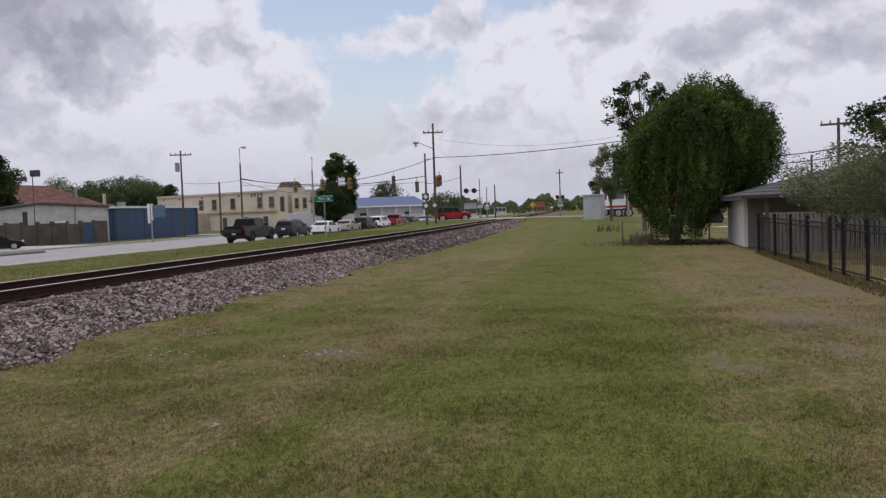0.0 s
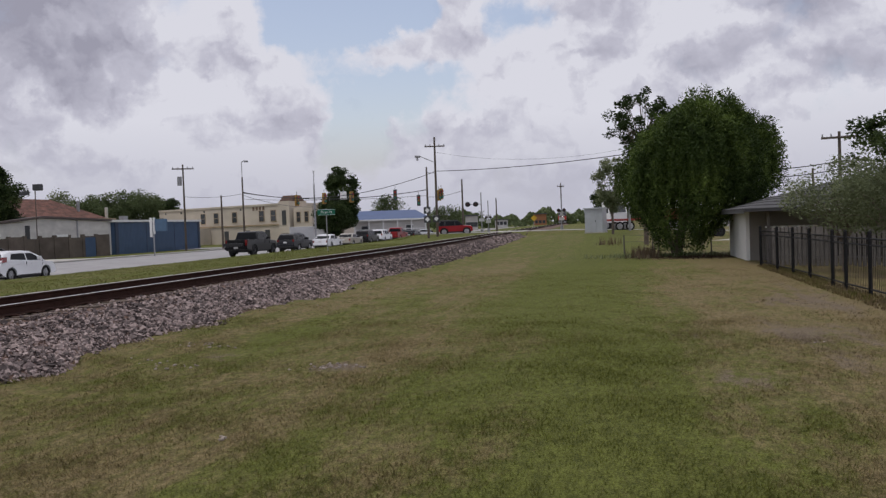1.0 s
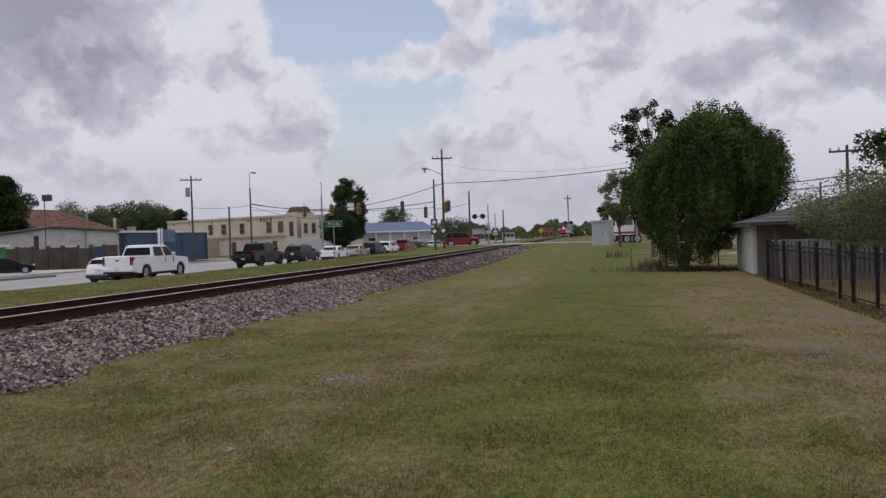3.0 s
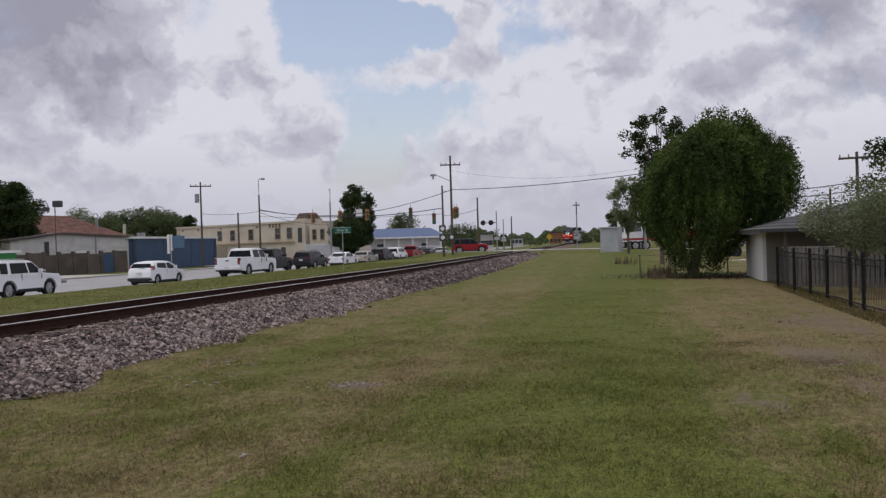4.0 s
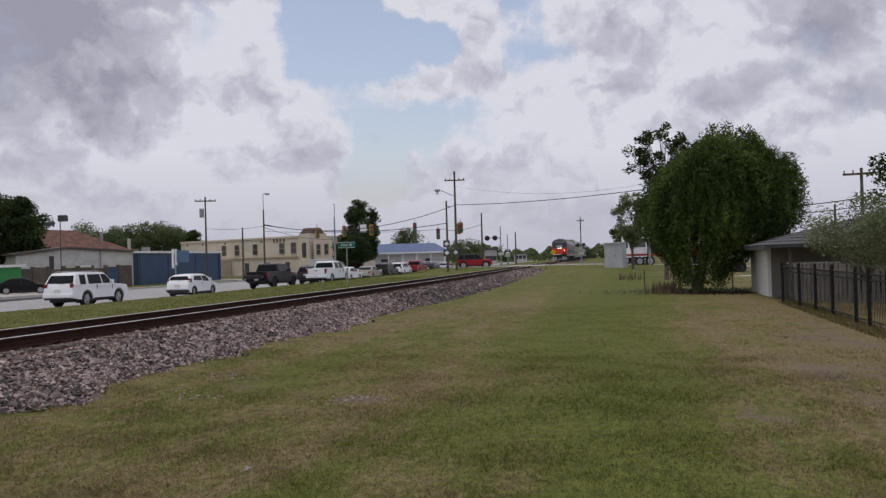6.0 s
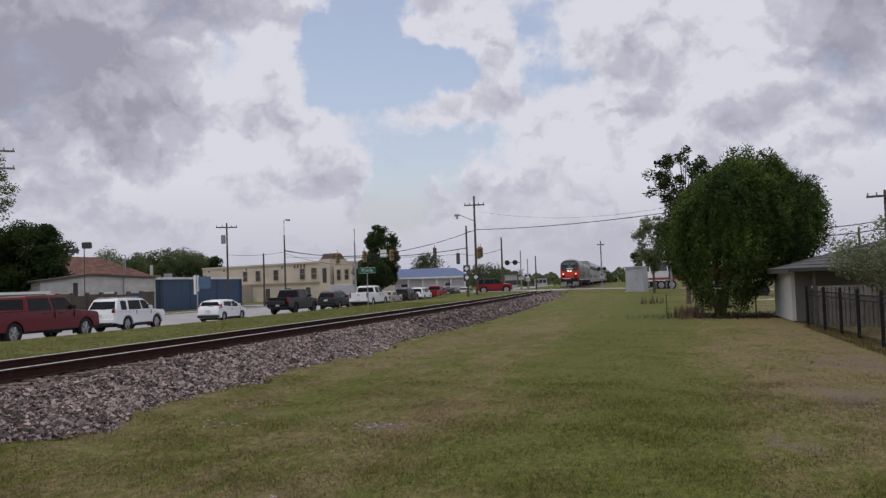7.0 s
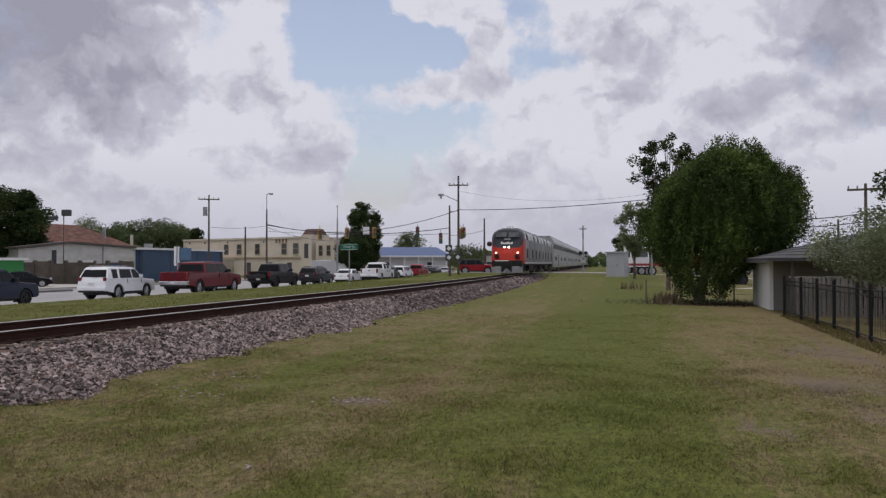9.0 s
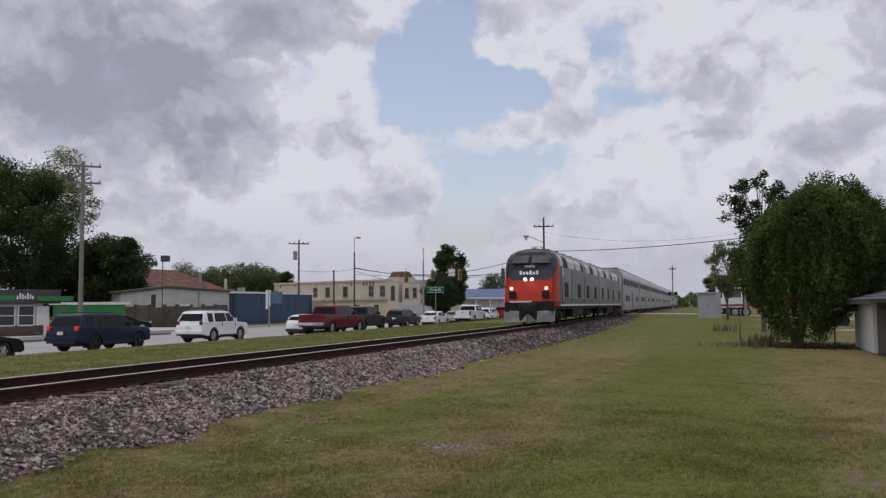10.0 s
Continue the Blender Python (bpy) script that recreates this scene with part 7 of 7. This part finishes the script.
# over the road
for az_, d_, h_, r_d, n_, lf, m_, sd, nm, lb in (
        (-18.3, 132, 12.2, 3.2, 24000, 0.34, LEAF_B, 41, "junction_tree", "tall dark tree at the junction"),
        (-18.9, 126, 6.6, 3.0, 18000, 0.34, LEAF_B, 42, "low_junction_tree", "dense low dark tree at the junction"),
        (-15.2, 190, 9.6, 4.4, 4500, 0.45, LEAF_D, 43, "garden_tree", "round green tree behind the low building"),
        (-11.3, 190, 6.5, 4.5, 4000, 0.45, LEAF_D, 44, "garden_tree", "pale green tree beyond the crossing"),
        (-40.0, 108, 11.6, 4.6, 46000, 0.32, LEAF_B, 45, "lot_tree", "dark dense tree beside the green shed"),
        (-43.3, 118, 24.5, 5.4, 17000, 0.36, LEAF_C, 46, "tall_pale_tree", "tall airy tree with pale leaves"),
        (-45.8, 100, 19.0, 6.4, 50000, 0.34, LEAF_B, 47, "big_shade_tree", "big dark shade tree behind the shop"),
        (-43.2, 112, 9.5, 5.0, 30000, 0.36, LEAF_B, 48, "shade_tree", "dark tree behind the green shed"),
        (-30.0, 150, 4.8, 3.0, 9000, 0.35, LEAF_B, 49, "yard_bush_tree", "dark bushy tree before the tan building"),
        (-35.9, 160, 11.4, 3.6, 3000, 0.4, LEAF_C, 50, "airy_tree", "airy pale tree behind the rusty roof"),
        (-33.8, 170, 10.6, 6.2, 17000, 0.45, LEAF_D, 51, "back_tree", "green tree behind the warehouse"),
        (-31.6, 175, 10.8, 6.7, 19000, 0.45, LEAF_D, 52, "back_tree", "green tree behind the blue building"),
        (-29.8, 182, 10.6, 4.2, 11000, 0.45, LEAF_B, 53, "back_tree", "dark tree behind the tan building"),
        (-51.0, 86, 13, 6.0, 20000, 0.36, LEAF_B, 54, "shade_tree", "dark shade tree beside the shop")):
    p_ = bearing(az_, d_)
    tree(nm, p_.x, p_.y, h_, r_d, 0.10, n_, lf, m_, sd, lb, 95, trunk=0.25, z0=FAR_Z, spread=0.26)


def far_woods():
    """Belt of woods on the horizon."""
    r = np.random.default_rng(77)
    n = 60000
    az = np.radians(r.uniform(-80, 75, n))
    lump = 0.5 + 0.3 * np.sin(az * 61) + 0.25 * np.sin(az * 143 + 1) + 0.2 * np.sin(az * 320 + 2)
    d = r.uniform(330, 420, n)
    h = (3.2 + 4.6 * np.clip(lump, 0, 1)) * (0.15 + 0.85 * r.random(n) ** 0.6)
    p = np.stack([d * np.sin(az), d * np.cos(az), h - 0.6], 1)
    a, b = r.normal(size=(n, 3)), r.normal(size=(n, 3))
    a /= np.linalg.norm(a, axis=1)[:, None]
    b = np.cross(a, b)
    b /= np.linalg.norm(b, axis=1)[:, None]
    s = r.uniform(0.5, 1.3, n)[:, None]
    v = np.stack([p - a * s, p - b * s * 0.7, p + a * s, p + b * s * 0.7], 1).reshape(-1, 3)
    ob = fast_mesh("far_woods", v, np.arange(4 * n).reshape(-1, 4), LEAF_D)
    tagged(ob, "distant belt of green woods on the horizon", "woods", "", "stuff")


far_woods()
# scattered far houses and signs beyond the crossing
for az_, d_, w_, h_, c_, lb in ((-5.0, 330, 9, 4.4, (0.30, 0.13, 0.06), "far low building with an orange-red front"), (-9.6, 215, 9, 3.6, (0.42, 0.40, 0.37), "far pale roadside building"), (-7.6, 300, 8, 2.6, (0.45, 0.44, 0.42), "far pale roadside building with a flat roof")):
    g, L_ = framed("far_building", az_ - 0.42, d_, az_ + 0.42, d_, lb, "building", 0.2)
    part("wall", boxed(0, L_, 0, 8, 0, h_), mat("far_wall_%d" % d_, c_, 0.8, 0, 0.15, 0.6, 12), g)
    part("roof", boxed(-0.3, L_ + 0.3, -0.4, 8.3, h_, h_ + 0.35), DARK_FASCIA, g)
    for i in range(3):
        window_on(g, L_ * (0.2 + 0.3 * i), 1.0, 0.9, 1.0, -0.01, DARK_FASCIA)


motions()
